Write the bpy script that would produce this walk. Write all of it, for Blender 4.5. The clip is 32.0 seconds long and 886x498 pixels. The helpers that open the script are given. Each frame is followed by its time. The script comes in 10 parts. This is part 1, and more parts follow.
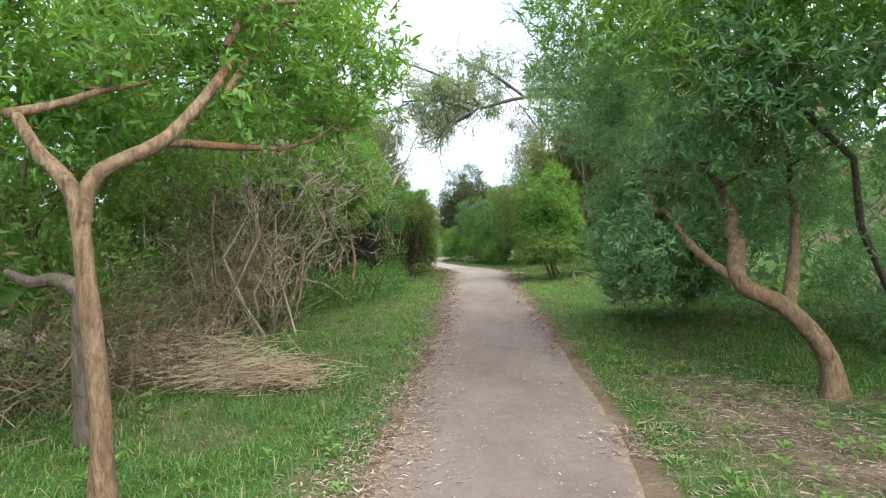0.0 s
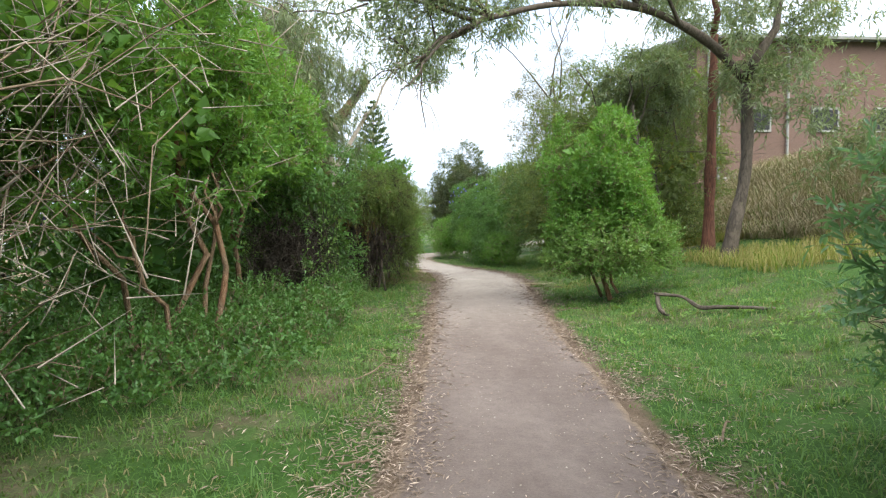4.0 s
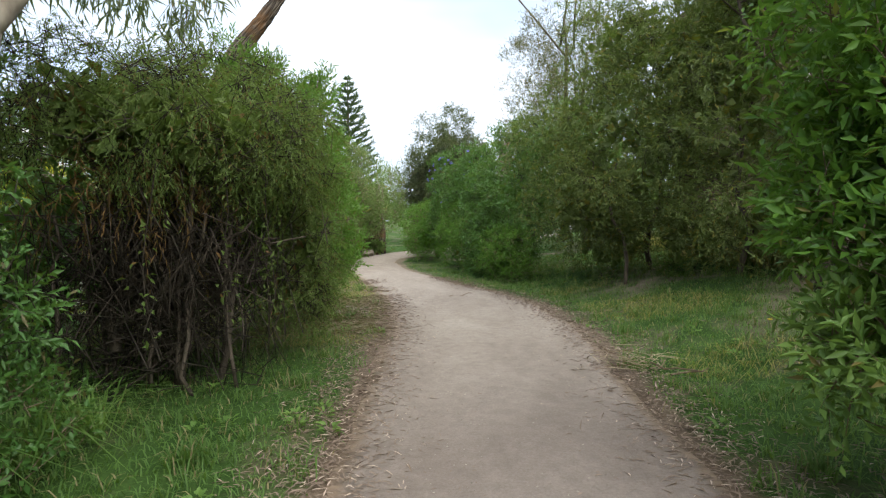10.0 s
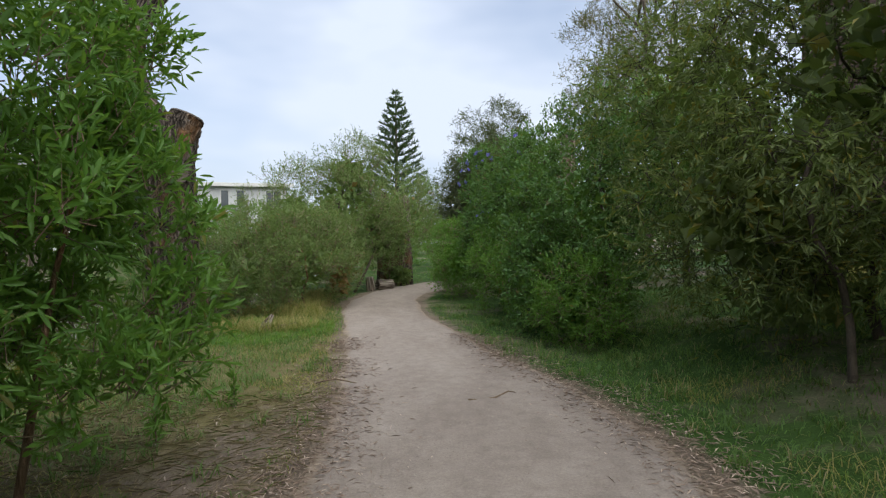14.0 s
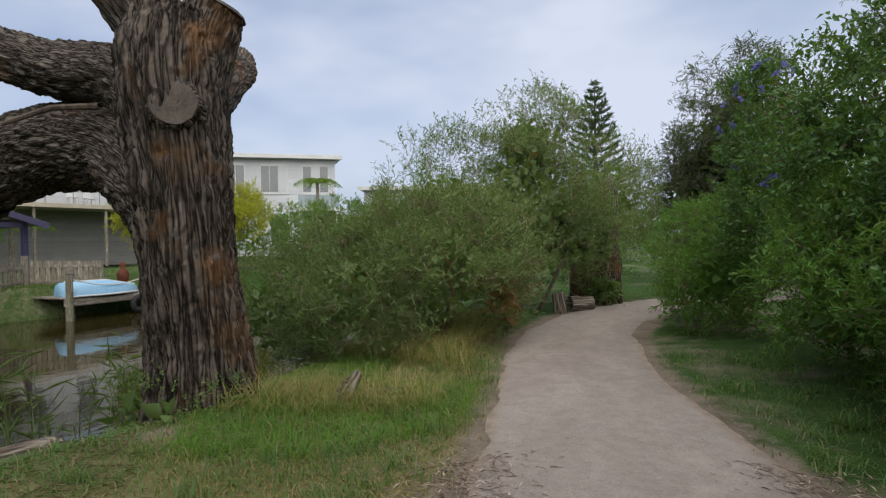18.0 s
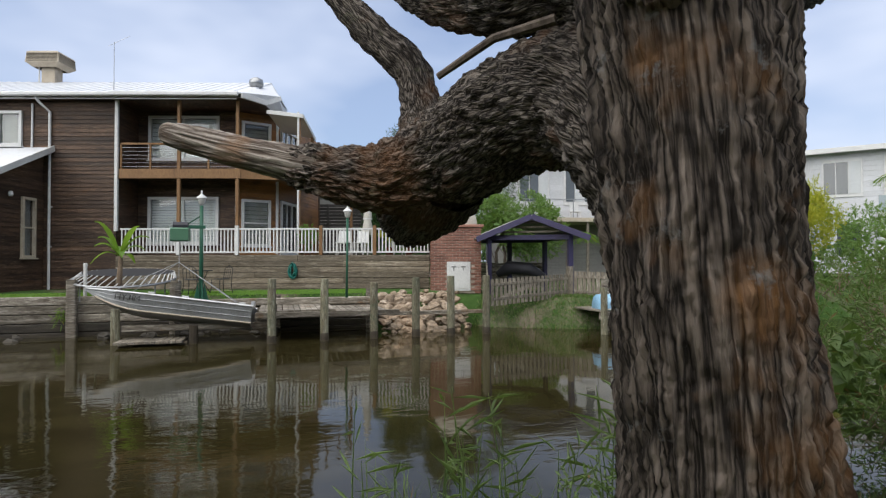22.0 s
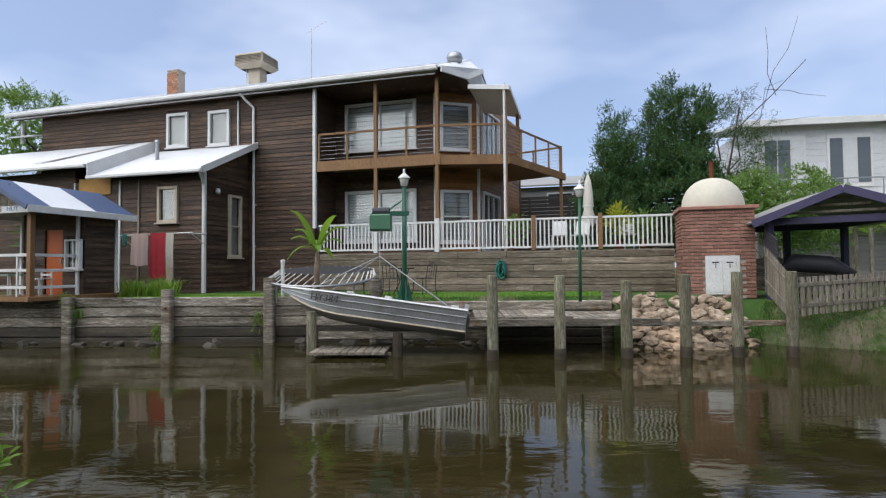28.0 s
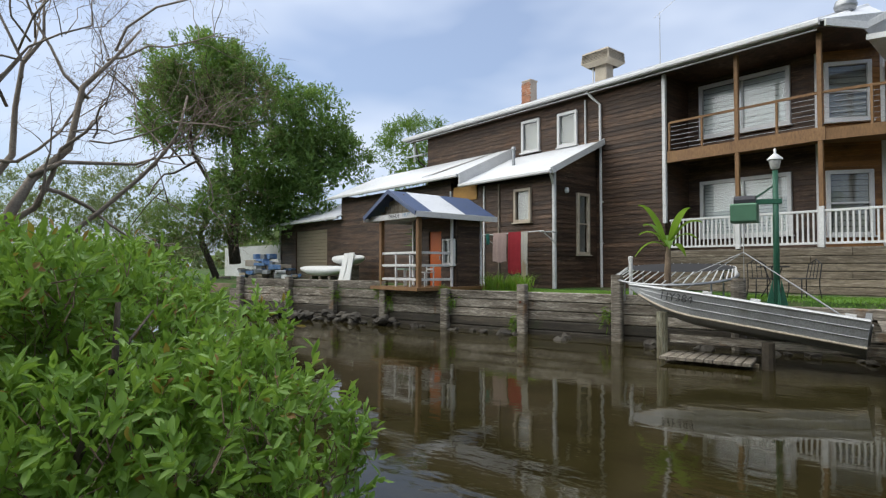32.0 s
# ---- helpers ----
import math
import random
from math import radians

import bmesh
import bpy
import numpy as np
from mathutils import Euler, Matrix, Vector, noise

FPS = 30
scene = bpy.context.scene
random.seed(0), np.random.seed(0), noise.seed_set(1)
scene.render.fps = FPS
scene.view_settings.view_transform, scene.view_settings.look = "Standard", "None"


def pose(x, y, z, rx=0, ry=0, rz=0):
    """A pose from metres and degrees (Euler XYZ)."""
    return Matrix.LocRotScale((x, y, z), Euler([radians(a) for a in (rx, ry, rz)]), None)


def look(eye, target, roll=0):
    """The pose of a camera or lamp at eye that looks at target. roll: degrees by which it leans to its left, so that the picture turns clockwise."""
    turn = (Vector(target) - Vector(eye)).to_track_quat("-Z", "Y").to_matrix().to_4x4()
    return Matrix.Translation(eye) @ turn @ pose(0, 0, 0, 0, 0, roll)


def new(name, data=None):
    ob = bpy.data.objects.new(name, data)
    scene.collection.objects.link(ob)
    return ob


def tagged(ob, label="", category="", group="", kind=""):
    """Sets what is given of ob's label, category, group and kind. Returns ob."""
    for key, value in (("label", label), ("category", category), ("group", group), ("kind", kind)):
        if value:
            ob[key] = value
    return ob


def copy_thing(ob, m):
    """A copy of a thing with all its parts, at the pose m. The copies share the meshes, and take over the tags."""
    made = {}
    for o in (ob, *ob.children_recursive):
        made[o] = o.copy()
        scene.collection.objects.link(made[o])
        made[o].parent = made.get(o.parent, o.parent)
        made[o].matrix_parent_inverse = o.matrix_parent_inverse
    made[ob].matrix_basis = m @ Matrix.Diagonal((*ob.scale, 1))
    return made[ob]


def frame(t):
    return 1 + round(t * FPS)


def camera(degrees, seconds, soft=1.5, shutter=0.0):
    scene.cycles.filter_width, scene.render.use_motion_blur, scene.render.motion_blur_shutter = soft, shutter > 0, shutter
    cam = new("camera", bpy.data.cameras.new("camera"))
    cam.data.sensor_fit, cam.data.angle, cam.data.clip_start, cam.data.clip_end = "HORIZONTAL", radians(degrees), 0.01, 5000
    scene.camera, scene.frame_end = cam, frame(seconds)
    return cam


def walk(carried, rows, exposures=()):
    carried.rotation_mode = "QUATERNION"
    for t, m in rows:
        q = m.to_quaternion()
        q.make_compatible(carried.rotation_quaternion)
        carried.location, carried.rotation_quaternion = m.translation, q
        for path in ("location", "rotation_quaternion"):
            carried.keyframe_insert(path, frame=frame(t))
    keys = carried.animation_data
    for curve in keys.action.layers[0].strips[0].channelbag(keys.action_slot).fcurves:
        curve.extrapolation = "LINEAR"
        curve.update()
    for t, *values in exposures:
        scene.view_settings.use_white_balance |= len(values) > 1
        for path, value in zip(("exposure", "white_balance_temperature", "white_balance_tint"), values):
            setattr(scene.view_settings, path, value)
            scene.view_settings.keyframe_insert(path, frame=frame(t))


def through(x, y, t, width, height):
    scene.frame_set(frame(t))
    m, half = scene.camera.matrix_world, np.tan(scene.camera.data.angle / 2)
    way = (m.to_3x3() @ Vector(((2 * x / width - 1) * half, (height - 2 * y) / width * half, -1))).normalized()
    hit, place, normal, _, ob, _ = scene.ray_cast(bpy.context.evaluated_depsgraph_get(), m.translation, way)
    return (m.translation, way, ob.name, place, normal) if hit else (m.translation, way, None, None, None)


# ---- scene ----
cam = camera(75.08, 32.0, soft=1.25)
EXPOSURES = [(0.0, 1.6, 6800, -1), (3.0, 1.75, 6750, 1), (6.0, 1.16, 6800, 2), (9.0, 1.22, 7000, 2), (12.5, 0.9, 6950, 2), (14.5, 0.48, 6800, 6), (17.0, 0.35, 6850, 8), (20.0, 0.2, 6850, 8), (23.0, 0.65, 6600, 7), (28.0, 0.55, 6450, 8), (32.0, 0.55, 6700, 5)]
PATH = [
    (0.0, 0.069, 0.043, 1.508, 0.33, -1.94, 1.04),
    (0.5, 0.102, 0.976, 1.490, 0.23, -1.57, 0.97),
    (1.0, 0.160, 1.898, 1.471, 0.13, -1.30, 0.85),
    (1.5, 0.180, 2.816, 1.455, 0.67, -1.06, 0.74),
    (2.0, 0.236, 3.716, 1.425, 0.95, -0.72, 0.65),
    (2.5, 0.244, 4.604, 1.423, 0.50, -0.70, 0.53),
    (3.0, 0.279, 5.462, 1.433, -0.03, -2.01, 0.49),
    (3.5, 0.267, 6.328, 1.444, 0.08, -2.49, 0.47),
    (5.5, 0.552, 9.192, 1.342, -0.55, -4.00, 0.97),
    (6.0, 0.583, 9.895, 1.356, -0.48, -3.88, 0.92),
    (6.5, 0.608, 10.629, 1.368, -1.22, -4.15, 0.84),
    (7.0, 0.593, 11.331, 1.361, -1.35, -4.41, 0.80),
    (7.5, 0.647, 12.037, 1.379, -1.23, -3.75, 0.80),
    (8.0, 0.664, 12.716, 1.397, -1.10, -3.61, 0.84),
    (8.5, 0.700, 13.451, 1.365, -1.60, -3.41, 0.80),
    (9.0, 0.683, 14.146, 1.347, -2.24, -3.51, 0.71),
    (9.5, 0.673, 14.853, 1.310, -1.46, -3.68, 0.60),
    (10.0, 0.616, 15.574, 1.302, -1.53, -3.80, 0.57),
    (10.5, 0.656, 16.264, 1.288, -0.75, -3.79, 0.63),
    (11.0, 0.693, 16.966, 1.283, -0.47, -3.64, 0.84),
    (11.5, 0.799, 17.670, 1.277, 0.28, -3.15, 0.92),
    (12.0, 0.905, 18.360, 1.277, 0.74, -2.46, 0.96),
    (12.5, 1.014, 19.018, 1.271, 1.74, -2.11, 0.94),
    (13.0, 1.103, 19.714, 1.258, 2.23, -1.26, 0.87),
    (13.5, 1.145, 20.376, 1.250, 3.04, -1.44, 0.75),
    (14.0, 1.159, 21.092, 1.221, 4.01, -1.68, 0.64),
    (14.5, 1.112, 21.763, 1.184, 5.56, -2.17, 0.53),
    (16.5, 0.688, 24.346, 1.014, 11.47, -2.15, 0.63),
    (17.0, 0.580, 24.979, 0.994, 13.23, -1.72, 0.74),
    (17.5, 0.447, 25.609, 0.984, 17.20, -1.07, 0.89),
    (18.0, 0.330, 26.145, 0.994, 23.40, -0.72, 1.03),
    (18.5, 0.238, 26.653, 0.990, 27.60, -0.33, 1.01),
    (19.0, 0.124, 27.084, 0.973, 32.31, 0.40, 0.97),
    (19.5, 0.026, 27.466, 0.951, 39.20, 0.33, 0.99),
    (20.0, -0.153, 27.766, 0.945, 46.01, 0.60, 0.86),
    (20.5, -0.454, 27.952, 0.931, 53.23, 0.57, 0.65),
    (21.0, -0.832, 28.099, 0.906, 60.67, 0.49, 0.40),
    (21.5, -1.230, 28.211, 0.946, 67.48, 0.90, 0.21),
    (22.0, -1.651, 28.140, 0.965, 74.03, 1.22, 0.11),
    (22.5, -1.976, 28.067, 0.959, 80.25, 1.42, 0.11),
    (23.0, -2.378, 28.039, 0.960, 84.30, 1.47, 0.16),
    (23.5, -2.776, 27.935, 0.920, 86.99, 1.60, 0.11),
    (24.0, -3.187, 27.845, 0.869, 88.95, 1.61, 0.07),
    (24.5, -3.627, 27.717, 0.848, 89.76, 1.89, 0.15),
    (25.0, -3.979, 27.595, 0.835, 90.94, 2.23, 0.31),
    (25.5, -4.304, 27.607, 0.816, 90.43, 1.93, 0.39),
    (27.5, -5.248, 27.372, 0.678, 88.94, 1.52, 0.48),
    (28.0, -5.461, 27.393, 0.673, 91.59, 1.99, 0.47),
    (28.5, -5.690, 27.398, 0.657, 96.39, 2.37, 0.51),
    (29.0, -5.783, 27.402, 0.663, 103.12, 2.67, 0.50),
    (29.5, -5.797, 27.402, 0.658, 109.65, 2.94, 0.38),
    (30.0, -5.801, 27.399, 0.647, 115.09, 2.89, 0.23),
    (30.5, -5.806, 27.387, 0.635, 119.05, 2.55, 0.15),
    (31.0, -5.805, 27.380, 0.631, 121.72, 2.25, 0.11),
    (31.5, -5.795, 27.359, 0.644, 123.70, 2.10, 0.01),
    (32.0, -5.807, 27.331, 0.662, 125.31, 1.84, -0.13),
]
walk(cam, [(t, pose(x, y, z, 90 + pitch, roll, yaw)) for t, x, y, z, yaw, pitch, roll in PATH], EXPOSURES)

# ---- light ----
world = bpy.data.worlds.new("sky")
scene.world = world
world.use_nodes = True
wn, wl = world.node_tree.nodes, world.node_tree.links
wn.clear()
sky = wn.new("ShaderNodeTexSky")
sky.sky_type, sky.sun_disc = "NISHITA", False
SUN_UP, SUN_TURN = radians(54), radians(142)
sky.sun_elevation, sky.sun_rotation = SUN_UP, SUN_TURN
sky.air_density, sky.dust_density, sky.ozone_density = 1.0, 3.0, 2.0
cloud_at = wn.new("ShaderNodeTexCoord")
cloud_map = wn.new("ShaderNodeMapping")
cloud_map.inputs["Scale"].default_value = (1.0, 1.0, 2.6)
cloud = wn.new("ShaderNodeTexNoise")
cloud.inputs["Scale"].default_value, cloud.inputs["Detail"].default_value, cloud.inputs["Roughness"].default_value = 1.5, 4.0, 0.5
veil = wn.new("ShaderNodeMapRange")
veil.inputs["From Min"].default_value, veil.inputs["From Max"].default_value = 0.4, 0.62
veil.inputs["To Min"].default_value, veil.inputs["To Max"].default_value = 0.3, 0.95
mixed = wn.new("ShaderNodeMix")
mixed.data_type = "RGBA"
mixed.inputs[7].default_value = (6.6, 7.3, 9.2, 1)
back = wn.new("ShaderNodeBackground")
back.inputs["Strength"].default_value = 0.085
out = wn.new("ShaderNodeOutputWorld")
wl.new(cloud_at.outputs["Generated"], cloud_map.inputs["Vector"])
wl.new(cloud_map.outputs[0], cloud.inputs["Vector"])
wl.new(cloud.outputs["Fac"], veil.inputs["Value"])
wl.new(veil.outputs[0], mixed.inputs[0])
lift = wn.new("ShaderNodeMix")
lift.data_type, lift.blend_type = "RGBA", "MULTIPLY"
lift.inputs[0].default_value, lift.inputs[7].default_value = 1.0, (1.05, 1.2, 1.45, 1)
wl.new(sky.outputs[0], lift.inputs[6])
wl.new(lift.outputs[2], mixed.inputs[6])
wl.new(mixed.outputs[2], back.inputs[0])
wl.new(back.outputs[0], out.inputs[0])
sun = new("sun", bpy.data.lights.new("sun", "SUN"))
sun.data.energy, sun.data.angle, sun.data.color = 3.2, radians(100), (1.0, 0.96, 0.9)
sun.matrix_world = look((0, 0, 30), (-math.sin(SUN_TURN) * math.cos(SUN_UP), -math.cos(SUN_TURN) * math.cos(SUN_UP), 30 - math.sin(SUN_UP)))
# ---- materials ----
def shader(name):
    m = bpy.data.materials.new(name)
    m.use_nodes = True
    n, l = m.node_tree.nodes, m.node_tree.links
    return m, n, l, n["Principled BSDF"]


def rgb(c):
    return (c[0], c[1], c[2], 1)


def mix_node(n, l, fac, a, b, blend="MIX"):
    k = n.new("ShaderNodeMix")
    k.data_type, k.blend_type = "RGBA", blend
    for i, v in ((0, fac), (6, a), (7, b)):
        if isinstance(v, (int, float)):
            k.inputs[i].default_value = v
        elif isinstance(v, tuple):
            k.inputs[i].default_value = rgb(v)
        else:
            l.new(v, k.inputs[i])
    return k.outputs[2]


def ramp(n, l, value, lo, hi):
    k = n.new("ShaderNodeMapRange")
    k.inputs["From Min"].default_value, k.inputs["From Max"].default_value = lo, hi
    l.new(value, k.inputs["Value"])
    return k.outputs[0]


def noise_node(n, l, vec, scale, detail=4.0, rough=0.6, warp=0.0):
    k = n.new("ShaderNodeTexNoise")
    k.inputs["Scale"].default_value, k.inputs["Detail"].default_value, k.inputs["Roughness"].default_value = scale, detail, rough
    k.inputs["Distortion"].default_value = warp
    l.new(vec, k.inputs["Vector"])
    return k.outputs["Fac"]


def surface(name, c1, c2, scale=3.0, rough=0.8, bump=0.2, fine=40.0, stretch=(1, 1, 1), metal=0.0, c3=None, scale3=0.6, cut3=(0.5, 0.7), piece=0.0, island=0.0, spec=0.3, world_space=True, depth=0.01):
    """A weathered surface: two colours in patches, fine grain with relief, and stains of a third colour."""
    m, n, l, p = shader(name)
    at = n.new("ShaderNodeNewGeometry").outputs["Position"] if world_space else n.new("ShaderNodeTexCoord").outputs["Object"]
    mp = n.new("ShaderNodeMapping")
    mp.inputs["Scale"].default_value = stretch
    l.new(at, mp.inputs["Vector"])
    vec = mp.outputs[0]
    big = noise_node(n, l, vec, scale, 5, 0.62, 0.3)
    small = noise_node(n, l, vec, fine, 5, 0.7)
    col = mix_node(n, l, ramp(n, l, big, 0.3, 0.7), c1, c2)
    col = mix_node(n, l, ramp(n, l, small, 0.25, 0.75), mix_node(n, l, 0.55, col, (0, 0, 0)), col)
    if c3:
        s3 = noise_node(n, l, at, scale3, 6, 0.65, 0.5)
        col = mix_node(n, l, ramp(n, l, s3, *cut3), col, c3)
    if piece or island:
        if island:
            rnd = n.new("ShaderNodeNewGeometry").outputs["Random Per Island"]
        else:
            rnd = n.new("ShaderNodeObjectInfo").outputs["Random"]
        amount = piece or island
        k = n.new("ShaderNodeMapRange")
        k.inputs["To Min"].default_value, k.inputs["To Max"].default_value = 1 - amount, 1 + amount * 0.7
        l.new(rnd, k.inputs["Value"])
        hsv = n.new("ShaderNodeHueSaturation")
        l.new(k.outputs[0], hsv.inputs["Value"])
        l.new(col, hsv.inputs["Color"])
        col = hsv.outputs[0]
    l.new(col, p.inputs["Base Color"])
    p.inputs["Roughness"].default_value, p.inputs["Metallic"].default_value = rough, metal
    p.inputs["Specular IOR Level"].default_value = spec
    if bump:
        b = n.new("ShaderNodeBump")
        b.inputs["Strength"].default_value, b.inputs["Distance"].default_value = bump, depth
        l.new(small, b.inputs["Height"])
        l.new(b.outputs[0], p.inputs["Normal"])
    return m


def foliage(name, c1, c2, dry=None, gloss=0.45, through=0.3, share=0.93):
    """Leaves: colour varies leaf by leaf and in patches, and light shines through them."""
    m, n, l, p = shader(name)
    geo = n.new("ShaderNodeNewGeometry")
    patch = noise_node(n, l, geo.outputs["Position"], 1.6, 3, 0.6)
    f = n.new("ShaderNodeMath")
    f.operation = "ADD"
    l.new(ramp(n, l, patch, 0.3, 0.7), f.inputs[0])
    l.new(geo.outputs["Random Per Island"], f.inputs[1])
    half = n.new("ShaderNodeMath")
    half.operation = "MULTIPLY"
    half.inputs[1].default_value = 0.5
    l.new(f.outputs[0], half.inputs[0])
    col = mix_node(n, l, half.outputs[0], c1, c2)
    if dry:
        cut = n.new("ShaderNodeMath")
        cut.operation = "GREATER_THAN"
        cut.inputs[1].default_value = share
        l.new(geo.outputs["Random Per Island"], cut.inputs[0])
        col = mix_node(n, l, cut.outputs[0], col, dry)
    l.new(col, p.inputs["Base Color"])
    p.inputs["Roughness"].default_value = gloss
    p.inputs["Specular IOR Level"].default_value = 0.35
    t = n.new("ShaderNodeBsdfTranslucent")
    l.new(mix_node(n, l, 0.4, col, (0.3, 0.45, 0.04)), t.inputs["Color"])
    mx = n.new("ShaderNodeMixShader")
    mx.inputs[0].default_value = through * 1.35
    l.new(p.outputs[0], mx.inputs[1])
    l.new(t.outputs[0], mx.inputs[2])
    l.new(mx.outputs[0], n["Material Output"].inputs[0])
    return m


def plain(name, c, rough=0.5, metal=0.0, vary=0.06, spec=0.4):
    return surface(name, c, tuple(v * (1 - vary * 2) for v in c), 2.0, rough, 0.05, 60.0, metal=metal, spec=spec, depth=0.003)


def bark_mat(name, ridge, furrow_shade, moss, scale=9.0, stretch=(1, 1, 0.16), strength=1.0, dist=0.05, warm=None, plates=False):
    m, n, l, p = shader(name)
    at = n.new("ShaderNodeNewGeometry").outputs["Position"]
    mp = n.new("ShaderNodeMapping")
    mp.inputs["Scale"].default_value = stretch
    if plates:
        along = n.new("ShaderNodeAttribute")
        along.attribute_name = "bark_at"
        l.new(along.outputs["Vector"], mp.inputs["Vector"])
    else:
        l.new(at, mp.inputs["Vector"])
    h1 = noise_node(n, l, mp.outputs[0], scale, 6, 0.62, 1.2)
    if plates:
        wob = n.new("ShaderNodeTexNoise")
        wob.inputs["Scale"].default_value, wob.inputs["Detail"].default_value = scale * 0.5, 4.0
        l.new(mp.outputs[0], wob.inputs["Vector"])
        bent = mix_node(n, l, 0.15, mp.outputs[0], wob.outputs["Color"], "ADD")
        vor = n.new("ShaderNodeTexVoronoi")
        vor.feature = "DISTANCE_TO_EDGE"
        vor.inputs["Scale"].default_value = scale * 1.15
        l.new(bent, vor.inputs["Vector"])
        crack = ramp(n, l, vor.outputs["Distance"], 0.0, 0.32)
        h1 = mix_node(n, l, 0.5, h1, crack)
    h2 = noise_node(n, l, mp.outputs[0], scale * 4, 5, 0.7, 0.6)
    hm = n.new("ShaderNodeMath")
    hm.operation = "MULTIPLY_ADD"
    l.new(h2, hm.inputs[0])
    hm.inputs[1].default_value = 0.5
    l.new(h1, hm.inputs[2])
    # Low bump gets the darker bark tone, with crease shade put into the colour.
    col = mix_node(n, l, ramp(n, l, hm.outputs[0], 0.52, 0.92), furrow_shade, ridge)
    if warm:
        col = mix_node(n, l, ramp(n, l, noise_node(n, l, at, 1.3, 4, 0.6), 0.52, 0.66), col, mix_node(n, l, 0.6, col, warm))
    col = mix_node(n, l, ramp(n, l, noise_node(n, l, at, 5.0, 5, 0.7), 0.62, 0.75), col, moss)
    l.new(col, p.inputs["Base Color"])
    p.inputs["Roughness"].default_value, p.inputs["Specular IOR Level"].default_value = 0.9, 0.2
    b = n.new("ShaderNodeBump")
    b.inputs["Strength"].default_value, b.inputs["Distance"].default_value = strength, dist
    l.new(hm.outputs[0], b.inputs["Height"])
    l.new(b.outputs[0], p.inputs["Normal"])
    return m


LEAF_BRIGHT = foliage("leaf_bright", (0.066, 0.165, 0.03), (0.135, 0.28, 0.05), (0.2, 0.19, 0.05), 0.4, 0.33, 0.985)
LEAF_DARK = foliage("leaf_dark", (0.038, 0.105, 0.026), (0.095, 0.2, 0.05), (0.11, 0.09, 0.04), 0.4, 0.24, 0.975)
LEAF_BLUE = foliage("leaf_blue", (0.09, 0.2, 0.095), (0.225, 0.38, 0.205), (0.16, 0.16, 0.06), 0.28, 0.36, 0.98)
LEAF_MID = foliage("leaf_mid", (0.078, 0.165, 0.041), (0.176, 0.284, 0.074), (0.14, 0.11, 0.04), 0.45, 0.3, 0.97)
LEAF_OLIVE = foliage("leaf_olive", (0.078, 0.135, 0.04), (0.18, 0.25, 0.088), (0.2, 0.12, 0.05), 0.55, 0.25, 0.98)
LEAF_GUM = foliage("leaf_gum", (0.121, 0.155, 0.095), (0.23, 0.257, 0.149), (0.22, 0.15, 0.08), 0.5, 0.3, 0.96)
LEAF_DROOP = foliage("leaf_droop", (0.07, 0.12, 0.03), (0.14, 0.19, 0.05), (0.16, 0.08, 0.03), 0.6, 0.25, 0.94)
LEAF_RUST = foliage("leaf_rust", (0.085, 0.045, 0.018), (0.17, 0.09, 0.03), None, 0.7, 0.2)
LEAF_WATTLE = foliage("leaf_wattle", (0.072, 0.108, 0.034), (0.165, 0.2, 0.064), (0.2, 0.17, 0.03), 0.55, 0.25, 0.93)
LEAF_CASUARINA = foliage("leaf_casuarina", (0.05, 0.062, 0.038), (0.09, 0.102, 0.058), (0.14, 0.11, 0.07), 0.7, 0.2, 0.93)
LEAF_BROWNTOP = foliage("leaf_browntop", (0.16, 0.12, 0.07), (0.24, 0.19, 0.12), (0.09, 0.1, 0.05), 0.8, 0.2, 0.6)
LEAF_PINE = foliage("leaf_pine", (0.03, 0.055, 0.03), (0.05, 0.085, 0.04), None, 0.6, 0.15)
LEAF_CONIFER = foliage("leaf_conifer", (0.022, 0.066, 0.022), (0.05, 0.12, 0.036), (0.13, 0.06, 0.03), 0.6, 0.15, 0.97)
LEAF_YELLOW = foliage("leaf_yellow", (0.24, 0.26, 0.025), (0.45, 0.41, 0.035), None, 0.5, 0.4)
LEAF_SHORE = foliage("leaf_shore", (0.13, 0.245, 0.04), (0.25, 0.41, 0.085), (0.28, 0.15, 0.05), 0.4, 0.3, 0.97)
LEAF_GARDEN = foliage("leaf_garden", (0.075, 0.155, 0.042), (0.17, 0.27, 0.075), (0.16, 0.18, 0.06), 0.5, 0.3, 0.97)
LEAF_PALM = foliage("leaf_palm", (0.084, 0.179, 0.021), (0.158, 0.284, 0.042), (0.24, 0.2, 0.05), 0.35, 0.35, 0.93)
GRASS = foliage("grass", (0.06, 0.132, 0.032), (0.115, 0.2, 0.058), (0.28, 0.22, 0.13), 0.65, 0.3, 0.87)
GRASS_FRESH = foliage("grass_fresh", (0.075, 0.19, 0.02), (0.14, 0.29, 0.04), (0.26, 0.24, 0.08), 0.6, 0.35, 0.93)
GRASS_DRY = foliage("grass_dry", (0.25, 0.2, 0.075), (0.4, 0.325, 0.14), (0.12, 0.17, 0.03), 0.75, 0.3, 0.7)
STRAW = foliage("straw", (0.38, 0.3, 0.21), (0.56, 0.46, 0.34), (0.16, 0.1, 0.06), 0.85, 0.1, 0.8)
STRAW_BROWN = foliage("straw_brown", (0.2, 0.145, 0.1), (0.32, 0.25, 0.185), (0.08, 0.13, 0.03), 0.85, 0.15, 0.9)
PETAL = foliage("petal", (0.1, 0.08, 0.42), (0.18, 0.14, 0.55), None, 0.6, 0.3)
LITTER = foliage("litter", (0.15, 0.11, 0.088), (0.3, 0.225, 0.18), (0.44, 0.35, 0.29), 0.85, 0.0, 0.88)

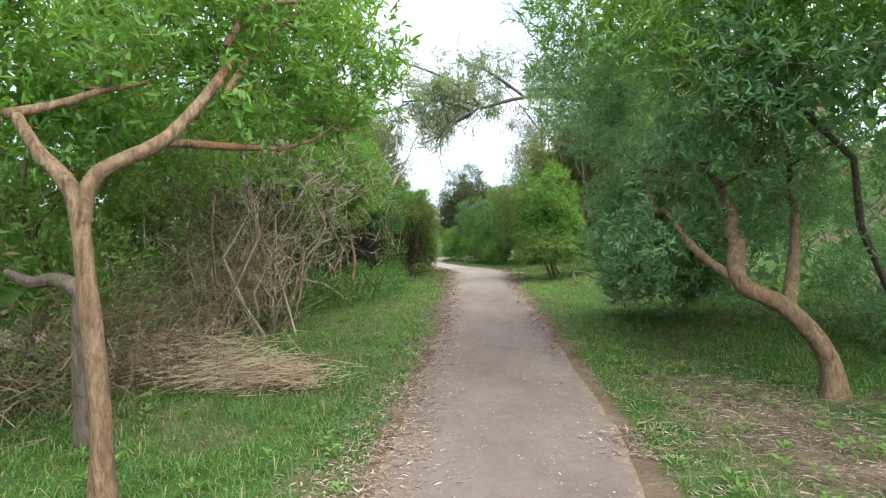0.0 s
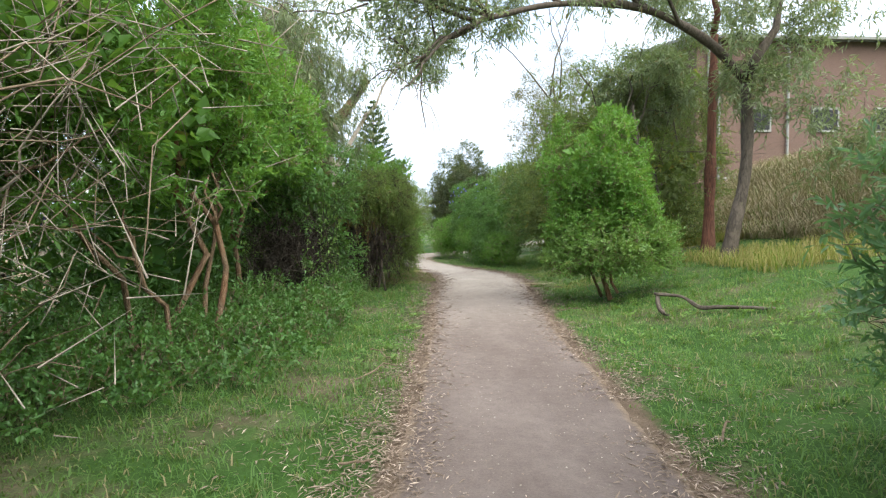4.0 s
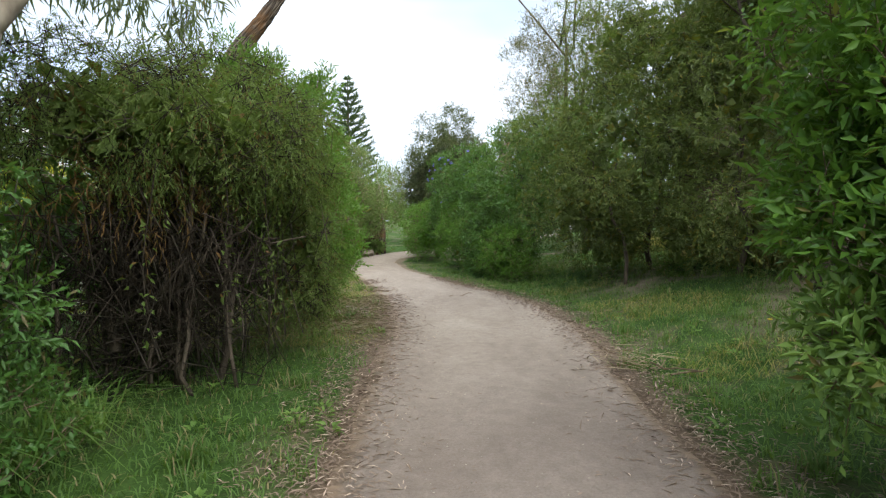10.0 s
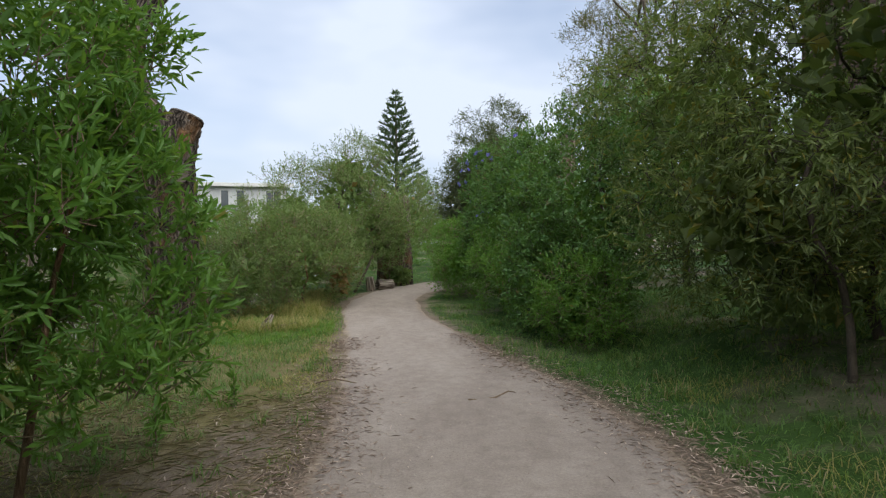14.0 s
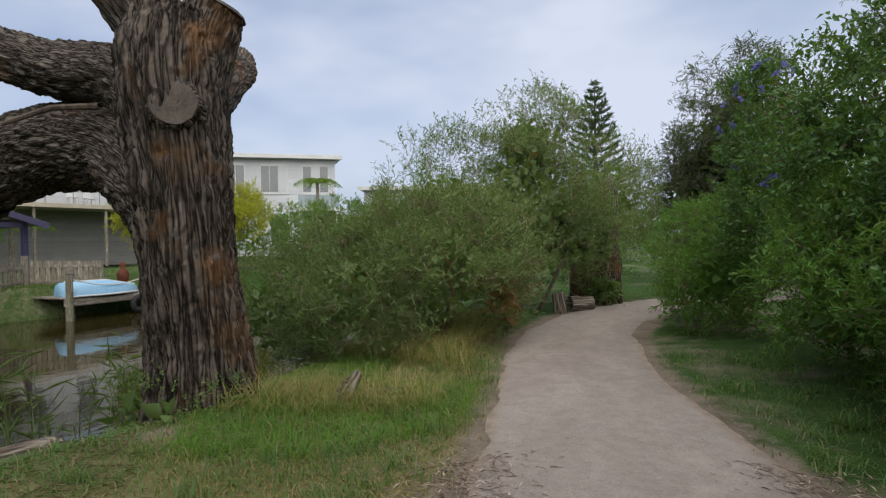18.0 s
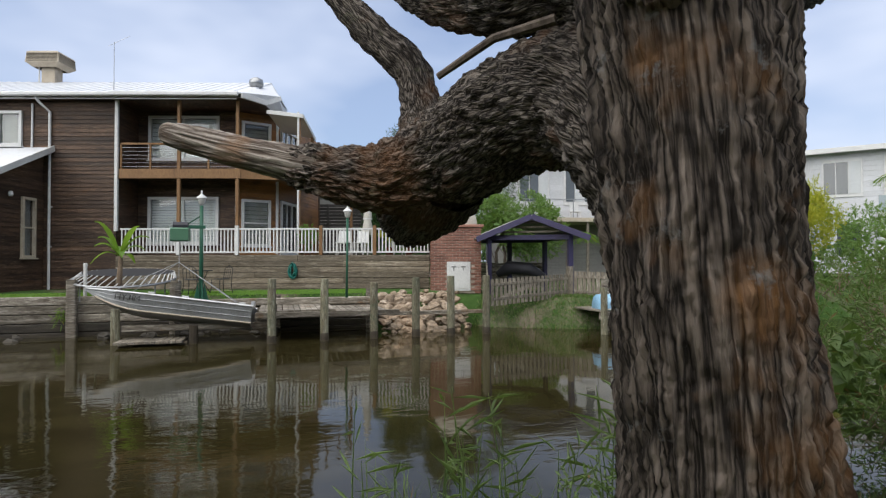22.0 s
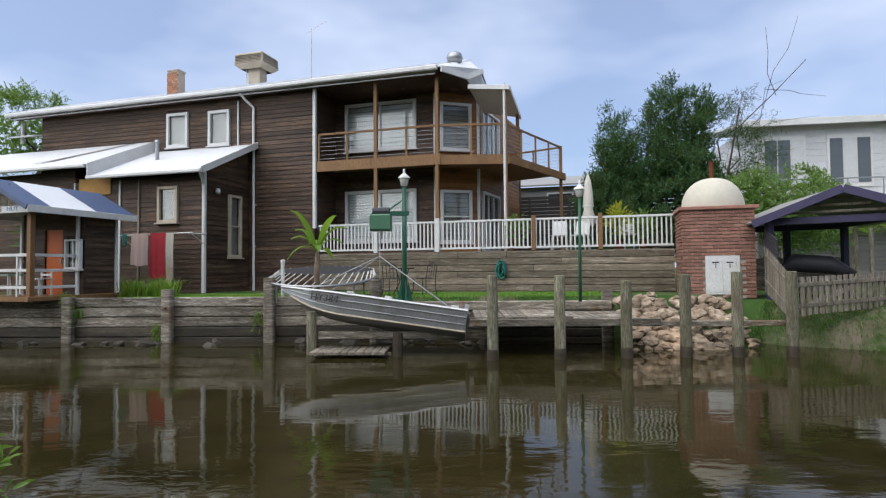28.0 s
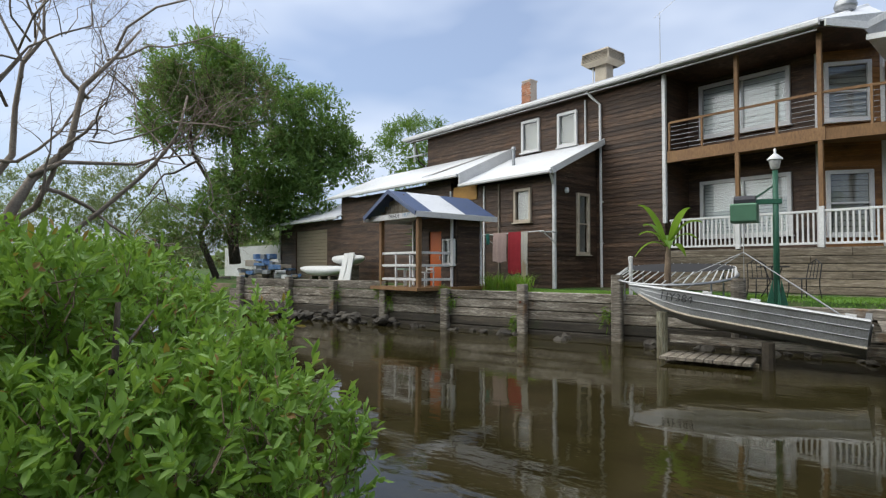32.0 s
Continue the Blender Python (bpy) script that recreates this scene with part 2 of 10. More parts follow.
WATER_DEEP = (0.016, 0.0128, 0.0042)
# Old tree: cracks coloured almost black, as shade deep in the bark.
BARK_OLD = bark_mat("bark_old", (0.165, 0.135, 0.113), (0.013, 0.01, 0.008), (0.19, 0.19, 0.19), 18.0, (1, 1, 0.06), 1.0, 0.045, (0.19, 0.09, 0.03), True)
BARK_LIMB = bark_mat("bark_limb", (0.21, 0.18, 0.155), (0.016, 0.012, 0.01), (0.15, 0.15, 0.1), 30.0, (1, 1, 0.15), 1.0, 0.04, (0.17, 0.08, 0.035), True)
WOOD_DEAD = bark_mat("wood_dead", (0.33, 0.29, 0.25), (0.07, 0.052, 0.04), (0.2, 0.17, 0.14), 15.0, (1, 1, 0.06), 1.0, 0.03, (0.2, 0.115, 0.065), True)
WOOD_CUT = surface("wood_cut", (0.15, 0.125, 0.105), (0.085, 0.07, 0.058), 6.0, 0.9, 0.4, 50.0, depth=0.01)
BARK_TAN = bark_mat("bark_tan", (0.23, 0.155, 0.1), (0.06, 0.036, 0.022), (0.27, 0.24, 0.18), 16.0, (1, 1, 0.3), 1.0, 0.03, (0.2, 0.08, 0.035))
BARK_DARK = bark_mat("bark_dark", (0.13, 0.105, 0.085), (0.035, 0.027, 0.022), (0.13, 0.13, 0.08), 12.0, (1, 1, 0.3), 0.8, 0.02)
BARK_RED = bark_mat("bark_red", (0.19, 0.085, 0.06), (0.045, 0.02, 0.015), (0.14, 0.09, 0.06), 12.0, (1, 1, 0.2), 0.9, 0.03)
BARK_PALE = bark_mat("bark_pale", (0.36, 0.31, 0.26), (0.2, 0.165, 0.135), (0.33, 0.25, 0.18), 3.0, (1, 1, 0.4), 0.4, 0.01)
TWIG = surface("twig", (0.3, 0.22, 0.155), (0.16, 0.115, 0.08), 5.0, 0.9, 0.2, 40.0)
TWIG_GREY = surface("twig_grey", (0.42, 0.36, 0.3), (0.26, 0.21, 0.17), 5.0, 0.9, 0.2, 40.0)
# Twig colour taken down to near-black so the shrub hollows look shaded.
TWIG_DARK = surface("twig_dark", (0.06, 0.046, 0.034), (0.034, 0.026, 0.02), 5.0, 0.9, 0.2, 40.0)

def timber(name, dark, mid, light, stretch, piece=0.3, stain=None, stain_cut=(0.6, 0.72), rough=0.85, streaks=(0.53, 0.67), depth=0.015):
    """Weathered timber: long streaks of dark, middle and bleached wood, fine grain and stains."""
    m, n, l, p = shader(name)
    at = n.new("ShaderNodeNewGeometry").outputs["Position"]
    mp = n.new("ShaderNodeMapping")
    mp.inputs["Scale"].default_value = stretch
    l.new(at, mp.inputs["Vector"])
    vec = mp.outputs[0]
    col = mix_node(n, l, ramp(n, l, noise_node(n, l, vec, 1.3, 5, 0.6, 0.4), 0.36, 0.64), dark, mid)
    col = mix_node(n, l, ramp(n, l, noise_node(n, l, vec, 2.9, 6, 0.68, 0.6), *streaks), col, light)
    if stain:
        col = mix_node(n, l, ramp(n, l, noise_node(n, l, at, 1.1, 6, 0.7, 0.6), *stain_cut), col, stain)
    grain = noise_node(n, l, vec, 11.0, 6, 0.72)
    col = mix_node(n, l, ramp(n, l, grain, 0.32, 0.62), mix_node(n, l, 0.75, col, (0.0, 0.0, 0.0)), col)
    k = n.new("ShaderNodeMapRange")
    k.inputs["To Min"].default_value, k.inputs["To Max"].default_value = 1 - piece, 1 + piece * 0.8
    l.new(n.new("ShaderNodeObjectInfo").outputs["Random"], k.inputs["Value"])
    hsv = n.new("ShaderNodeHueSaturation")
    l.new(k.outputs[0], hsv.inputs["Value"])
    l.new(col, hsv.inputs["Color"])
    l.new(hsv.outputs[0], p.inputs["Base Color"])
    p.inputs["Roughness"].default_value, p.inputs["Specular IOR Level"].default_value = rough, 0.3
    b = n.new("ShaderNodeBump")
    b.inputs["Strength"].default_value, b.inputs["Distance"].default_value = 0.8, depth
    l.new(grain, b.inputs["Height"])
    l.new(b.outputs[0], p.inputs["Normal"])
    return m


BOARD = timber("board_dark", (0.045, 0.026, 0.017), (0.115, 0.068, 0.042), (0.27, 0.19, 0.13), (0.6, 0.6, 6.5), 0.4, (0.11, 0.05, 0.02), (0.58, 0.74), 0.6, (0.57, 0.74), 0.012)
BOARD_WARM = surface("board_warm", (0.36, 0.17, 0.055), (0.25, 0.11, 0.035), 1.2, 0.55, 0.4, 14.0, (0.7, 0.7, 5), c3=(0.08, 0.045, 0.025), scale3=1.2, piece=0.25, depth=0.01)
TIMBER_BROWN = surface("timber_brown", (0.28, 0.155, 0.065), (0.19, 0.1, 0.045), 1.5, 0.6, 0.35, 25.0, (1, 1, 0.4), depth=0.008)
TIMBER_OLD = timber("timber_old", (0.13, 0.108, 0.082), (0.3, 0.265, 0.215), (0.5, 0.455, 0.385), (0.7, 0.7, 6), 0.32, (0.2, 0.11, 0.05), (0.58, 0.72), 0.85, (0.5, 0.66))
TIMBER_WET = timber("timber_wet", (0.04, 0.033, 0.025), (0.085, 0.07, 0.05), (0.15, 0.125, 0.09), (0.7, 0.7, 6), 0.3, (0.05, 0.06, 0.03), (0.55, 0.7), 0.5)
TIMBER_WALL = timber("timber_wall", (0.15, 0.12, 0.085), (0.26, 0.215, 0.16), (0.4, 0.345, 0.27), (0.5, 0.5, 7), 0.3, (0.1, 0.075, 0.05), (0.62, 0.76))
TIMBER_GREY = timber("timber_grey", (0.2, 0.17, 0.13), (0.31, 0.27, 0.215), (0.44, 0.4, 0.33), (4, 4, 0.6), 0.25)
PILE = timber("pile_wood", (0.15, 0.13, 0.085), (0.25, 0.24, 0.165), (0.38, 0.38, 0.3), (5, 5, 0.7), 0.2, (0.1, 0.13, 0.08), (0.56, 0.7))
PILE_WET = surface("pile_wet", (0.05, 0.04, 0.03), (0.08, 0.065, 0.045), 4.0, 0.5, 0.5, 30.0, depth=0.012)
WHITE_PAINT = surface("white_paint", (0.78, 0.78, 0.77), (0.66, 0.66, 0.65), 1.5, 0.5, 0.08, 40.0, depth=0.004)
CREAM_PAINT = surface("cream_paint", (0.6, 0.52, 0.41), (0.45, 0.38, 0.29), 3.0, 0.6, 0.1, 40.0, depth=0.004)
ROOF_WHITE = surface("roof_white", (0.78, 0.79, 0.81), (0.7, 0.72, 0.75), 0.8, 0.42, 0.06, 30.0, c3=(0.6, 0.61, 0.63), scale3=0.6, depth=0.004)
ROOF_GREY = surface("roof_grey", (0.36, 0.35, 0.33), (0.28, 0.27, 0.25), 1.0, 0.5, 0.08, 30.0, depth=0.004)
NAVY = plain("navy_roof", (0.05, 0.085, 0.19), 0.45)
PURPLE = plain("violet_paint", (0.045, 0.038, 0.10), 0.55)
CHARCOAL = plain("charcoal", (0.035, 0.035, 0.045), 0.6)
GREEN_PAINT = surface("green_paint", (0.022, 0.10, 0.06), (0.035, 0.14, 0.085), 2.0, 0.45, 0.1, 40.0, depth=0.004)
BOX_GREEN = plain("box_green", (0.075, 0.2, 0.115), 0.5)
TEAL = plain("teal_hose", (0.01, 0.16, 0.13), 0.45)
ORANGE = plain("orange_door", (0.62, 0.13, 0.015), 0.5)
RED_CLOTH = surface("red_cloth", (0.5, 0.045, 0.06), (0.42, 0.035, 0.05), 6.0, 0.95, 0.4, 90.0)
PINK_CLOTH = surface("pink_cloth", (0.62, 0.46, 0.42), (0.54, 0.4, 0.37), 6.0, 0.95, 0.4, 90.0)
CANVAS = surface("canvas", (0.68, 0.65, 0.58), (0.58, 0.55, 0.48), 4.0, 0.9, 0.3, 60.0)
ALLOY = surface("alloy_hull", (0.46, 0.47, 0.48), (0.36, 0.37, 0.38), 1.5, 0.38, 0.08, 40.0, metal=0.55, c3=(0.2, 0.2, 0.19), scale3=1.2, depth=0.004)
ALLOY_LIGHT = plain("alloy_trim", (0.55, 0.56, 0.57), 0.35, 0.6)
STEEL = plain("steel", (0.42, 0.43, 0.44), 0.4, 0.8)
BLACK = plain("black", (0.012, 0.012, 0.014), 0.6)
RUBBER = plain("rubber", (0.02, 0.02, 0.022), 0.8)
MAT_BLACK = plain("black_mesh", (0.022, 0.022, 0.026), 0.75)
BRICK = surface("brick", (0.38, 0.2, 0.15), (0.28, 0.135, 0.1), 6.0, 0.9, 0.4, 70.0, piece=0.3, depth=0.006)
BRICK_ORANGE = surface("brick_orange", (0.5, 0.22, 0.12), (0.4, 0.2, 0.13), 6.0, 0.9, 0.4, 70.0, piece=0.3, c3=(0.55, 0.45, 0.36), scale3=6.0, cut3=(0.55, 0.7), depth=0.006)
TIMBER_DARK = surface("timber_dark", (0.06, 0.055, 0.05), (0.035, 0.032, 0.03), 1.5, 0.8, 0.4, 20.0, (1, 1, 5), piece=0.25)
GOLD_PANEL = surface("gold_panel", (0.55, 0.3, 0.07), (0.42, 0.21, 0.045), 2.0, 0.6, 0.2, 20.0, (1, 1, 5))
MORTAR = surface("mortar", (0.55, 0.47, 0.4), (0.44, 0.37, 0.31), 6.0, 0.95, 0.4, 80.0)
RENDER_CREAM = surface("cream_render", (0.66, 0.62, 0.52), (0.58, 0.54, 0.45), 2.5, 0.9, 0.2, 60.0, c3=(0.45, 0.42, 0.36), scale3=3.0, cut3=(0.62, 0.8))
WHITE_BOARD = surface("white_board", (0.7, 0.71, 0.73), (0.62, 0.63, 0.65), 1.0, 0.6, 0.1, 30.0, piece=0.06)
HOUSE_GREY = surface("house_grey", (0.33, 0.32, 0.3), (0.27, 0.26, 0.245), 1.0, 0.7, 0.2, 30.0, piece=0.1)
HOUSE_BRICK = surface("house_brick", (0.2, 0.125, 0.1), (0.15, 0.095, 0.078), 2.0, 0.9, 0.4, 40.0, (3, 3, 9), depth=0.01)
BLIND = surface("blind", (0.66, 0.68, 0.69), (0.58, 0.6, 0.61), 1.0, 0.8, 0.15, 30.0, (1, 1, 9))
CURTAIN = plain("curtain", (0.3, 0.3, 0.29), 0.8)
# Near-black that stands in for the shade of unlit rooms and gaps.
UNLIT_BLACK = plain("unlit_black", (0.02, 0.02, 0.022), 0.8)
ROLLER = surface("roller_door", (0.3, 0.25, 0.17), (0.24, 0.2, 0.135), 1.0, 0.6, 0.2, 30.0, (1, 1, 8))
ROCK = surface("rock", (0.3, 0.235, 0.17), (0.17, 0.135, 0.1), 5.0, 0.95, 0.8, 25.0, piece=0.3, c3=(0.42, 0.3, 0.2), scale3=2.0, cut3=(0.45, 0.7), depth=0.03)
ROCK_DARK = surface("rock_dark", (0.1, 0.09, 0.075), (0.06, 0.052, 0.042), 5.0, 0.9, 0.8, 25.0, piece=0.3, depth=0.03)
ROCK_TAN = surface("rock_tan", (0.4, 0.31, 0.22), (0.25, 0.185, 0.13), 5.0, 0.95, 0.8, 25.0, piece=0.25, c3=(0.6, 0.5, 0.4), scale3=2.0, cut3=(0.5, 0.75), depth=0.03)
RUST = surface("rust", (0.16, 0.05, 0.025), (0.1, 0.032, 0.018), 5.0, 0.9, 0.4, 40.0)
BLUE_HULL = surface("blue_hull", (0.26, 0.5, 0.72), (0.34, 0.58, 0.78), 1.5, 0.4, 0.06, 30.0)
BLUE_TARP = surface("blue_tarp", (0.08, 0.22, 0.5), (0.3, 0.42, 0.6), 5.0, 0.6, 0.4, 20.0)
HOUSE_GLASS = plain("house_glass", (0.1, 0.115, 0.125), 0.08, spec=0.8)
LAMP_GLASS = plain("lamp_glass", (0.6, 0.6, 0.56), 0.2)


def ground_mat():
    """Soil with turf, dry thatch and leaf litter in patches."""
    m, n, l, p = shader("turf")
    at = n.new("ShaderNodeNewGeometry").outputs["Position"]
    a = noise_node(n, l, at, 0.55, 6, 0.65, 0.4)
    b = noise_node(n, l, at, 2.6, 5, 0.65)
    c = noise_node(n, l, at, 55.0, 4, 0.7)
    green = mix_node(n, l, ramp(n, l, b, 0.3, 0.7), (0.04, 0.09, 0.02), (0.075, 0.14, 0.035))
    soil = mix_node(n, l, ramp(n, l, b, 0.35, 0.65), (0.13, 0.092, 0.066), (0.22, 0.162, 0.122))
    thatch = mix_node(n, l, ramp(n, l, b, 0.35, 0.65), (0.17, 0.15, 0.06), (0.27, 0.22, 0.115))
    bare, straw = n.new("ShaderNodeAttribute"), n.new("ShaderNodeAttribute")
    bare.attribute_name, straw.attribute_name = "bare", "straw"
    rag = mix_node(n, l, 0.6, b, noise_node(n, l, at, 9.0, 5, 0.7))
    worn = n.new("ShaderNodeMath")
    worn.operation = "ADD"
    l.new(rag, worn.inputs[0])
    l.new(bare.outputs["Fac"], worn.inputs[1])
    xyz = n.new("ShaderNodeSeparateXYZ")
    l.new(at, xyz.inputs[0])
    soil = mix_node(n, l, ramp(n, l, xyz.outputs["Y"], 18.0, 24.0), soil, mix_node(n, l, ramp(n, l, b, 0.35, 0.65), (0.19, 0.15, 0.115), (0.3, 0.24, 0.19)))
    col = mix_node(n, l, ramp(n, l, a, 0.5, 0.66), green, soil)
    col = mix_node(n, l, straw.outputs["Fac"], col, thatch)
    col = mix_node(n, l, ramp(n, l, worn.outputs[0], 0.8, 1.05), col, soil)
    col = mix_node(n, l, ramp(n, l, c, 0.25, 0.75), mix_node(n, l, 0.6, col, (0, 0, 0)), col)
    l.new(col, p.inputs["Base Color"])
    p.inputs["Roughness"].default_value, p.inputs["Specular IOR Level"].default_value = 0.95, 0.1
    k = n.new("ShaderNodeBump")
    k.inputs["Strength"].default_value, k.inputs["Distance"].default_value = 0.6, 0.03
    l.new(c, k.inputs["Height"])
    l.new(k.outputs[0], p.inputs["Normal"])
    return m


TURF = ground_mat()


def path_mat():
    """Compacted brown soil that turns pale, dry and sandy towards the creek, with scuffs and damp patches. The paling
    also holds painted open-sky brightness.
    """
    m, n, l, p = shader("path_soil")
    at = n.new("ShaderNodeNewGeometry").outputs["Position"]
    xyz = n.new("ShaderNodeSeparateXYZ")
    l.new(at, xyz.inputs[0])
    mp = n.new("ShaderNodeMapping")
    mp.inputs["Scale"].default_value = (1.0, 0.45, 1.0)
    l.new(at, mp.inputs["Vector"])
    a = noise_node(n, l, mp.outputs[0], 1.1, 6, 0.65, 0.4)
    b = noise_node(n, l, mp.outputs[0], 0.45, 5, 0.6, 0.3)
    c = noise_node(n, l, at, 60.0, 5, 0.75)
    d = noise_node(n, l, at, 9.0, 5, 0.65)
    soil = mix_node(n, l, ramp(n, l, a, 0.32, 0.68), (0.148, 0.114, 0.104), (0.222, 0.178, 0.165))
    lit_sand = mix_node(n, l, ramp(n, l, a, 0.32, 0.68), (0.285, 0.24, 0.212), (0.395, 0.342, 0.305))
    # Paling starts early: brightness of the open stretch is put into the colour too.
    col = mix_node(n, l, ramp(n, l, xyz.outputs["Y"], 14.0, 23.0), soil, lit_sand)
    col = mix_node(n, l, ramp(n, l, b, 0.52, 0.72), col, mix_node(n, l, 0.4, col, (0.08, 0.055, 0.04)))
    col = mix_node(n, l, ramp(n, l, d, 0.35, 0.62), mix_node(n, l, 0.18, col, (0.03, 0.02, 0.015)), col)
    col = mix_node(n, l, ramp(n, l, c, 0.3, 0.7), mix_node(n, l, 0.35, col, (0.03, 0.02, 0.015)), col)
    rim = n.new("ShaderNodeAttribute")
    rim.attribute_name = "rim"
    frayed = n.new("ShaderNodeMath")
    frayed.operation = "ADD"
    l.new(mix_node(n, l, 0.5, a, d), frayed.inputs[0])
    l.new(rim.outputs["Fac"], frayed.inputs[1])
    earth = mix_node(n, l, ramp(n, l, d, 0.35, 0.65), (0.13, 0.092, 0.066), (0.22, 0.162, 0.122))
    earth = mix_node(n, l, ramp(n, l, xyz.outputs["Y"], 18.0, 24.0), earth, mix_node(n, l, ramp(n, l, d, 0.35, 0.65), (0.19, 0.15, 0.115), (0.3, 0.24, 0.19)))
    col = mix_node(n, l, ramp(n, l, frayed.outputs[0], 1.1, 1.4), col, earth)
    l.new(col, p.inputs["Base Color"])
    p.inputs["Roughness"].default_value, p.inputs["Specular IOR Level"].default_value = 0.93, 0.2
    k = n.new("ShaderNodeBump")
    k.inputs["Strength"].default_value, k.inputs["Distance"].default_value = 0.5, 0.016
    l.new(c, k.inputs["Height"])
    k2 = n.new("ShaderNodeBump")
    k2.inputs["Strength"].default_value, k2.inputs["Distance"].default_value = 0.4, 0.05
    l.new(d, k2.inputs["Height"])
    l.new(k.outputs[0], k2.inputs["Normal"])
    l.new(k2.outputs[0], p.inputs["Normal"])
    return m


PATH_SOIL = path_mat()


def water_mat():
    m, n, l, p = shader("creek_water")
    at = n.new("ShaderNodeNewGeometry").outputs["Position"]
    mp = n.new("ShaderNodeMapping")
    mp.inputs["Scale"].default_value = (1.0, 0.45, 1.0)
    l.new(at, mp.inputs["Vector"])
    a = noise_node(n, l, mp.outputs[0], 2.2, 3, 0.5, 0.4)
    c = noise_node(n, l, mp.outputs[0], 9.0, 3, 0.5)
    calm = ramp(n, l, noise_node(n, l, at, 0.25, 3, 0.5), 0.3, 0.62)
    h = n.new("ShaderNodeMath")
    h.operation = "MULTIPLY_ADD"
    l.new(c, h.inputs[0])
    h.inputs[1].default_value = 0.32
    l.new(a, h.inputs[2])
    s = n.new("ShaderNodeMath")
    s.operation = "MULTIPLY"
    l.new(h.outputs[0], s.inputs[0])
    l.new(calm, s.inputs[1])
    k = n.new("ShaderNodeBump")
    k.inputs["Strength"].default_value, k.inputs["Distance"].default_value = 0.4, 0.019
    l.new(s.outputs[0], k.inputs["Height"])
    l.new(k.outputs[0], p.inputs["Normal"])
    col = mix_node(n, l, ramp(n, l, a, 0.3, 0.7), WATER_DEEP, (0.029, 0.024, 0.0085))
    l.new(col, p.inputs["Base Color"])
    p.inputs["Roughness"].default_value, p.inputs["IOR"].default_value, p.inputs["Specular IOR Level"].default_value = 0.035, 1.33, 0.5
    return m


WATER = water_mat()


def glass_mat():
    m, n, l, p = shader("window_glass")
    p.inputs["Base Color"].default_value = (0.9, 0.95, 0.95, 1)
    p.inputs["Transmission Weight"].default_value, p.inputs["Roughness"].default_value, p.inputs["IOR"].default_value = 1.0, 0.02, 1.45
    return m


GLASS = glass_mat()
# ---- building tools ----
class Shape:
    """Collects vertices and faces for one mesh."""

    def __init__(self):
        self.v, self.f = [], []

    def add(self, verts, faces):
        k = len(self.v)
        self.v.extend(tuple(p) for p in verts)
        self.f.extend(tuple(i + k for i in q) for q in faces)
        return self

    def poly(self, pts):
        return self.add(pts, [tuple(range(len(pts)))])

    def box(self, c, s, turn=0.0, cut=0.006, m=None):
        """A box with its four long edges chamfered."""
        hx, hy, hz = s[0] / 2, s[1] / 2, s[2] / 2
        ax = max(range(3), key=lambda i: s[i])
        o = [i for i in range(3) if i != ax]
        h = (hx, hy, hz)
        a, b = h[o[0]], h[o[1]]
        k = min(cut, a * 0.45, b * 0.45)
        ring = [(a, b - k), (a - k, b), (-a + k, b), (-a, b - k), (-a, -b + k), (-a + k, -b), (a - k, -b), (a, -b + k)]
        pts = []
        for e in (-h[ax], h[ax]):
            for p, q in ring:
                w = [0, 0, 0]
                w[o[0]], w[o[1]], w[ax] = p, q, e
                pts.append(w)
        cs, sn = math.cos(turn), math.sin(turn)
        out = []
        for x, y, z in pts:
            if m is not None:
                out.append(tuple(m @ Vector((x, y, z)) + Vector(c)))
            else:
                out.append((c[0] + x * cs - y * sn, c[1] + x * sn + y * cs, c[2] + z))
        even = ax != 1
        fs = [(i, (i + 1) % 8, 8 + (i + 1) % 8, 8 + i) for i in range(8)] + [tuple(range(7, -1, -1)), tuple(range(8, 16))]
        if not even:
            fs = [tuple(reversed(q)) for q in fs]
        return self.add(out, fs)

    def bar(self, p, q, w, h, up=(0, 0, 1), cut=0.005):
        """A rectangular bar from p to q."""
        p, q = Vector(p), Vector(q)
        d = q - p
        z = d.normalized()
        x = Vector(up).cross(z)
        if x.length < 1e-4:
            x = Vector((1, 0, 0)).cross(z)
        x.normalize()
        y = z.cross(x)
        m = Matrix((x, y, z)).transposed()
        return self.box((p + q) / 2, (w, h, max(d.length, w * 1.01, h * 1.01)), m=m, cut=cut)

    def tube(self, pts, radii, n=8, cap=True, rough=0.0, seed=0):
        """A round limb through points, with a radius at each."""
        pts = [Vector(p) for p in pts]
        k0 = len(self.v)
        up = None
        rnd = random.Random(seed)
        for i, p in enumerate(pts):
            d = (pts[min(i + 1, len(pts) - 1)] - pts[max(i - 1, 0)]).normalized()
            if up is None:
                up = d.orthogonal().normalized()
            up = (up - d * up.dot(d)).normalized()
            side = d.cross(up)
            for j in range(n):
                a = 2 * math.pi * j / n
                r = radii[i] * (1 + rough * (rnd.random() - 0.5))
                self.v.append(tuple(p + (up * math.cos(a) + side * math.sin(a)) * r))
        for i in range(len(pts) - 1):
            for j in range(n):
                a, b = k0 + i * n + j, k0 + i * n + (j + 1) % n
                self.f.append((a, b, b + n, a + n))
        if cap:
            self.f.append(tuple(k0 + j for j in range(n - 1, -1, -1)))
            e = k0 + (len(pts) - 1) * n
            self.f.append(tuple(e + j for j in range(n)))
        return self

    def lathe(self, c, profile, n=16):
        """Turns a profile of (radius, height) round the upright through c."""
        k0 = len(self.v)
        for r, z in profile:
            for j in range(n):
                a = 2 * math.pi * j / n
                self.v.append((c[0] + r * math.cos(a), c[1] + r * math.sin(a), c[2] + z))
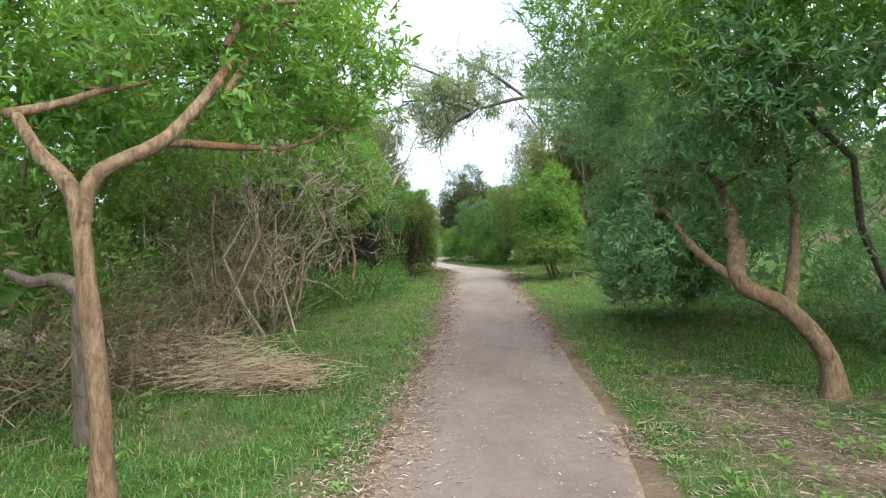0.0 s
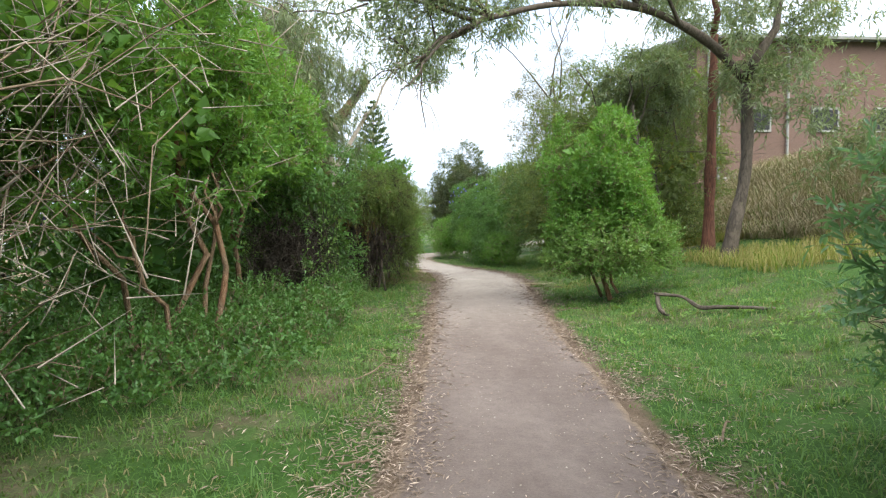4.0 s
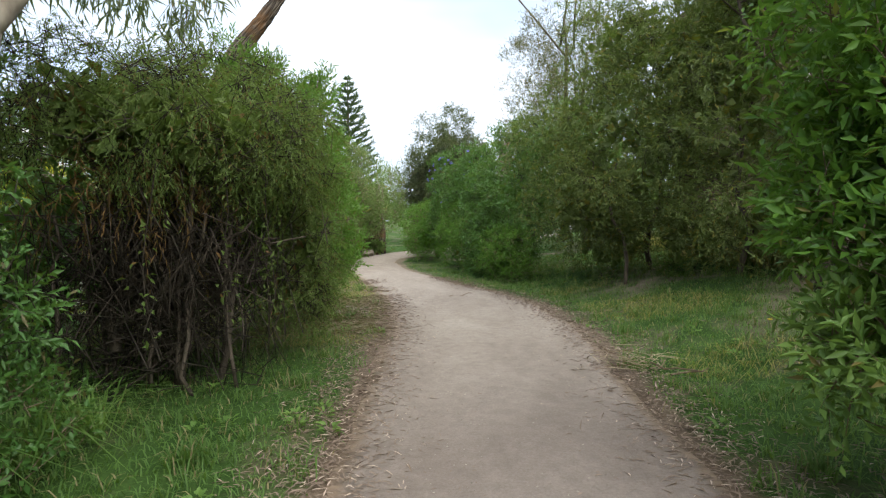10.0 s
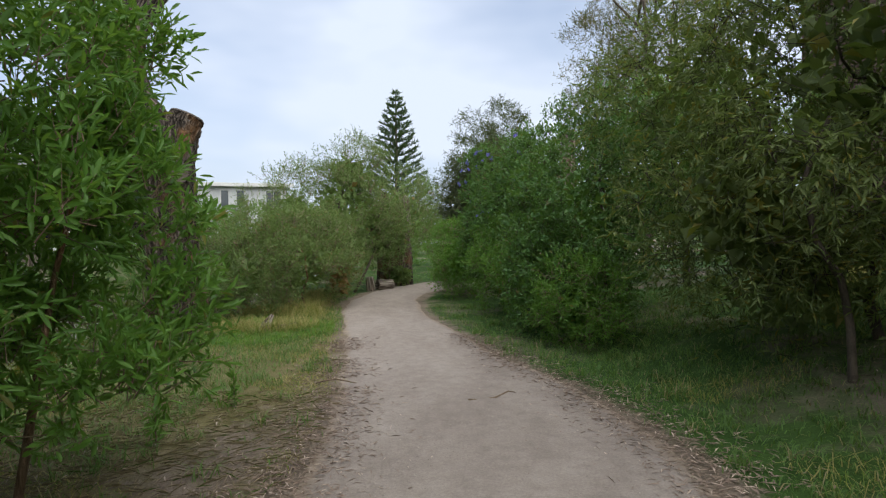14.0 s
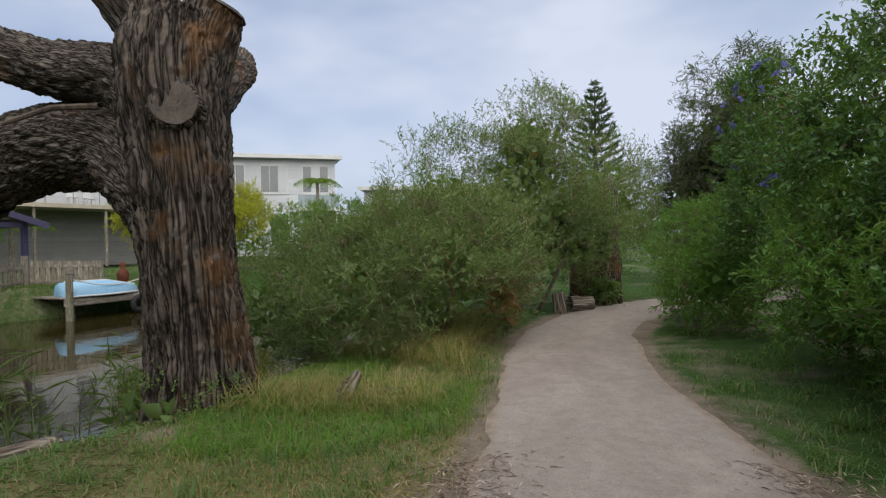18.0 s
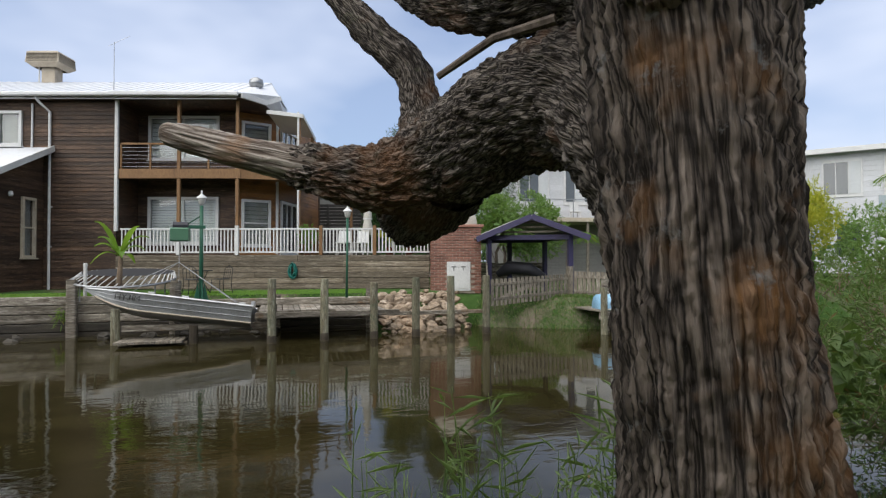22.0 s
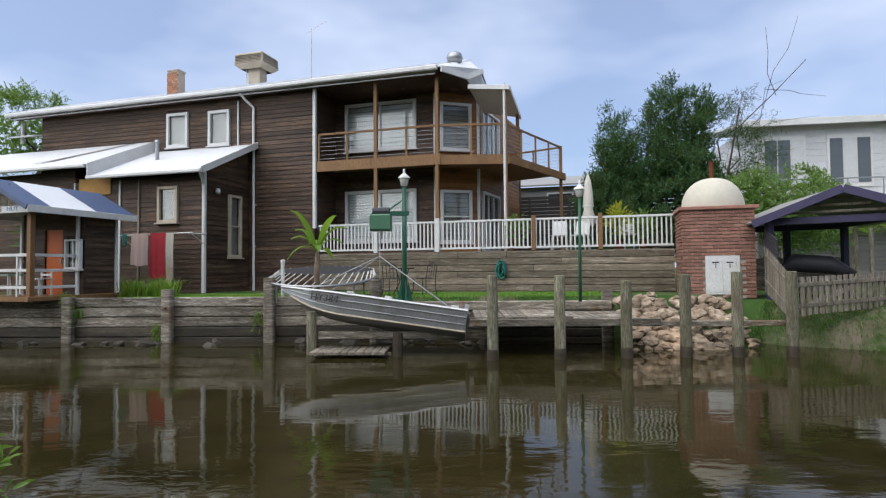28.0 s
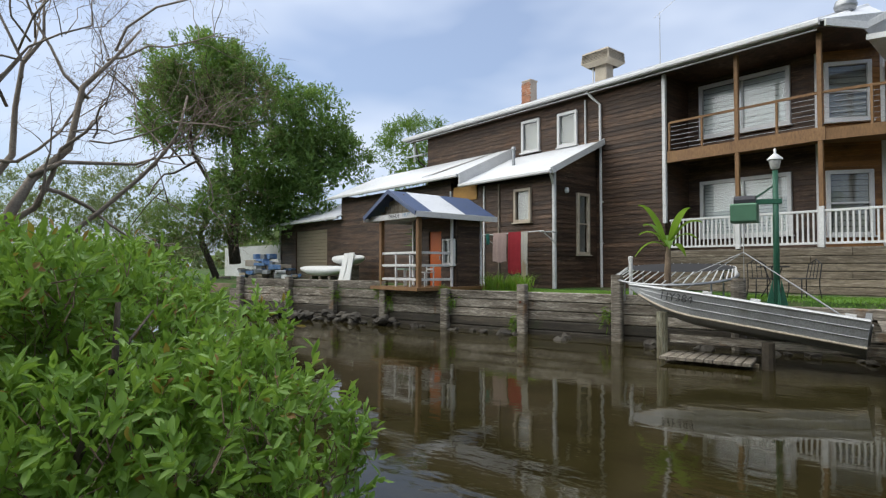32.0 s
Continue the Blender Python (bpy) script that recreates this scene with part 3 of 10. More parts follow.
        for i in range(len(profile) - 1):
            for j in range(n):
                a, b = k0 + i * n + j, k0 + i * n + (j + 1) % n
                self.f.append((a, b, b + n, a + n))
        return self

    def slab(self, outline, z0, z1):
        """An upright prism over an outline."""
        n = len(outline)
        self.add([(x, y, z0) for x, y in outline] + [(x, y, z1) for x, y in outline],
                 [(i, (i + 1) % n, n + (i + 1) % n, n + i) for i in range(n)] + [tuple(range(n - 1, -1, -1)), tuple(range(n, 2 * n))])
        return self

    def sheet(self, quad, t):
        """A flat plate of thickness t under four corners."""
        a, b, c, d = (Vector(p) for p in quad)
        nrm = (b - a).cross(d - a).normalized() * t
        return self.add([a, b, c, d, a - nrm, b - nrm, c - nrm, d - nrm],
                        [(0, 1, 2, 3), (7, 6, 5, 4), (0, 4, 5, 1), (1, 5, 6, 2), (2, 6, 7, 3), (3, 7, 4, 0)])

    def mesh(self, name, smooth=False):
        me = bpy.data.meshes.new(name)
        me.from_pydata(self.v, [], self.f)
        if smooth:
            me.shade_smooth()
        return me


def part(name, shape, material, parent=None, label="", smooth=False, at=None):
    """Links a shape as one mesh object under a thing or a part."""
    me = shape if isinstance(shape, bpy.types.Mesh) else shape.mesh(name, smooth)
    if material is not None and not me.materials:
        me.materials.append(material)
    ob = new(name, me)
    ob.parent = parent
    if at is not None:
        ob.matrix_basis = at
    if label:
        ob["label"] = label
    return ob


def thing(name, label, category, m=None, group="", kind=""):
    ob = new(name)
    if m is not None:
        ob.matrix_basis = m
    return tagged(ob, label, category, group, kind)


def structure(name, shape, material, label, category, smooth=False):
    return tagged(part(name, shape, material, smooth=smooth), label, category, "", "structure")


def raw_mesh(name, verts, faces, material, smooth=False):
    """A mesh from arrays: faces is an (n, k) array of equal faces."""
    me = bpy.data.meshes.new(name)
    n, k = faces.shape
    me.vertices.add(len(verts))
    me.vertices.foreach_set("co", np.ascontiguousarray(verts, np.float32).ravel())
    me.loops.add(n * k)
    me.loops.foreach_set("vertex_index", np.ascontiguousarray(faces, np.int32).ravel())
    me.polygons.add(n)
    me.polygons.foreach_set("loop_start", np.arange(0, n * k, k, dtype=np.int32))
    me.update(calc_edges=True)
    if smooth:
        me.shade_smooth()
    me.materials.append(material)
    return me


def unit(v):
    return v / np.maximum(np.linalg.norm(v, axis=1, keepdims=True), 1e-9)


def leaf_mesh(name, base, way, length, width, material, rng, fold=0.25, flat=0.4, face=None, rich=False):
    """Leaves folded along the midrib: four corners each, or six for the rich kind. face: the way that the upper sides turn."""
    n = len(base)
    way = unit(way)
    ref = unit(rng.normal(size=(n, 3)) + np.array([0, 0, 1.0 / max(flat, 0.05) * 0.5])) if face is None else unit(face)
    side = unit(np.cross(way, ref))
    nrm = np.cross(side, way)
    L = length * (0.6 + 0.8 * rng.random((n, 1)))
    W = width * (0.7 + 0.6 * rng.random((n, 1)))
    tip = base + way * L - nrm * L * 0.12
    if rich:
        v = np.empty((n, 6, 3))
        v[:, 0], v[:, 3] = base, tip
        for k, at, wide in ((1, 0.3, 0.42), (2, 0.68, 0.44)):
            mid = base + way * L * at + nrm * (W * fold * 0.8 - L * 0.03)
            v[:, k], v[:, 6 - k] = mid + side * W * wide, mid - side * W * wide
        k = np.arange(n)[:, None] * 6
        return raw_mesh(name, v.reshape(-1, 3), np.concatenate([k + np.array([[0, 3, 2, 1]]), k + np.array([[0, 5, 4, 3]])]), material)
    mid = base + way * L * 0.45
    v = np.empty((n, 4, 3))
    v[:, 0], v[:, 2] = base, tip
    v[:, 1] = mid + side * W * 0.5 + nrm * W * fold
    v[:, 3] = mid - side * W * 0.5 + nrm * W * fold
    k = np.arange(n)[:, None] * 4
    f = np.concatenate([k + np.array([[0, 2, 1]]), k + np.array([[0, 3, 2]])])
    return raw_mesh(name, v.reshape(-1, 3), f, material)


def field(p, scale, seed):
    """A cheap smooth random field, for gaps and uneven outlines."""
    r = np.random.default_rng(seed)
    s = np.zeros(len(p))
    for k in range(5):
        w = r.normal(size=3)
        w *= scale * (0.7 + 0.5 * k) / np.linalg.norm(w)
        s += np.sin(p @ w + r.random() * 6.28) / (1 + 0.35 * k)
    return s / 2.2


def in_blobs(rng, blobs, n, shell=0.55, seed=1, gaps=-0.35, scale=3.0, low=-0.9, each=12):
    """Twig tips in rounded clumps over the outer part of several ellipsoids, with gaps between the clumps; and the outward way at each."""
    vol = np.array([b[3] * b[4] + b[4] * b[5] + b[3] * b[5] for b in blobs])
    m = max(4, n // each)
    size = min(0.55, max(0.09, math.sqrt(1.9 * vol.sum() / m)))
    pick = rng.choice(len(blobs), m, p=vol / vol.sum())
    B = np.array([b[:6] for b in blobs])[pick]
    d = unit(rng.normal(size=(m, 3)))
    r = 1 - (1 - shell) * 0.8 * rng.random((m, 1)) ** 2
    c = d * r * B[:, 3:6]
    lump = 1 + 0.16 * field(d * 2.2 + B[:, :3], 1.8, seed + 7)[:, None]
    c = c * lump + B[:, :3]
    keep = (field(c, scale, seed) > gaps) & (d[:, 2] > low)
    for b in blobs:
        q = (c - np.array(b[:3])) / np.array(b[3:6])
        keep &= ~((q * q).sum(1) < (shell * 0.8) ** 2)
    c, out = c[keep], unit(d / B[:, 3:6] * np.mean(B[:, 3:6], axis=1, keepdims=True))[keep]
    big = np.repeat(size * (0.6 + 0.7 * rng.random((len(c), 1))), each, 0)
    c, out = np.repeat(c, each, 0), np.repeat(out, each, 0)
    way = unit(rng.normal(size=c.shape) * 0.75 + out * 0.8 + np.array([0, 0, 0.35]))
    p = c + way * big * (0.35 + 0.65 * rng.random((len(c), 1)) ** 0.6) * np.array([1, 1, 0.8])
    return p, way


def twigs_and_leaves(rng, tips, out_way, per, reach, droop=0.0, rise=0.35, spread=0.7):
    """Leaf bases along short twigs that start at the tips."""
    n = len(tips)
    tw = unit(out_way * 0.8 + rng.normal(size=(n, 3)) * 0.6 + np.array([0, 0, rise - droop]))
    s = np.tile(np.linspace(0.1, 1.0, per), n)[:, None]
    t = np.repeat(tw, per, 0)
    base = np.repeat(tips, per, 0) + t * s * reach * (0.7 + 0.6 * np.repeat(rng.random((n, 1)), per, 0))
    base[:, 2] -= (s[:, 0] ** 2) * droop * reach * 0.5
    way = unit(t * (0.6 + s * 0.5) + rng.normal(size=(n * per, 3)) * spread + np.array([0, 0, -droop]))
    return base, way, tw


def twig_mesh(name, tips, tw, reach, material, rng, r=0.004):
    """Thin twigs, three-sided."""
    n = len(tips)
    a = unit(np.cross(tw, rng.normal(size=(n, 3))))
    b = np.cross(tw, a)
    v = np.empty((n, 4, 3))
    start = tips - tw * reach * 0.4
    v[:, 0], v[:, 1], v[:, 2] = start + a * r, start - a * r * 0.5 + b * r, start - a * r * 0.5 - b * r
    v[:, 3] = tips + tw * reach
    k = np.arange(n)[:, None] * 4
    f = np.concatenate([k + np.array([[0, 1, 3]]), k + np.array([[1, 2, 3]]), k + np.array([[2, 0, 3]])])
    return raw_mesh(name, v.reshape(-1, 3), f, material)


def crook(rng, a, b, n, wob):
    """A crooked line from a to b."""
    a, b = np.array(a, float), np.array(b, float)
    L = np.linalg.norm(b - a)
    s = np.linspace(0, 1, n)[:, None]
    off = np.cumsum(rng.normal(size=(n, 3)), 0) * wob * L / n
    off -= s * off[-1]
    return a + (b - a) * s + off


def branches(shape, rng, a, b, r0, r1, forks=3, depth=2, n=6, wob=0.35, seg=7, out=None, far=0.6):
    """A limb from a to b with side branches; returns the tips."""
    out = [] if out is None else out
    pts = crook(rng, a, b, n, wob)
    shape.tube(pts, np.linspace(r0, r1, n), seg, rough=0.12)
    out.append(pts[-1])
    if depth > 0:
        L = np.linalg.norm(pts[-1] - pts[0])
        d = (pts[-1] - pts[0]) / L
        for k in range(forks):
            i = 1 + int(rng.integers(max(1, n // 3), n - 1)) if n > 3 else n - 2
            i = min(i, n - 2)
            w = d * 0.7 + rng.normal(size=3) * 0.55 + np.array([0, 0, 0.15])
            w /= np.linalg.norm(w)
            r = r0 + (r1 - r0) * i / n
            branches(shape, rng, pts[i], pts[i] + w * L * far * (0.75 + 0.5 * rng.random()), r * 0.6, max(r1 * 0.45, 0.003), forks, depth - 1, max(4, n - 1), wob, max(4, seg - 2), out, far)
    return out
# ---- ground, path and water ----
WATER_Z = -1.0


def lerp(v, xs, ys):
    return np.interp(v, xs, ys)


def shore(y):
    """Where the near bank meets the water."""
    return lerp(y, [-60, 14, 20, 24, 26, 27.3, 28.6, 29.6, 31, 34, 40, 60, 200], [-9, -8.6, -8.2, -7.6, -7.0, -6.5, -6.05, -5.75, -5.7, -6.2, -7.0, -9.0, -9])


def far_shore(y):
    return lerp(y, [-60, 33.4, 34.2, 35.5, 37, 41, 60, 200], [-19.3, -19.3, -17.3, -16.6, -15.9, -15.8, -17, -17])


def mid_path(y):
    return lerp(y, [-30, 3, 5, 11, 14.3, 16, 18, 21, 23, 25.2, 26.6, 28, 29.5, 31.8, 33, 35, 37, 39, 41, 44, 50, 60], [0.36, 0.4, 0.56, 0.9, 1.0, 1.04, 1.1, 1.25, 1.36, 1.2, 0.92, 0.44, 0.03, -0.64, -0.98, -1.3, -1.2, -0.6, 0.6, 3.0, 7.0, 14])


def half_path(y):
    return lerp(y, [-30, 0, 11, 16, 19, 22, 25.2, 26.6, 28, 29.5, 31.8, 35, 60], [0.84, 0.84, 0.86, 0.92, 1.05, 1.18, 1.18, 1.08, 0.95, 0.9, 0.76, 0.8, 0.9])


def smooth(v, a, b):
    t = np.clip((v - a) / (b - a), 0, 1)
    return t * t * (3 - 2 * t)


def ground_z(x, y):
    x, y = np.asarray(x, float), np.asarray(y, float)
    base = lerp(y, [-40, 0, 10, 17, 22, 26, 31, 40, 80], [-0.05, -0.06, -0.1, -0.14, -0.21, -0.31, -0.39, -0.48, -0.5])
    off = x - mid_path(y)
    h = base + 0.03 * np.sin(x * 1.7 + y * 0.9) * smooth(np.abs(off), 1.2, 2.5)
    h = h + 0.07 * smooth(-off, 1.3, 3.0) * (1 - smooth(y, 15, 24))
    h = h - 0.02 * (1 - smooth(np.abs(off), 0.5, 1.4))
    rise = 0.2 * np.clip(x - 3.2, 0, 5.8) + 0.62 * np.clip(x - 9, 0, 4) + 0.02 * np.clip(x - 13, 0, 200)
    h = h + rise * (0.35 + 0.65 * smooth(y, 4, 14)) * (1 - 0.75 * smooth(y, 30, 38))
    bank = smooth(x, shore(y) - 0.4, shore(y) + 2.9)
    h = np.where(x < shore(y) + 2.9, -1.22 + (h + 1.22) * bank, h)
    h = np.where(x < shore(y) - 0.4, -1.25 - 0.6 * smooth(shore(y) - x, 0.4, 3), h)
    fs = far_shore(y)
    steep = np.where(y < 33.6, 0.22, 1.5)
    lawn = np.where(y < 33.6, 0.0, -0.12) + 0.35 * smooth(-x, 32, 60)
    h = np.where(x < fs + 0.1, -1.6 + (lawn + 1.6) * smooth(fs + 0.1 - x, 0, steep), h)
    return h


def grid_lines(stops):
    out = [stops[0][0]]
    for (a, s), (b, _) in zip(stops[:-1], stops[1:]):
        k = max(1, int(round((b - a) / s)))
        out.extend(a + (b - a) * (i + 1) / k for i in range(k))
    return np.array(out)


def bare_earth(x, y):
    """How far the turf is worn to earth: along the path, under the low tree and on the far landing."""
    off = np.abs(x - mid_path(y)) - half_path(y)
    worn = np.exp(-(np.maximum(off, 0) / (0.2 + 0.12 * smooth(y, 18, 24))) ** 2) * 0.75
    under = 0.62 * np.exp(-((x - 2.6) / 0.95) ** 2 - ((y - 4.4) / 2.2) ** 2)
    start = 0.5 * np.exp(-((x + 0.75) / 0.6) ** 2 - ((y - 2.6) / 0.9) ** 2)
    sandy = 0.6 * np.exp(-((x + 0.55) / 0.6) ** 2 - ((y - 24.6) / 2.2) ** 2)
    foot = 0.55 * np.exp(-((x + 3.2) / 0.8) ** 2 - ((y - 29.2) / 0.6) ** 2)
    landing = 0.36 * smooth(-x, 16.0, 16.4) * smooth(x, -18.9, -18.2) * smooth(y, 33.2, 33.8) * (1 - smooth(y, 38, 39))
    return np.maximum.reduce([worn, under, start, sandy, foot, landing])


def dry_verge(x, y):
    """Dry thatch on the creek side of the path beyond the shrubs."""
    return 0.85 * smooth(y, 21, 24) * (1 - smooth(y, 33, 36)) * smooth(mid_path(y) - x, 0.3, 0.9) * smooth(x, -4.6, -3.2)


def make_ground():
    xs = grid_lines([(-600, 60), (-120, 10), (-40, 1.5), (-21, 0.15), (-14.5, 0.6), (-9.5, 0.25), (-3, 0.2), (6, 0.5), (16, 4), (60, 60), (600, 1)])
    ys = grid_lines([(-600, 60), (-60, 6), (-6, 0.4), (45, 2), (100, 20), (600, 1)])
    X, Y = np.meshgrid(xs, ys)
    Z = ground_z(X, Y)
    fine = (np.abs(X) < 25) & (Y > -10) & (Y < 50)
    Z = Z + np.where(fine, 0.012 * field(np.stack([X, Y, X * 0], -1).reshape(-1, 3), 7.0, 3).reshape(X.shape), 0)
    nx, ny = len(xs), len(ys)
    v = np.stack([X, Y, Z], -1).reshape(-1, 3)
    i = (np.arange(ny - 1)[:, None] * nx + np.arange(nx - 1)[None]).ravel()
    f = np.stack([i, i + 1, i + 1 + nx, i + nx], 1)
    me = raw_mesh("ground", v, f, TURF, True)
    me.attributes.new("bare", "FLOAT", "POINT").data.foreach_set("value", bare_earth(v[:, 0], v[:, 1]).astype(np.float32))
    me.attributes.new("straw", "FLOAT", "POINT").data.foreach_set("value", dry_verge(v[:, 0], v[:, 1]).astype(np.float32))
    ob = new("ground", me)
    return tagged(ob, "grassy earth ground with leaf litter and creek banks", "ground", "", "structure")


ground = make_ground()


def make_path():
    rng = np.random.default_rng(5)
    ys = np.arange(-12, 60, 0.16)
    cols = 15
    v, rim = [], []
    wl = 0.05 * field(np.stack([ys, ys * 0, ys * 0], 1), 2.2, 11) + 0.02 * field(np.stack([ys, ys * 0, ys * 0], 1), 7.0, 12)
    wr = 0.05 * field(np.stack([ys, ys * 0, ys * 0], 1), 2.2, 13) + 0.02 * field(np.stack([ys, ys * 0, ys * 0], 1), 7.0, 14)
    for k, y in enumerate(ys):
        c, h = float(mid_path(y)), float(half_path(y))
        d = (float(mid_path(y + 0.3)) - float(mid_path(y - 0.3))) / 0.6
        for j in range(cols):
            s = -1 + 2 * j / (cols - 1)
            e = h + (wl[k] if s < 0 else wr[k]) * abs(s) ** 3
            x, yy = c + s * e, y - s * e * d
            edge = 1 - abs(s) ** 4
            z = float(ground_z(x, yy)) + 0.042 * edge + 0.002 + 0.008 * math.exp(-((abs(s) - 0.45) / 0.2) ** 2) * -1 + 0.003 * rng.normal()
            v.append((x, yy, z))
            rim.append(abs(s) ** 5)
    n = len(ys)
    i = (np.arange(n - 1)[:, None] * cols + np.arange(cols - 1)[None]).ravel()
    f = np.stack([i, i + 1, i + 1 + cols, i + cols], 1)
    me = raw_mesh("path", np.array(v), f, PATH_SOIL, True)
    me.attributes.new("rim", "FLOAT", "POINT").data.foreach_set("value", np.array(rim, np.float32))
    ob = new("path", me)
    return tagged(ob, "compacted grey-brown gravel walking path with ragged edges", "path", "", "structure")


make_path()
water = structure("water", Shape().poly([(-60, -60, WATER_Z), (-3, -60, WATER_Z), (-3, 160, WATER_Z), (-60, 160, WATER_Z)]), WATER, "still murky brown-green creek water", "water")


def off_path(x, y, extra=0.0):
    return np.abs(x - mid_path(y)) - half_path(y) - extra


def blades(name, label, category, x, y, height, width, material, rng, lean=0.35, lift=0.0, curl=True):
    """Grass: bent blades, two triangles and a tip each."""
    n = len(x)
    z = ground_z(x, y) + lift - 0.01
    h = height * (0.5 + rng.random(n))
    a = rng.random(n) * 6.283
    dx, dy = np.cos(a), np.sin(a)
    L = lean * (0.3 + rng.random(n))
    w = width * (0.6 + 0.8 * rng.random(n))
    base = np.stack([x, y, z], 1)
    side = np.stack([-dy, dx, dx * 0], 1) * w[:, None] * 0.5
    mid = base + np.stack([dx * h * L * 0.35, dy * h * L * 0.35, h * 0.6], 1)
    tip = base + np.stack([dx * h * L, dy * h * L, h * (1 - 0.35 * L)], 1)
    v = np.empty((n, 5, 3))
    v[:, 0], v[:, 1], v[:, 2], v[:, 3], v[:, 4] = base - side, base + side, mid + side * 0.8, mid - side * 0.8, tip
    k = np.arange(n)[:, None] * 5
    f = np.concatenate([k + np.array([[0, 1, 2]]), k + np.array([[0, 2, 3]]), k + np.array([[3, 2, 4]])])
    return tagged(new(name, raw_mesh(name, v.reshape(-1, 3), f, material)), label, category, "", "stuff")
# ---- plants ----
def spline(pts, n):
    p = np.array(pts, float)
    p = np.vstack([2 * p[0] - p[1], p, 2 * p[-1] - p[-2]])
    out = []
    for k in range(1, len(p) - 2):
        for t in np.linspace(0, 1, n, endpoint=False):
            a, b, c, d = p[k - 1], p[k], p[k + 1], p[k + 2]
            out.append(0.5 * ((2 * b) + (c - a) * t + (2 * a - 5 * b + 4 * c - d) * t * t + (3 * b - a - 3 * c + d) * t ** 3))
    out.append(p[-2])
    return np.array(out)


def bush(name, label, category, blobs, leaf, tips, per, size, reach, seed, bark=None, stems=(), root=None, droop=0.0, rise=0.35, spread=0.7, gaps=-0.35, shell=0.55, scale=3.0, twig=None, group="", low=-0.9, flat=0.4, limb_r=0.05, fork=2, deep=1, rich=False, inner=1.0):
    """A shrub or tree: crooked stems that fork into the crown, twigs, and a crown of single leaves. inner: how many
    oversized hidden leaves are added to block light.
    """
    rng = np.random.default_rng(seed)
    bx, by = root if root else (blobs[0][0], blobs[0][1])
    bz = float(ground_z(bx, by))
    o = np.array([bx, by, bz])
    ob = thing(name, label, category, pose(bx, by, bz), group)
    p, d = in_blobs(rng, blobs, tips, shell, seed, gaps, scale, low)
    keep = p[:, 2] > ground_z(p[:, 0], p[:, 1]) + 0.02
    p, d = p[keep], d[keep]
    base, way, tw = twigs_and_leaves(rng, p, d, per, reach, droop, rise, spread)
    face = np.repeat(d, per, 0) * 0.8 + np.array([0, 0, 0.65]) + rng.normal(size=base.shape) * 0.6
    part("crown", leaf_mesh("crown", base - o, way, size[0], size[1], leaf, rng, face=face, rich=rich), None, ob)
    # Oversized leaves hidden in the crown, added to stop light and deepen its shade.
    if inner and gaps < -0.1:
        B = np.array([q[:6] for q in blobs])[rng.integers(len(blobs), size=max(60, int(tips * inner / 8)))]
        c = unit(rng.normal(size=(len(B), 3))) * (0.25 + 0.37 * rng.random((len(B), 1))) * B[:, 3:6] + B[:, :3]
        c = c[c[:, 2] > ground_z(c[:, 0], c[:, 1]) + 0.05]
        big = min(0.3, max(size[0] * 2.2, 0.16))
        part("inner_foliage", leaf_mesh("inner_foliage", c - o, rng.normal(size=c.shape), big, big * 0.75, leaf, rng), None, ob)["kind"] = "stuff"
    if twig:
        k = rng.random(len(p)) < 0.5
        part("twig_mass", twig_mesh("twig_mass", p[k] - o, tw[k], reach, twig, rng), None, ob)["kind"] = "stuff"
    if bark:
        for s in stems:
            a, b, r0, r1 = s[:4]
            sh = Shape()
            if len(s) > 4:
                pts = [np.array(q) for q in s[4]]
                line = spline(pts, 7) - o
                girth = np.linspace(r0, r1, len(line)) * (1 + 0.13 * field(line + o, 5.0, seed))
                if s[0] == 0 and pts[0][2] < bz + 0.1:
                    girth[:6] *= 1 + 0.3 * np.linspace(1, 0, 6)
                sh.tube(line, girth, 11, rough=0.09)
                branches(sh, rng, pts[-1] - o, np.array(b) - o, r1, r1 * 0.4, fork, deep, far=0.6 if deep > 1 else 0.35)
            else:
                branches(sh, rng, np.array(a) - o - np.array([0, 0, 0.06]), np.array(b) - o, r0, r1, fork, deep, far=0.6 if deep > 1 else 0.35)
            part("trunk" if r0 > 0.05 else "stem", sh, bark, ob, smooth=True)
    return ob


def at_ground(x, y, dz=0.0):
    return (x, y, float(ground_z(x, y)) + dz)


TAN_STEMS = [(at_ground(-1.98, 13.22), (-2.36, 13.25, 1.75), 0.04, 0.028), (at_ground(-2.38, 15.1), (-2.5, 15.1, 1.9), 0.042, 0.03), (at_ground(-2.1, 12.7), (-2.7, 12.7, 1.3), 0.03, 0.02)]
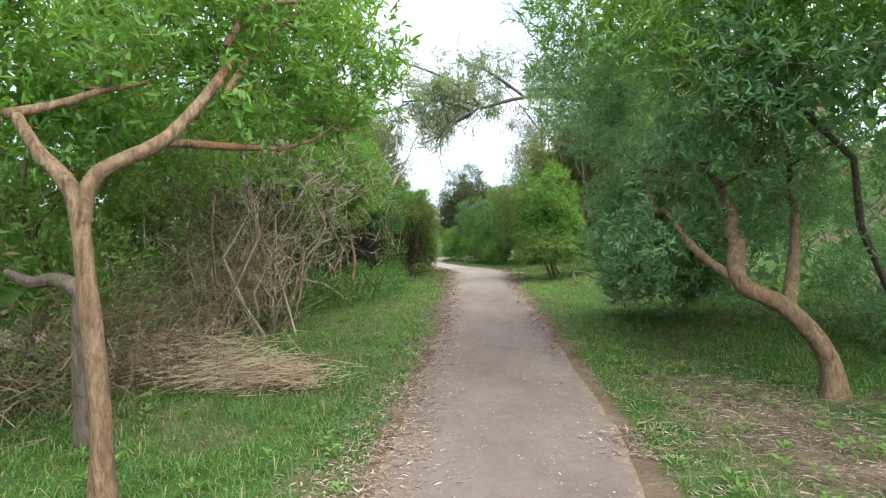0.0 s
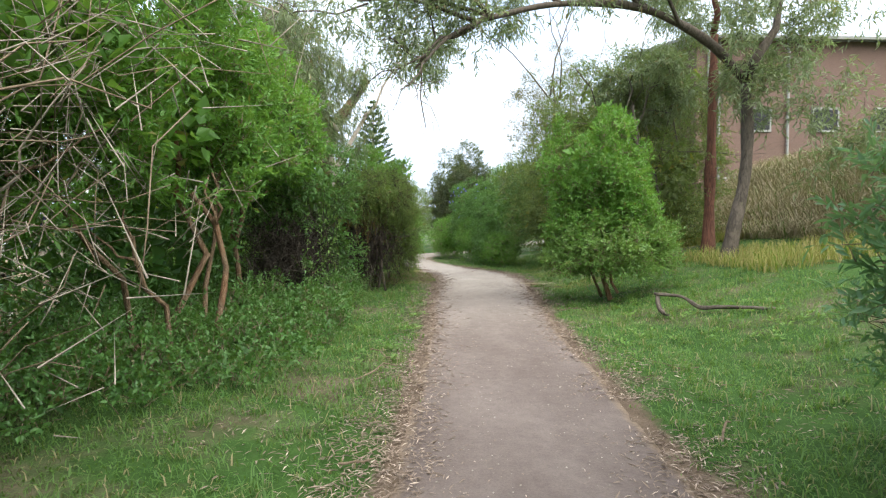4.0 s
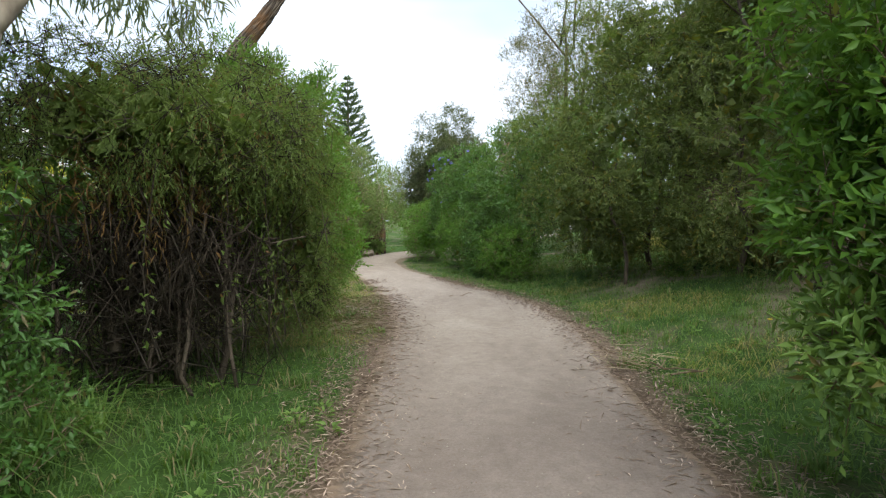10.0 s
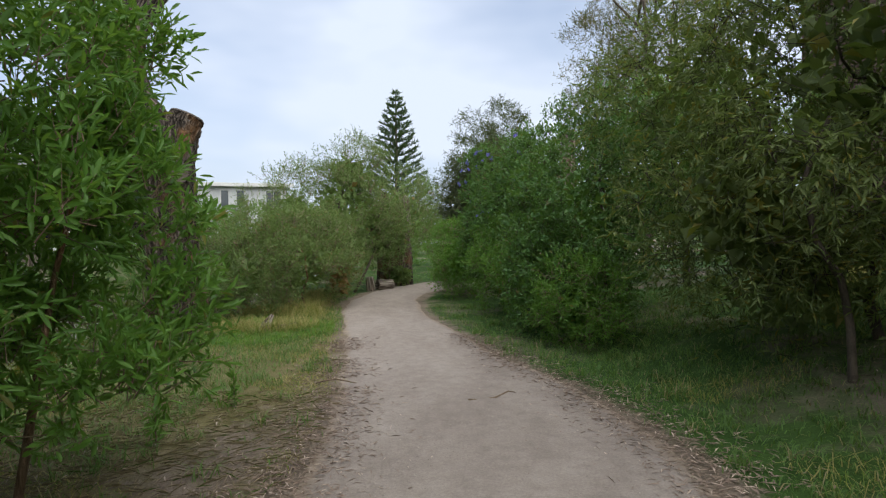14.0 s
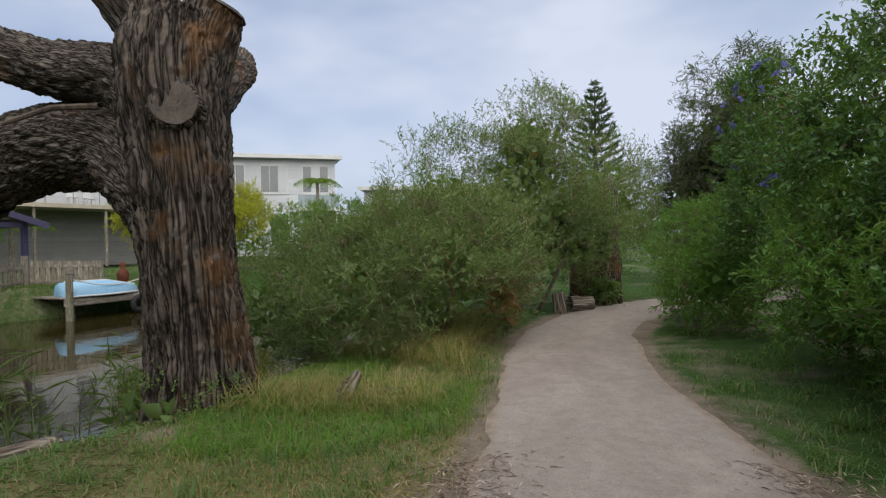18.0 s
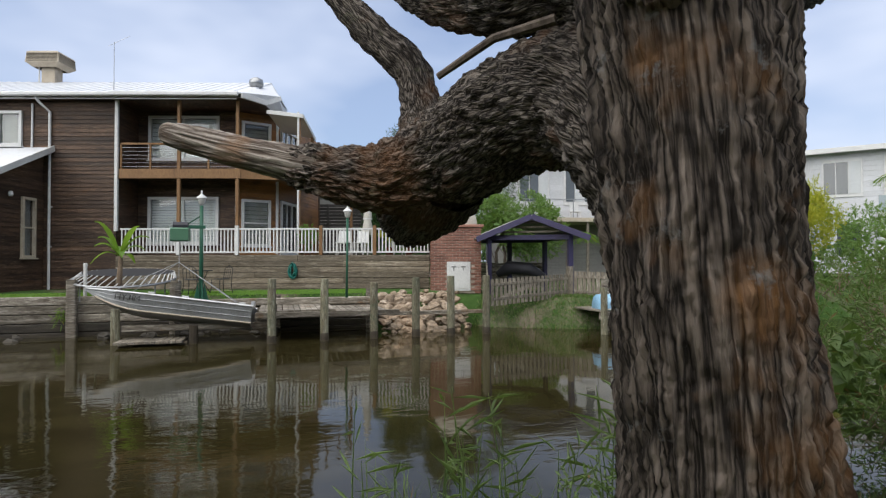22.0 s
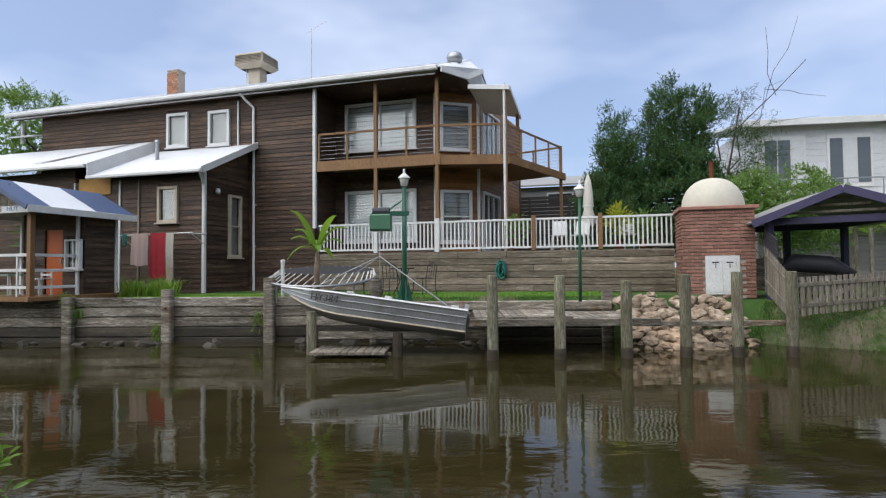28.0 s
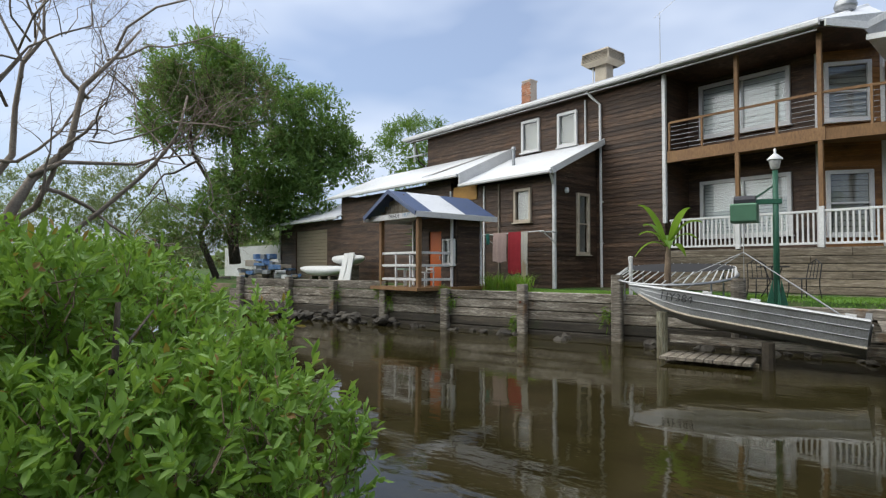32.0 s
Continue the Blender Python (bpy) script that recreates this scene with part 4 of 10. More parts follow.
# left side of the path, from the start
bush("slender_tree", "slender tan-barked tree with a forked trunk and bright crown", "tree",
     [(-2.4, 4.6, 3.0, 1.5, 1.6, 0.75), (-1.6, 5.6, 3.1, 1.2, 1.5, 0.7), (-3.2, 3.6, 2.9, 1.2, 1.2, 0.8), (-1.2, 6.9, 3.3, 1.0, 1.2, 0.7), (-3.0, 6.6, 2.9, 1.3, 1.4, 0.9)],
     LEAF_BRIGHT, 7600, 7, (0.09, 0.03), 0.18, 21, BARK_TAN,
     [(0, (-1.95, 4.0, 2.55), 0.07, 0.034, [at_ground(-1.88, 3.2, -0.1), (-1.87, 3.2, 0.5), (-1.92, 3.22, 1.1), (-2.0, 3.25, 1.72), (-2.22, 3.3, 1.98), (-2.38, 3.35, 2.2)]),
      (0, (-1.1, 4.7, 3.2), 0.052, 0.03, [(-1.97, 3.24, 1.55), (-1.9, 3.3, 1.85), (-1.6, 3.5, 2.08), (-1.38, 3.8, 2.5)]),
      (0, (-0.75, 5.4, 2.45), 0.03, 0.02, [(-1.62, 3.48, 2.06), (-1.4, 4.0, 2.1), (-1.2, 4.5, 2.15)]),
      (0, (-0.95, 5.2, 3.6), 0.04, 0.025, [(-1.5, 3.65, 2.25), (-1.35, 4.0, 2.7)])],
     root=(-1.88, 3.2), twig=TWIG, gaps=-0.05, low=-1, shell=0.3, rich=True, inner=0)
bush("tall_shrub", "dense green tall shrub with dark shaded inside behind the verge", "shrub",
     [(-5.0, 5.5, 1.6, 1.6, 2.5, 1.9), (-4.6, 8.2, 2.4, 1.5, 2.0, 2.2), (-6.2, 3.5, 1.5, 1.8, 2.0, 2.0)],
     LEAF_MID, 7000, 6, (0.1, 0.035), 0.22, 22, BARK_DARK, [(at_ground(-4.6, 6.0), (-4.4, 6.2, 2.4), 0.05, 0.02), (at_ground(-4.0, 4.6), (-3.6, 4.2, 2.0), 0.04, 0.02)], twig=TWIG)
bush("leafy_shrub", "leafy green shrub arching over dry twigs", "shrub",
     [(-3.6, 11.4, 2.6, 1.2, 1.6, 1.5), (-2.75, 13.0, 2.65, 1.0, 1.5, 1.25), (-3.2, 13.6, 3.3, 1.3, 1.4, 1.0), (-2.45, 15.2, 2.75, 0.95, 1.3, 0.8), (-3.6, 10.3, 2.9, 1.0, 1.0, 0.9), (-2.4, 12.2, 4.0, 0.9, 1.2, 0.7), (-2.9, 9.6, 2.3, 0.7, 0.8, 0.6)],
     LEAF_BRIGHT, 12500, 7, (0.085, 0.03), 0.17, 23, BARK_TAN,
     [(at_ground(-2.15, 13.2), (-2.6, 13.4, 2.6), 0.05, 0.02), (at_ground(-1.95, 13.6), (-2.3, 14.4, 2.5), 0.04, 0.015), (at_ground(-2.3, 12.6), (-3.0, 12.2, 2.8), 0.035, 0.015)] + TAN_STEMS,
     root=(-2.15, 13.2), twig=TWIG, gaps=-0.3, inner=2.0)
bush("leafy_shrub", "bright green leafy boughs arching over the bare thicket", "shrub",
     [(-2.9, 9.6, 2.9, 0.8, 1.0, 0.5), (-4.0, 7.4, 2.5, 0.9, 1.2, 0.9), (-2.3, 11.0, 2.7, 0.7, 1.0, 0.7), (-4.3, 9.6, 1.2, 0.8, 1.6, 1.0), (-4.2, 6.2, 0.9, 0.7, 1.0, 0.8), (-4.6, 4.8, 0.8, 0.8, 0.9, 0.9)],
     LEAF_BRIGHT, 4200, 7, (0.09, 0.03), 0.18, 123, BARK_TAN, [(at_ground(-3.5, 9.0), (-3.2, 9.0, 2.6), 0.035, 0.015), (at_ground(-3.2, 10.4), (-2.5, 10.8, 2.6), 0.03, 0.012)], root=(-3.5, 9.0), twig=TWIG, gaps=-0.3)
bush("ivy_bank", "glossy dark green ivy and creeper spilling over the bank", "creeper",
     [(-1.95, 13.0, -0.02, 0.75, 1.2, 0.36), (-1.75, 14.9, -0.02, 0.6, 1.1, 0.36), (-2.9, 12.2, 0.05, 0.9, 1.6, 0.45), (-2.35, 14.4, 0.05, 0.65, 1.2, 0.5), (-3.2, 9.9, 0.1, 0.8, 1.2, 0.5), (-1.9, 16.3, 0.1, 0.55, 1.1, 0.55), (-1.75, 18.2, 0.0, 0.5, 0.9, 0.4)],
     LEAF_DARK, 10000, 6, (0.052, 0.028), 0.16, 24, rise=0.8, shell=0.4, gaps=-0.7, low=-0.2, twig=TWIG)
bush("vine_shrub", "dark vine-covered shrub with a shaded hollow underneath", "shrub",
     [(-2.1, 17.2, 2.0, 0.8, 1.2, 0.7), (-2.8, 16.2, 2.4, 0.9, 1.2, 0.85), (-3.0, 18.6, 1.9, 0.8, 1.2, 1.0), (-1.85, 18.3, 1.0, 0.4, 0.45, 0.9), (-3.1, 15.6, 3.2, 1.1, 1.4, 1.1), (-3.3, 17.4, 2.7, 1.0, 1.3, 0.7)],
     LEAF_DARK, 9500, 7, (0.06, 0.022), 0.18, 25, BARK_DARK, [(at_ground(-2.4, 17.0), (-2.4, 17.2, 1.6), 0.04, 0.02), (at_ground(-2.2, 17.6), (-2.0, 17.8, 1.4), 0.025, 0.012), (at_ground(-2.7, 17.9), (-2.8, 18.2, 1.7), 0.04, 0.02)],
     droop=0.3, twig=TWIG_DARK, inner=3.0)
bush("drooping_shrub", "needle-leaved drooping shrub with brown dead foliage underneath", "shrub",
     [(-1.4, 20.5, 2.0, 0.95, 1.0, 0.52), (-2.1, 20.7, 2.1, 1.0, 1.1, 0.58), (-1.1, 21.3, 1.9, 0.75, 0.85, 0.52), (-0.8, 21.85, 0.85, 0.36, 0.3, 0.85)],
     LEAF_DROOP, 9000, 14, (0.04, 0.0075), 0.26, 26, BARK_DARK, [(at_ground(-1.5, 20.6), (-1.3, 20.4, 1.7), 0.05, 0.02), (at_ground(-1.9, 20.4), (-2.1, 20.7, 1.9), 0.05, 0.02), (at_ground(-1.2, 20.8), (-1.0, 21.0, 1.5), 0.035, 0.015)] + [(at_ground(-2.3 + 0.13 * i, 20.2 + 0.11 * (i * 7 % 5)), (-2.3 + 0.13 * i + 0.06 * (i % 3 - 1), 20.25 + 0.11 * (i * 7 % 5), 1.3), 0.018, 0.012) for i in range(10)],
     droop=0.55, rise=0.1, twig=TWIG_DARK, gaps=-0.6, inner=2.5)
bush("dead_fronds", "brown dead hanging foliage under the drooping shrub", "dead foliage",
     [(-1.7, 20.7, 1.5, 0.6, 0.7, 0.35), (-2.1, 20.9, 1.5, 0.7, 0.8, 0.35)],
     LEAF_RUST, 260, 7, (0.1, 0.01), 0.25, 27, droop=0.9, rise=-0.3, low=-1, gaps=-0.5)


def hanging_vines(label, spots, top, material, seed):
    """Strands that hang from a bough, with small leaves along them."""
    r = np.random.default_rng(seed)
    for x, y in spots:
        z = float(ground_z(x, y))
        o = thing("hanging_vine", label, "vine", pose(x, y, z), "hanging vines")
        h = top - z + 0.3 * r.random()
        low = 0.1 + 0.5 * r.random()
        line = crook(r, (0, 0, h), (r.normal() * 0.05, r.normal() * 0.05, low), 7, 0.15)
        part("strand", Shape().tube(line, [0.0045] * 7, 5), TWIG_DARK, o)
        n = 60
        b = line[np.clip((r.random(n) * 6).astype(int), 0, 5)] + r.normal(size=(n, 3)) * np.array([0.05, 0.05, 0.12])
        part("foliage", leaf_mesh("foliage", b, r.normal(size=(n, 3)) + np.array([0, 0, -0.8]), 0.06, 0.026, material, r), None, o)


hanging_vines("thin leafy vine strand hanging over a dark hollow", [(-1.62, 16.4), (-1.7, 16.75), (-1.6, 17.1), (-1.75, 17.35), (-1.62, 17.7), (-1.7, 18.0), (-1.55, 17.5), (-1.8, 16.1)], 1.7, LEAF_MID, 320)
hanging_vines("thin leafy vine strand under the drooping shrub", [(-0.78, 20.4), (-0.85, 20.75), (-0.72, 21.0), (-0.95, 20.1), (-1.3, 19.7), (-0.8, 21.35)], 1.6, LEAF_DROOP, 330)
bush("willow_leaf_shrub", "bright green narrow-leaved shrub at the path edge", "shrub",
     [(-1.35, 23.4, 1.7, 0.75, 0.9, 1.35), (-1.9, 24.0, 2.1, 0.95, 1.0, 1.5), (-1.1, 23.9, 0.9, 0.6, 0.8, 0.8), (-1.6, 22.8, 1.0, 0.7, 0.7, 0.9)],
     LEAF_BRIGHT, 7600, 9, (0.082, 0.021), 0.2, 28, BARK_TAN, [(at_ground(-1.5, 23.6), (-1.3, 23.4, 2.2), 0.03, 0.012), (at_ground(-1.7, 23.8), (-1.9, 24.0, 2.6), 0.035, 0.012), (at_ground(-1.3, 23.9), (-1.1, 24.1, 1.8), 0.025, 0.01)],
     rise=0.8, twig=TWIG, gaps=-0.25, rich=True, inner=0)
bush("gum_tree", "eucalypt with pale smooth limbs and drooping grey-green leaves", "tree",
     [(-4.6, 20.8, 4.9, 1.7, 1.8, 1.2), (-2.6, 20.4, 5.3, 1.4, 1.6, 0.9), (-0.6, 22.0, 5.9, 1.3, 1.5, 0.7), (-3.4, 18.4, 4.8, 1.5, 1.5, 0.9), (-5.8, 18.0, 4.4, 1.5, 1.6, 1.1), (-2.7, 18.3, 3.9, 1.1, 1.2, 0.7), (-3.6, 17.2, 3.6, 1.2, 1.2, 0.9), (-2.7, 19.3, 3.3, 0.9, 0.8, 0.55), (-1.6, 20.9, 3.8, 0.9, 0.8, 0.5)],
     LEAF_GUM, 11500, 8, (0.15, 0.02), 0.3, 29, BARK_PALE,
     [(0, (-3.6, 18.4, 4.9), 0.13, 0.055, [at_ground(-2.9, 19.3, -0.1), (-2.7, 19.3, 0.9), (-2.3, 19.2, 1.7), (-1.95, 19.1, 2.4), (-2.1, 19.2, 3.1)]),
      (0, (-0.4, 22.0, 6.0), 0.075, 0.035, [(-1.95, 19.1, 2.4), (-1.75, 19.4, 2.9), (-1.4, 20.2, 3.8)]),
      (0, (-4.8, 20.6, 5.0), 0.055, 0.035, [(-2.1, 19.2, 2.9), (-2.9, 19.6, 3.6), (-3.6, 20.0, 4.2)])],
     root=(-2.9, 19.3), droop=0.9, rise=0.0, gaps=0.1, shell=0.2, low=-1, twig=TWIG_GREY, fork=3, deep=2)
bush("background_shrub", "dense mixed green shrubs behind the verge", "shrub",
     [(-4.6, 16.0, 1.6, 1.5, 2.2, 2.0), (-5.0, 20.6, 1.5, 1.5, 2.2, 1.9), (-4.4, 13.2, 2.0, 1.2, 1.6, 2.2), (-4.0, 23.0, 1.2, 1.3, 1.6, 1.5), (-3.7, 17.2, 0.9, 0.7, 1.8, 1.3), (-3.1, 21.6, 0.9, 0.8, 1.3, 1.2), (-3.6, 14.4, 1.2, 0.9, 1.3, 1.4)],
     LEAF_DARK, 7000, 6, (0.11, 0.04), 0.25, 30, BARK_DARK, [(at_ground(-4.6, 16.0), (-4.6, 16.2, 2.4), 0.06, 0.02), (at_ground(-5.0, 20.4), (-5.0, 20.6, 2.2), 0.06, 0.02)])

# right side of the path
bush("spreading_tree", "low spreading tree with a bowed brown trunk and glossy green crown", "tree",
     [(3.0, 7.3, 2.3, 0.95, 1.8, 1.7), (3.6, 9.4, 2.0, 1.1, 1.4, 1.8), (3.5, 5.6, 3.0, 1.2, 1.3, 1.1), (2.5, 8.3, 3.7, 1.0, 1.5, 0.9), (4.8, 7.0, 2.8, 1.3, 2.2, 1.6), (3.45, 9.9, 0.95, 0.8, 0.95, 1.0), (3.3, 8.6, 1.3, 0.75, 0.9, 0.95), (3.1, 9.6, 3.1, 0.9, 1.1, 0.9), (4.9, 9.0, 0.9, 1.5, 1.4, 1.2), (5.9, 6.6, 1.1, 1.2, 1.8, 1.4), (4.4, 3.6, 2.9, 0.9, 1.2, 0.9)],
     LEAF_BLUE, 17000, 8, (0.088, 0.023), 0.2, 31, BARK_TAN,
     [(0, (3.0, 6.4, 2.3), 0.11, 0.07, [at_ground(3.55, 5.2, -0.1), (3.5, 5.25, 0.3), (3.2, 5.35, 0.72), (2.85, 5.5, 0.95), (2.9, 5.7, 1.35)]),
      (0, (3.9, 6.6, 2.6), 0.07, 0.04, [(3.2, 5.35, 0.72), (3.4, 5.6, 1.1), (3.6, 5.9, 1.6)]),
      (0, (2.55, 7.2, 2.2), 0.05, 0.03, [(2.85, 5.5, 0.95), (2.6, 5.9, 1.25), (2.5, 6.5, 1.7)])],
     root=(3.55, 5.2), twig=TWIG, gaps=-0.3, fork=3, deep=2, rich=True)
bush("spreading_tree", "bright green overhanging boughs of a low spreading tree", "tree",
     [(2.9, 5.2, 3.6, 1.2, 1.3, 0.7), (2.4, 6.9, 4.2, 1.1, 1.4, 0.6), (4.2, 4.4, 3.4, 1.3, 1.2, 0.8)],
     LEAF_BRIGHT, 3000, 7, (0.1, 0.026), 0.22, 32, BARK_DARK, [(at_ground(4.7, 5.6), (3.0, 5.6, 3.4), 0.045, 0.02)], root=(4.7, 5.6), twig=TWIG, low=-1, gaps=-0.15)
bush("round_bush", "rounded green bush with blue-green lower leaves and a thin brown stem", "bush",
     [(3.2, 18.0, 2.4, 0.9, 0.95, 0.9), (3.4, 18.1, 1.5, 0.8, 0.9, 0.85), (2.95, 17.9, 1.2, 0.55, 0.65, 0.55)],
     LEAF_BRIGHT, 6400, 7, (0.075, 0.028), 0.18, 33, BARK_TAN, [(at_ground(3.38, 17.85), (3.2, 18.0, 2.6), 0.05, 0.02), (at_ground(3.3, 18.0), (2.8, 18.2, 1.9), 0.03, 0.012)], root=(3.38, 17.85), twig=TWIG)
bush("low_bush", "low blue-green leafy bush at the foot of a rounded bush", "bush",
     [(3.3, 17.6, 0.8, 0.8, 0.65, 0.55), (4.0, 18.0, 0.8, 0.55, 0.65, 0.6), (2.8, 17.7, 0.7, 0.45, 0.5, 0.4)],
     LEAF_MID, 3600, 7, (0.075, 0.026), 0.2, 34, BARK_TAN, [(at_ground(3.5, 17.7), (3.6, 17.7, 0.9), 0.03, 0.01)], twig=TWIG, low=-0.6)
bush("wattle", "dark feathery wattle tree leaning over the verge", "tree",
     [(4.6, 26.6, 2.6, 1.7, 1.9, 1.7), (5.8, 24.4, 2.7, 1.7, 1.9, 2.0), (7.2, 25.6, 3.4, 1.8, 2.2, 2.4), (6.6, 22.9, 2.6, 1.1, 1.2, 1.6), (5.0, 28.2, 1.6, 1.4, 1.6, 1.2), (6.4, 24.6, 1.2, 1.6, 1.6, 1.0), (4.0, 28.6, 2.9, 1.4, 1.6, 1.4), (6.4, 27.6, 3.6, 1.8, 2.4, 1.7), (3.7, 27.0, 1.4, 0.9, 1.2, 0.8), (5.4, 25.6, 4.0, 1.4, 1.6, 0.9), (4.5, 27.6, 0.7, 1.1, 1.2, 0.9), (5.6, 26.0, 0.9, 1.2, 1.2, 0.9), (7.0, 24.4, 1.1, 1.1, 1.2, 0.9), (5.6, 25.4, 5.3, 1.6, 1.8, 1.2), (4.7, 27.2, 4.6, 1.3, 1.5, 1.0), (7.2, 24.6, 5.2, 1.6, 1.8, 1.3)],
     LEAF_WATTLE, 23000, 8, (0.09, 0.02), 0.26, 35, BARK_DARK, [(at_ground(4.35, 26.3), (4.2, 26.4, 2.2), 0.04, 0.02), (at_ground(5.6, 24.6), (5.6, 24.8, 2.8), 0.06, 0.025), (at_ground(5.2, 27.0), (5.6, 27.2, 3.0), 0.06, 0.025)],
     twig=TWIG_DARK, rise=0.1, droop=0.2, gaps=-0.6, inner=1.7)
bush("creeper_hedge", "tall hedge smothered in broad-leaved creeper", "hedge",
     [(3.0, 30.8, 1.3, 1.3, 1.8, 1.7), (2.7, 32.6, 1.5, 1.4, 1.6, 1.9), (4.2, 31.8, 2.4, 1.5, 1.8, 1.4), (2.3, 30.0, 0.5, 0.75, 0.9, 0.8), (2.0, 34.4, 1.5, 1.3, 1.6, 1.7)],
     LEAF_DARK, 15000, 7, (0.066, 0.036), 0.2, 36, BARK_DARK, [(at_ground(3.2, 31.4), (3.2, 31.4, 2.2), 0.05, 0.02)], rise=0.4, twig=TWIG_DARK)
bush("green_shrub", "bright green shrub in front of a creeper hedge", "shrub",
     [(2.1, 30.9, 0.65, 0.6, 0.8, 0.9), (1.55, 32.4, 0.5, 0.6, 0.8, 0.8), (0.55, 35.4, 0.55, 0.65, 0.8, 1.0), (0.75, 37.2, 0.6, 0.8, 1.0, 1.1), (2.45, 29.2, 0.2, 0.5, 0.7, 0.6)],
     LEAF_BRIGHT, 7600, 9, (0.07, 0.018), 0.2, 37, BARK_TAN, [(at_ground(2.1, 30.9), (2.1, 30.9, 1.2), 0.02, 0.01)], rise=0.6, twig=TWIG)
rng = np.random.default_rng(77)
fp, fd = in_blobs(rng, [(2.7, 32.0, 1.6, 1.45, 1.9, 1.9), (2.2, 33.8, 1.9, 1.3, 1.6, 1.5)], 1500, 0.97, 5, -0.2, each=3)
fk = (fp[:, 0] < 2.2) & (fp[:, 2] > 1.5) & (fp[:, 2] < 2.9) & (fp[:, 1] > 31.5)
fp, fd = fp[fk][:34] + fd[fk][:34] * 0.05, fd[fk][:34]
flowers = thing("morning_glory_flowers", "violet-blue trumpet flowers on the creeper hedge", "flowers", kind="stuff")
ang = np.tile(np.arange(6) * 1.0472, len(fp))
pf = np.repeat(fp, 6, 0)
ax = unit(np.cross(np.repeat(fd, 6, 0), np.array([0.1, 0.2, 1.0])))
ay = np.cross(np.repeat(fd, 6, 0), ax)
part("petals", leaf_mesh("petals", pf, ax * np.cos(ang)[:, None] + ay * np.sin(ang)[:, None] + np.repeat(fd, 6, 0) * 0.4, 0.06, 0.055, PETAL, rng), None, flowers)

# beyond the old tree
bush("olive_shrub", "grey-green willow-leaved shrub beside the path", "shrub",
     [(-2.75, 33.3, 0.55, 1.0, 1.1, 1.05), (-3.5, 32.6, 0.4, 0.8, 0.9, 0.9), (-3.0, 34.6, 0.7, 1.1, 1.0, 1.1), (-4.3, 33.2, 0.2, 0.9, 0.9, 0.9), (-4.9, 34.6, 0.4, 1.0, 1.0, 1.0), (-5.35, 33.0, -0.05, 0.75, 0.8, 0.85)],
     LEAF_OLIVE, 9500, 7, (0.075, 0.016), 0.22, 38, BARK_TAN, [(at_ground(-2.8, 33.3), (-2.8, 33.3, 0.9), 0.025, 0.01)], rise=0.7, twig=TWIG)
bush("olive_tree", "large grey-green bushy tree with fine leaves", "tree",
     [(-2.6, 36.8, 1.9, 1.3, 1.4, 1.5), (-3.9, 36.2, 1.4, 1.3, 1.4, 1.5), (-2.2, 37.7, 1.1, 0.75, 0.9, 1.3), (-2.6, 37.4, 2.9, 0.9, 1.0, 0.8), (-1.9, 38.6, 1.1, 0.5, 0.6, 1.1), (-1.45, 39.25, -0.15, 0.45, 0.25, 0.4), (-1.5, 38.9, 1.3, 0.42, 0.45, 1.1), (-5.0, 37.0, 0.9, 1.3, 1.5, 1.2), (-1.6, 40.2, 1.9, 1.2, 1.3, 1.4), (-3.4, 39.5, 2.0, 1.4, 1.3, 1.4)],
     LEAF_OLIVE, 12000, 7, (0.08, 0.017), 0.24, 39, BARK_DARK, [(at_ground(-2.5, 36.8), (-2.6, 36.8, 2.4), 0.06, 0.02), (at_ground(-2.2, 37.0), (-1.8, 37.6, 1.8), 0.04, 0.02)], rise=0.6, twig=TWIG, gaps=-0.35, inner=2.5)
bush("rust_shrub", "small rust-coloured dry shrub in the grass", "shrub",
     [(-1.95, 33.4, 0.15, 0.28, 0.35, 0.5), (-2.15, 34.3, 0.2, 0.3, 0.35, 0.55)], LEAF_RUST, 420, 6, (0.05, 0.012), 0.16, 40, rise=1.0, low=-0.3)
bush("weeping_tree", "weeping she-oak with hanging grey-green foliage", "tree",
     [(1.5, 45.5, 3.7, 1.6, 1.6, 2.6), (2.5, 46.5, 3.2, 1.5, 1.5, 2.2), (0.4, 46.8, 2.6, 1.2, 1.3, 2.0)],
     LEAF_CASUARINA, 7000, 7, (0.17, 0.022), 0.4, 41, BARK_DARK, [(at_ground(1.6, 45.8), (1.6, 45.8, 4.6), 0.12, 0.04)], droop=0.5, rise=1.0, inner=3.0, gaps=-0.4)
bush("brown_topped_tree", "tall thin tree with sparse brown seed-laden top", "tree",
     [(7.2, 43.5, 8.6, 1.8, 1.8, 3.2), (8.6, 44.5, 7.6, 2.0, 2.0, 3.2), (5.8, 44.0, 6.8, 1.3, 1.5, 2.6), (8.0, 42.0, 5.6, 2.4, 2.4, 2.6)],
     LEAF_BROWNTOP, 11000, 7, (0.14, 0.02), 0.45, 42, BARK_DARK, [(at_ground(7.4, 43.8), (7.2, 43.6, 10.5), 0.2, 0.04), (at_ground(8.4, 44.4), (8.6, 44.5, 9.0), 0.16, 0.04)], rise=1.0, gaps=-0.3, fork=3, deep=2, inner=0)
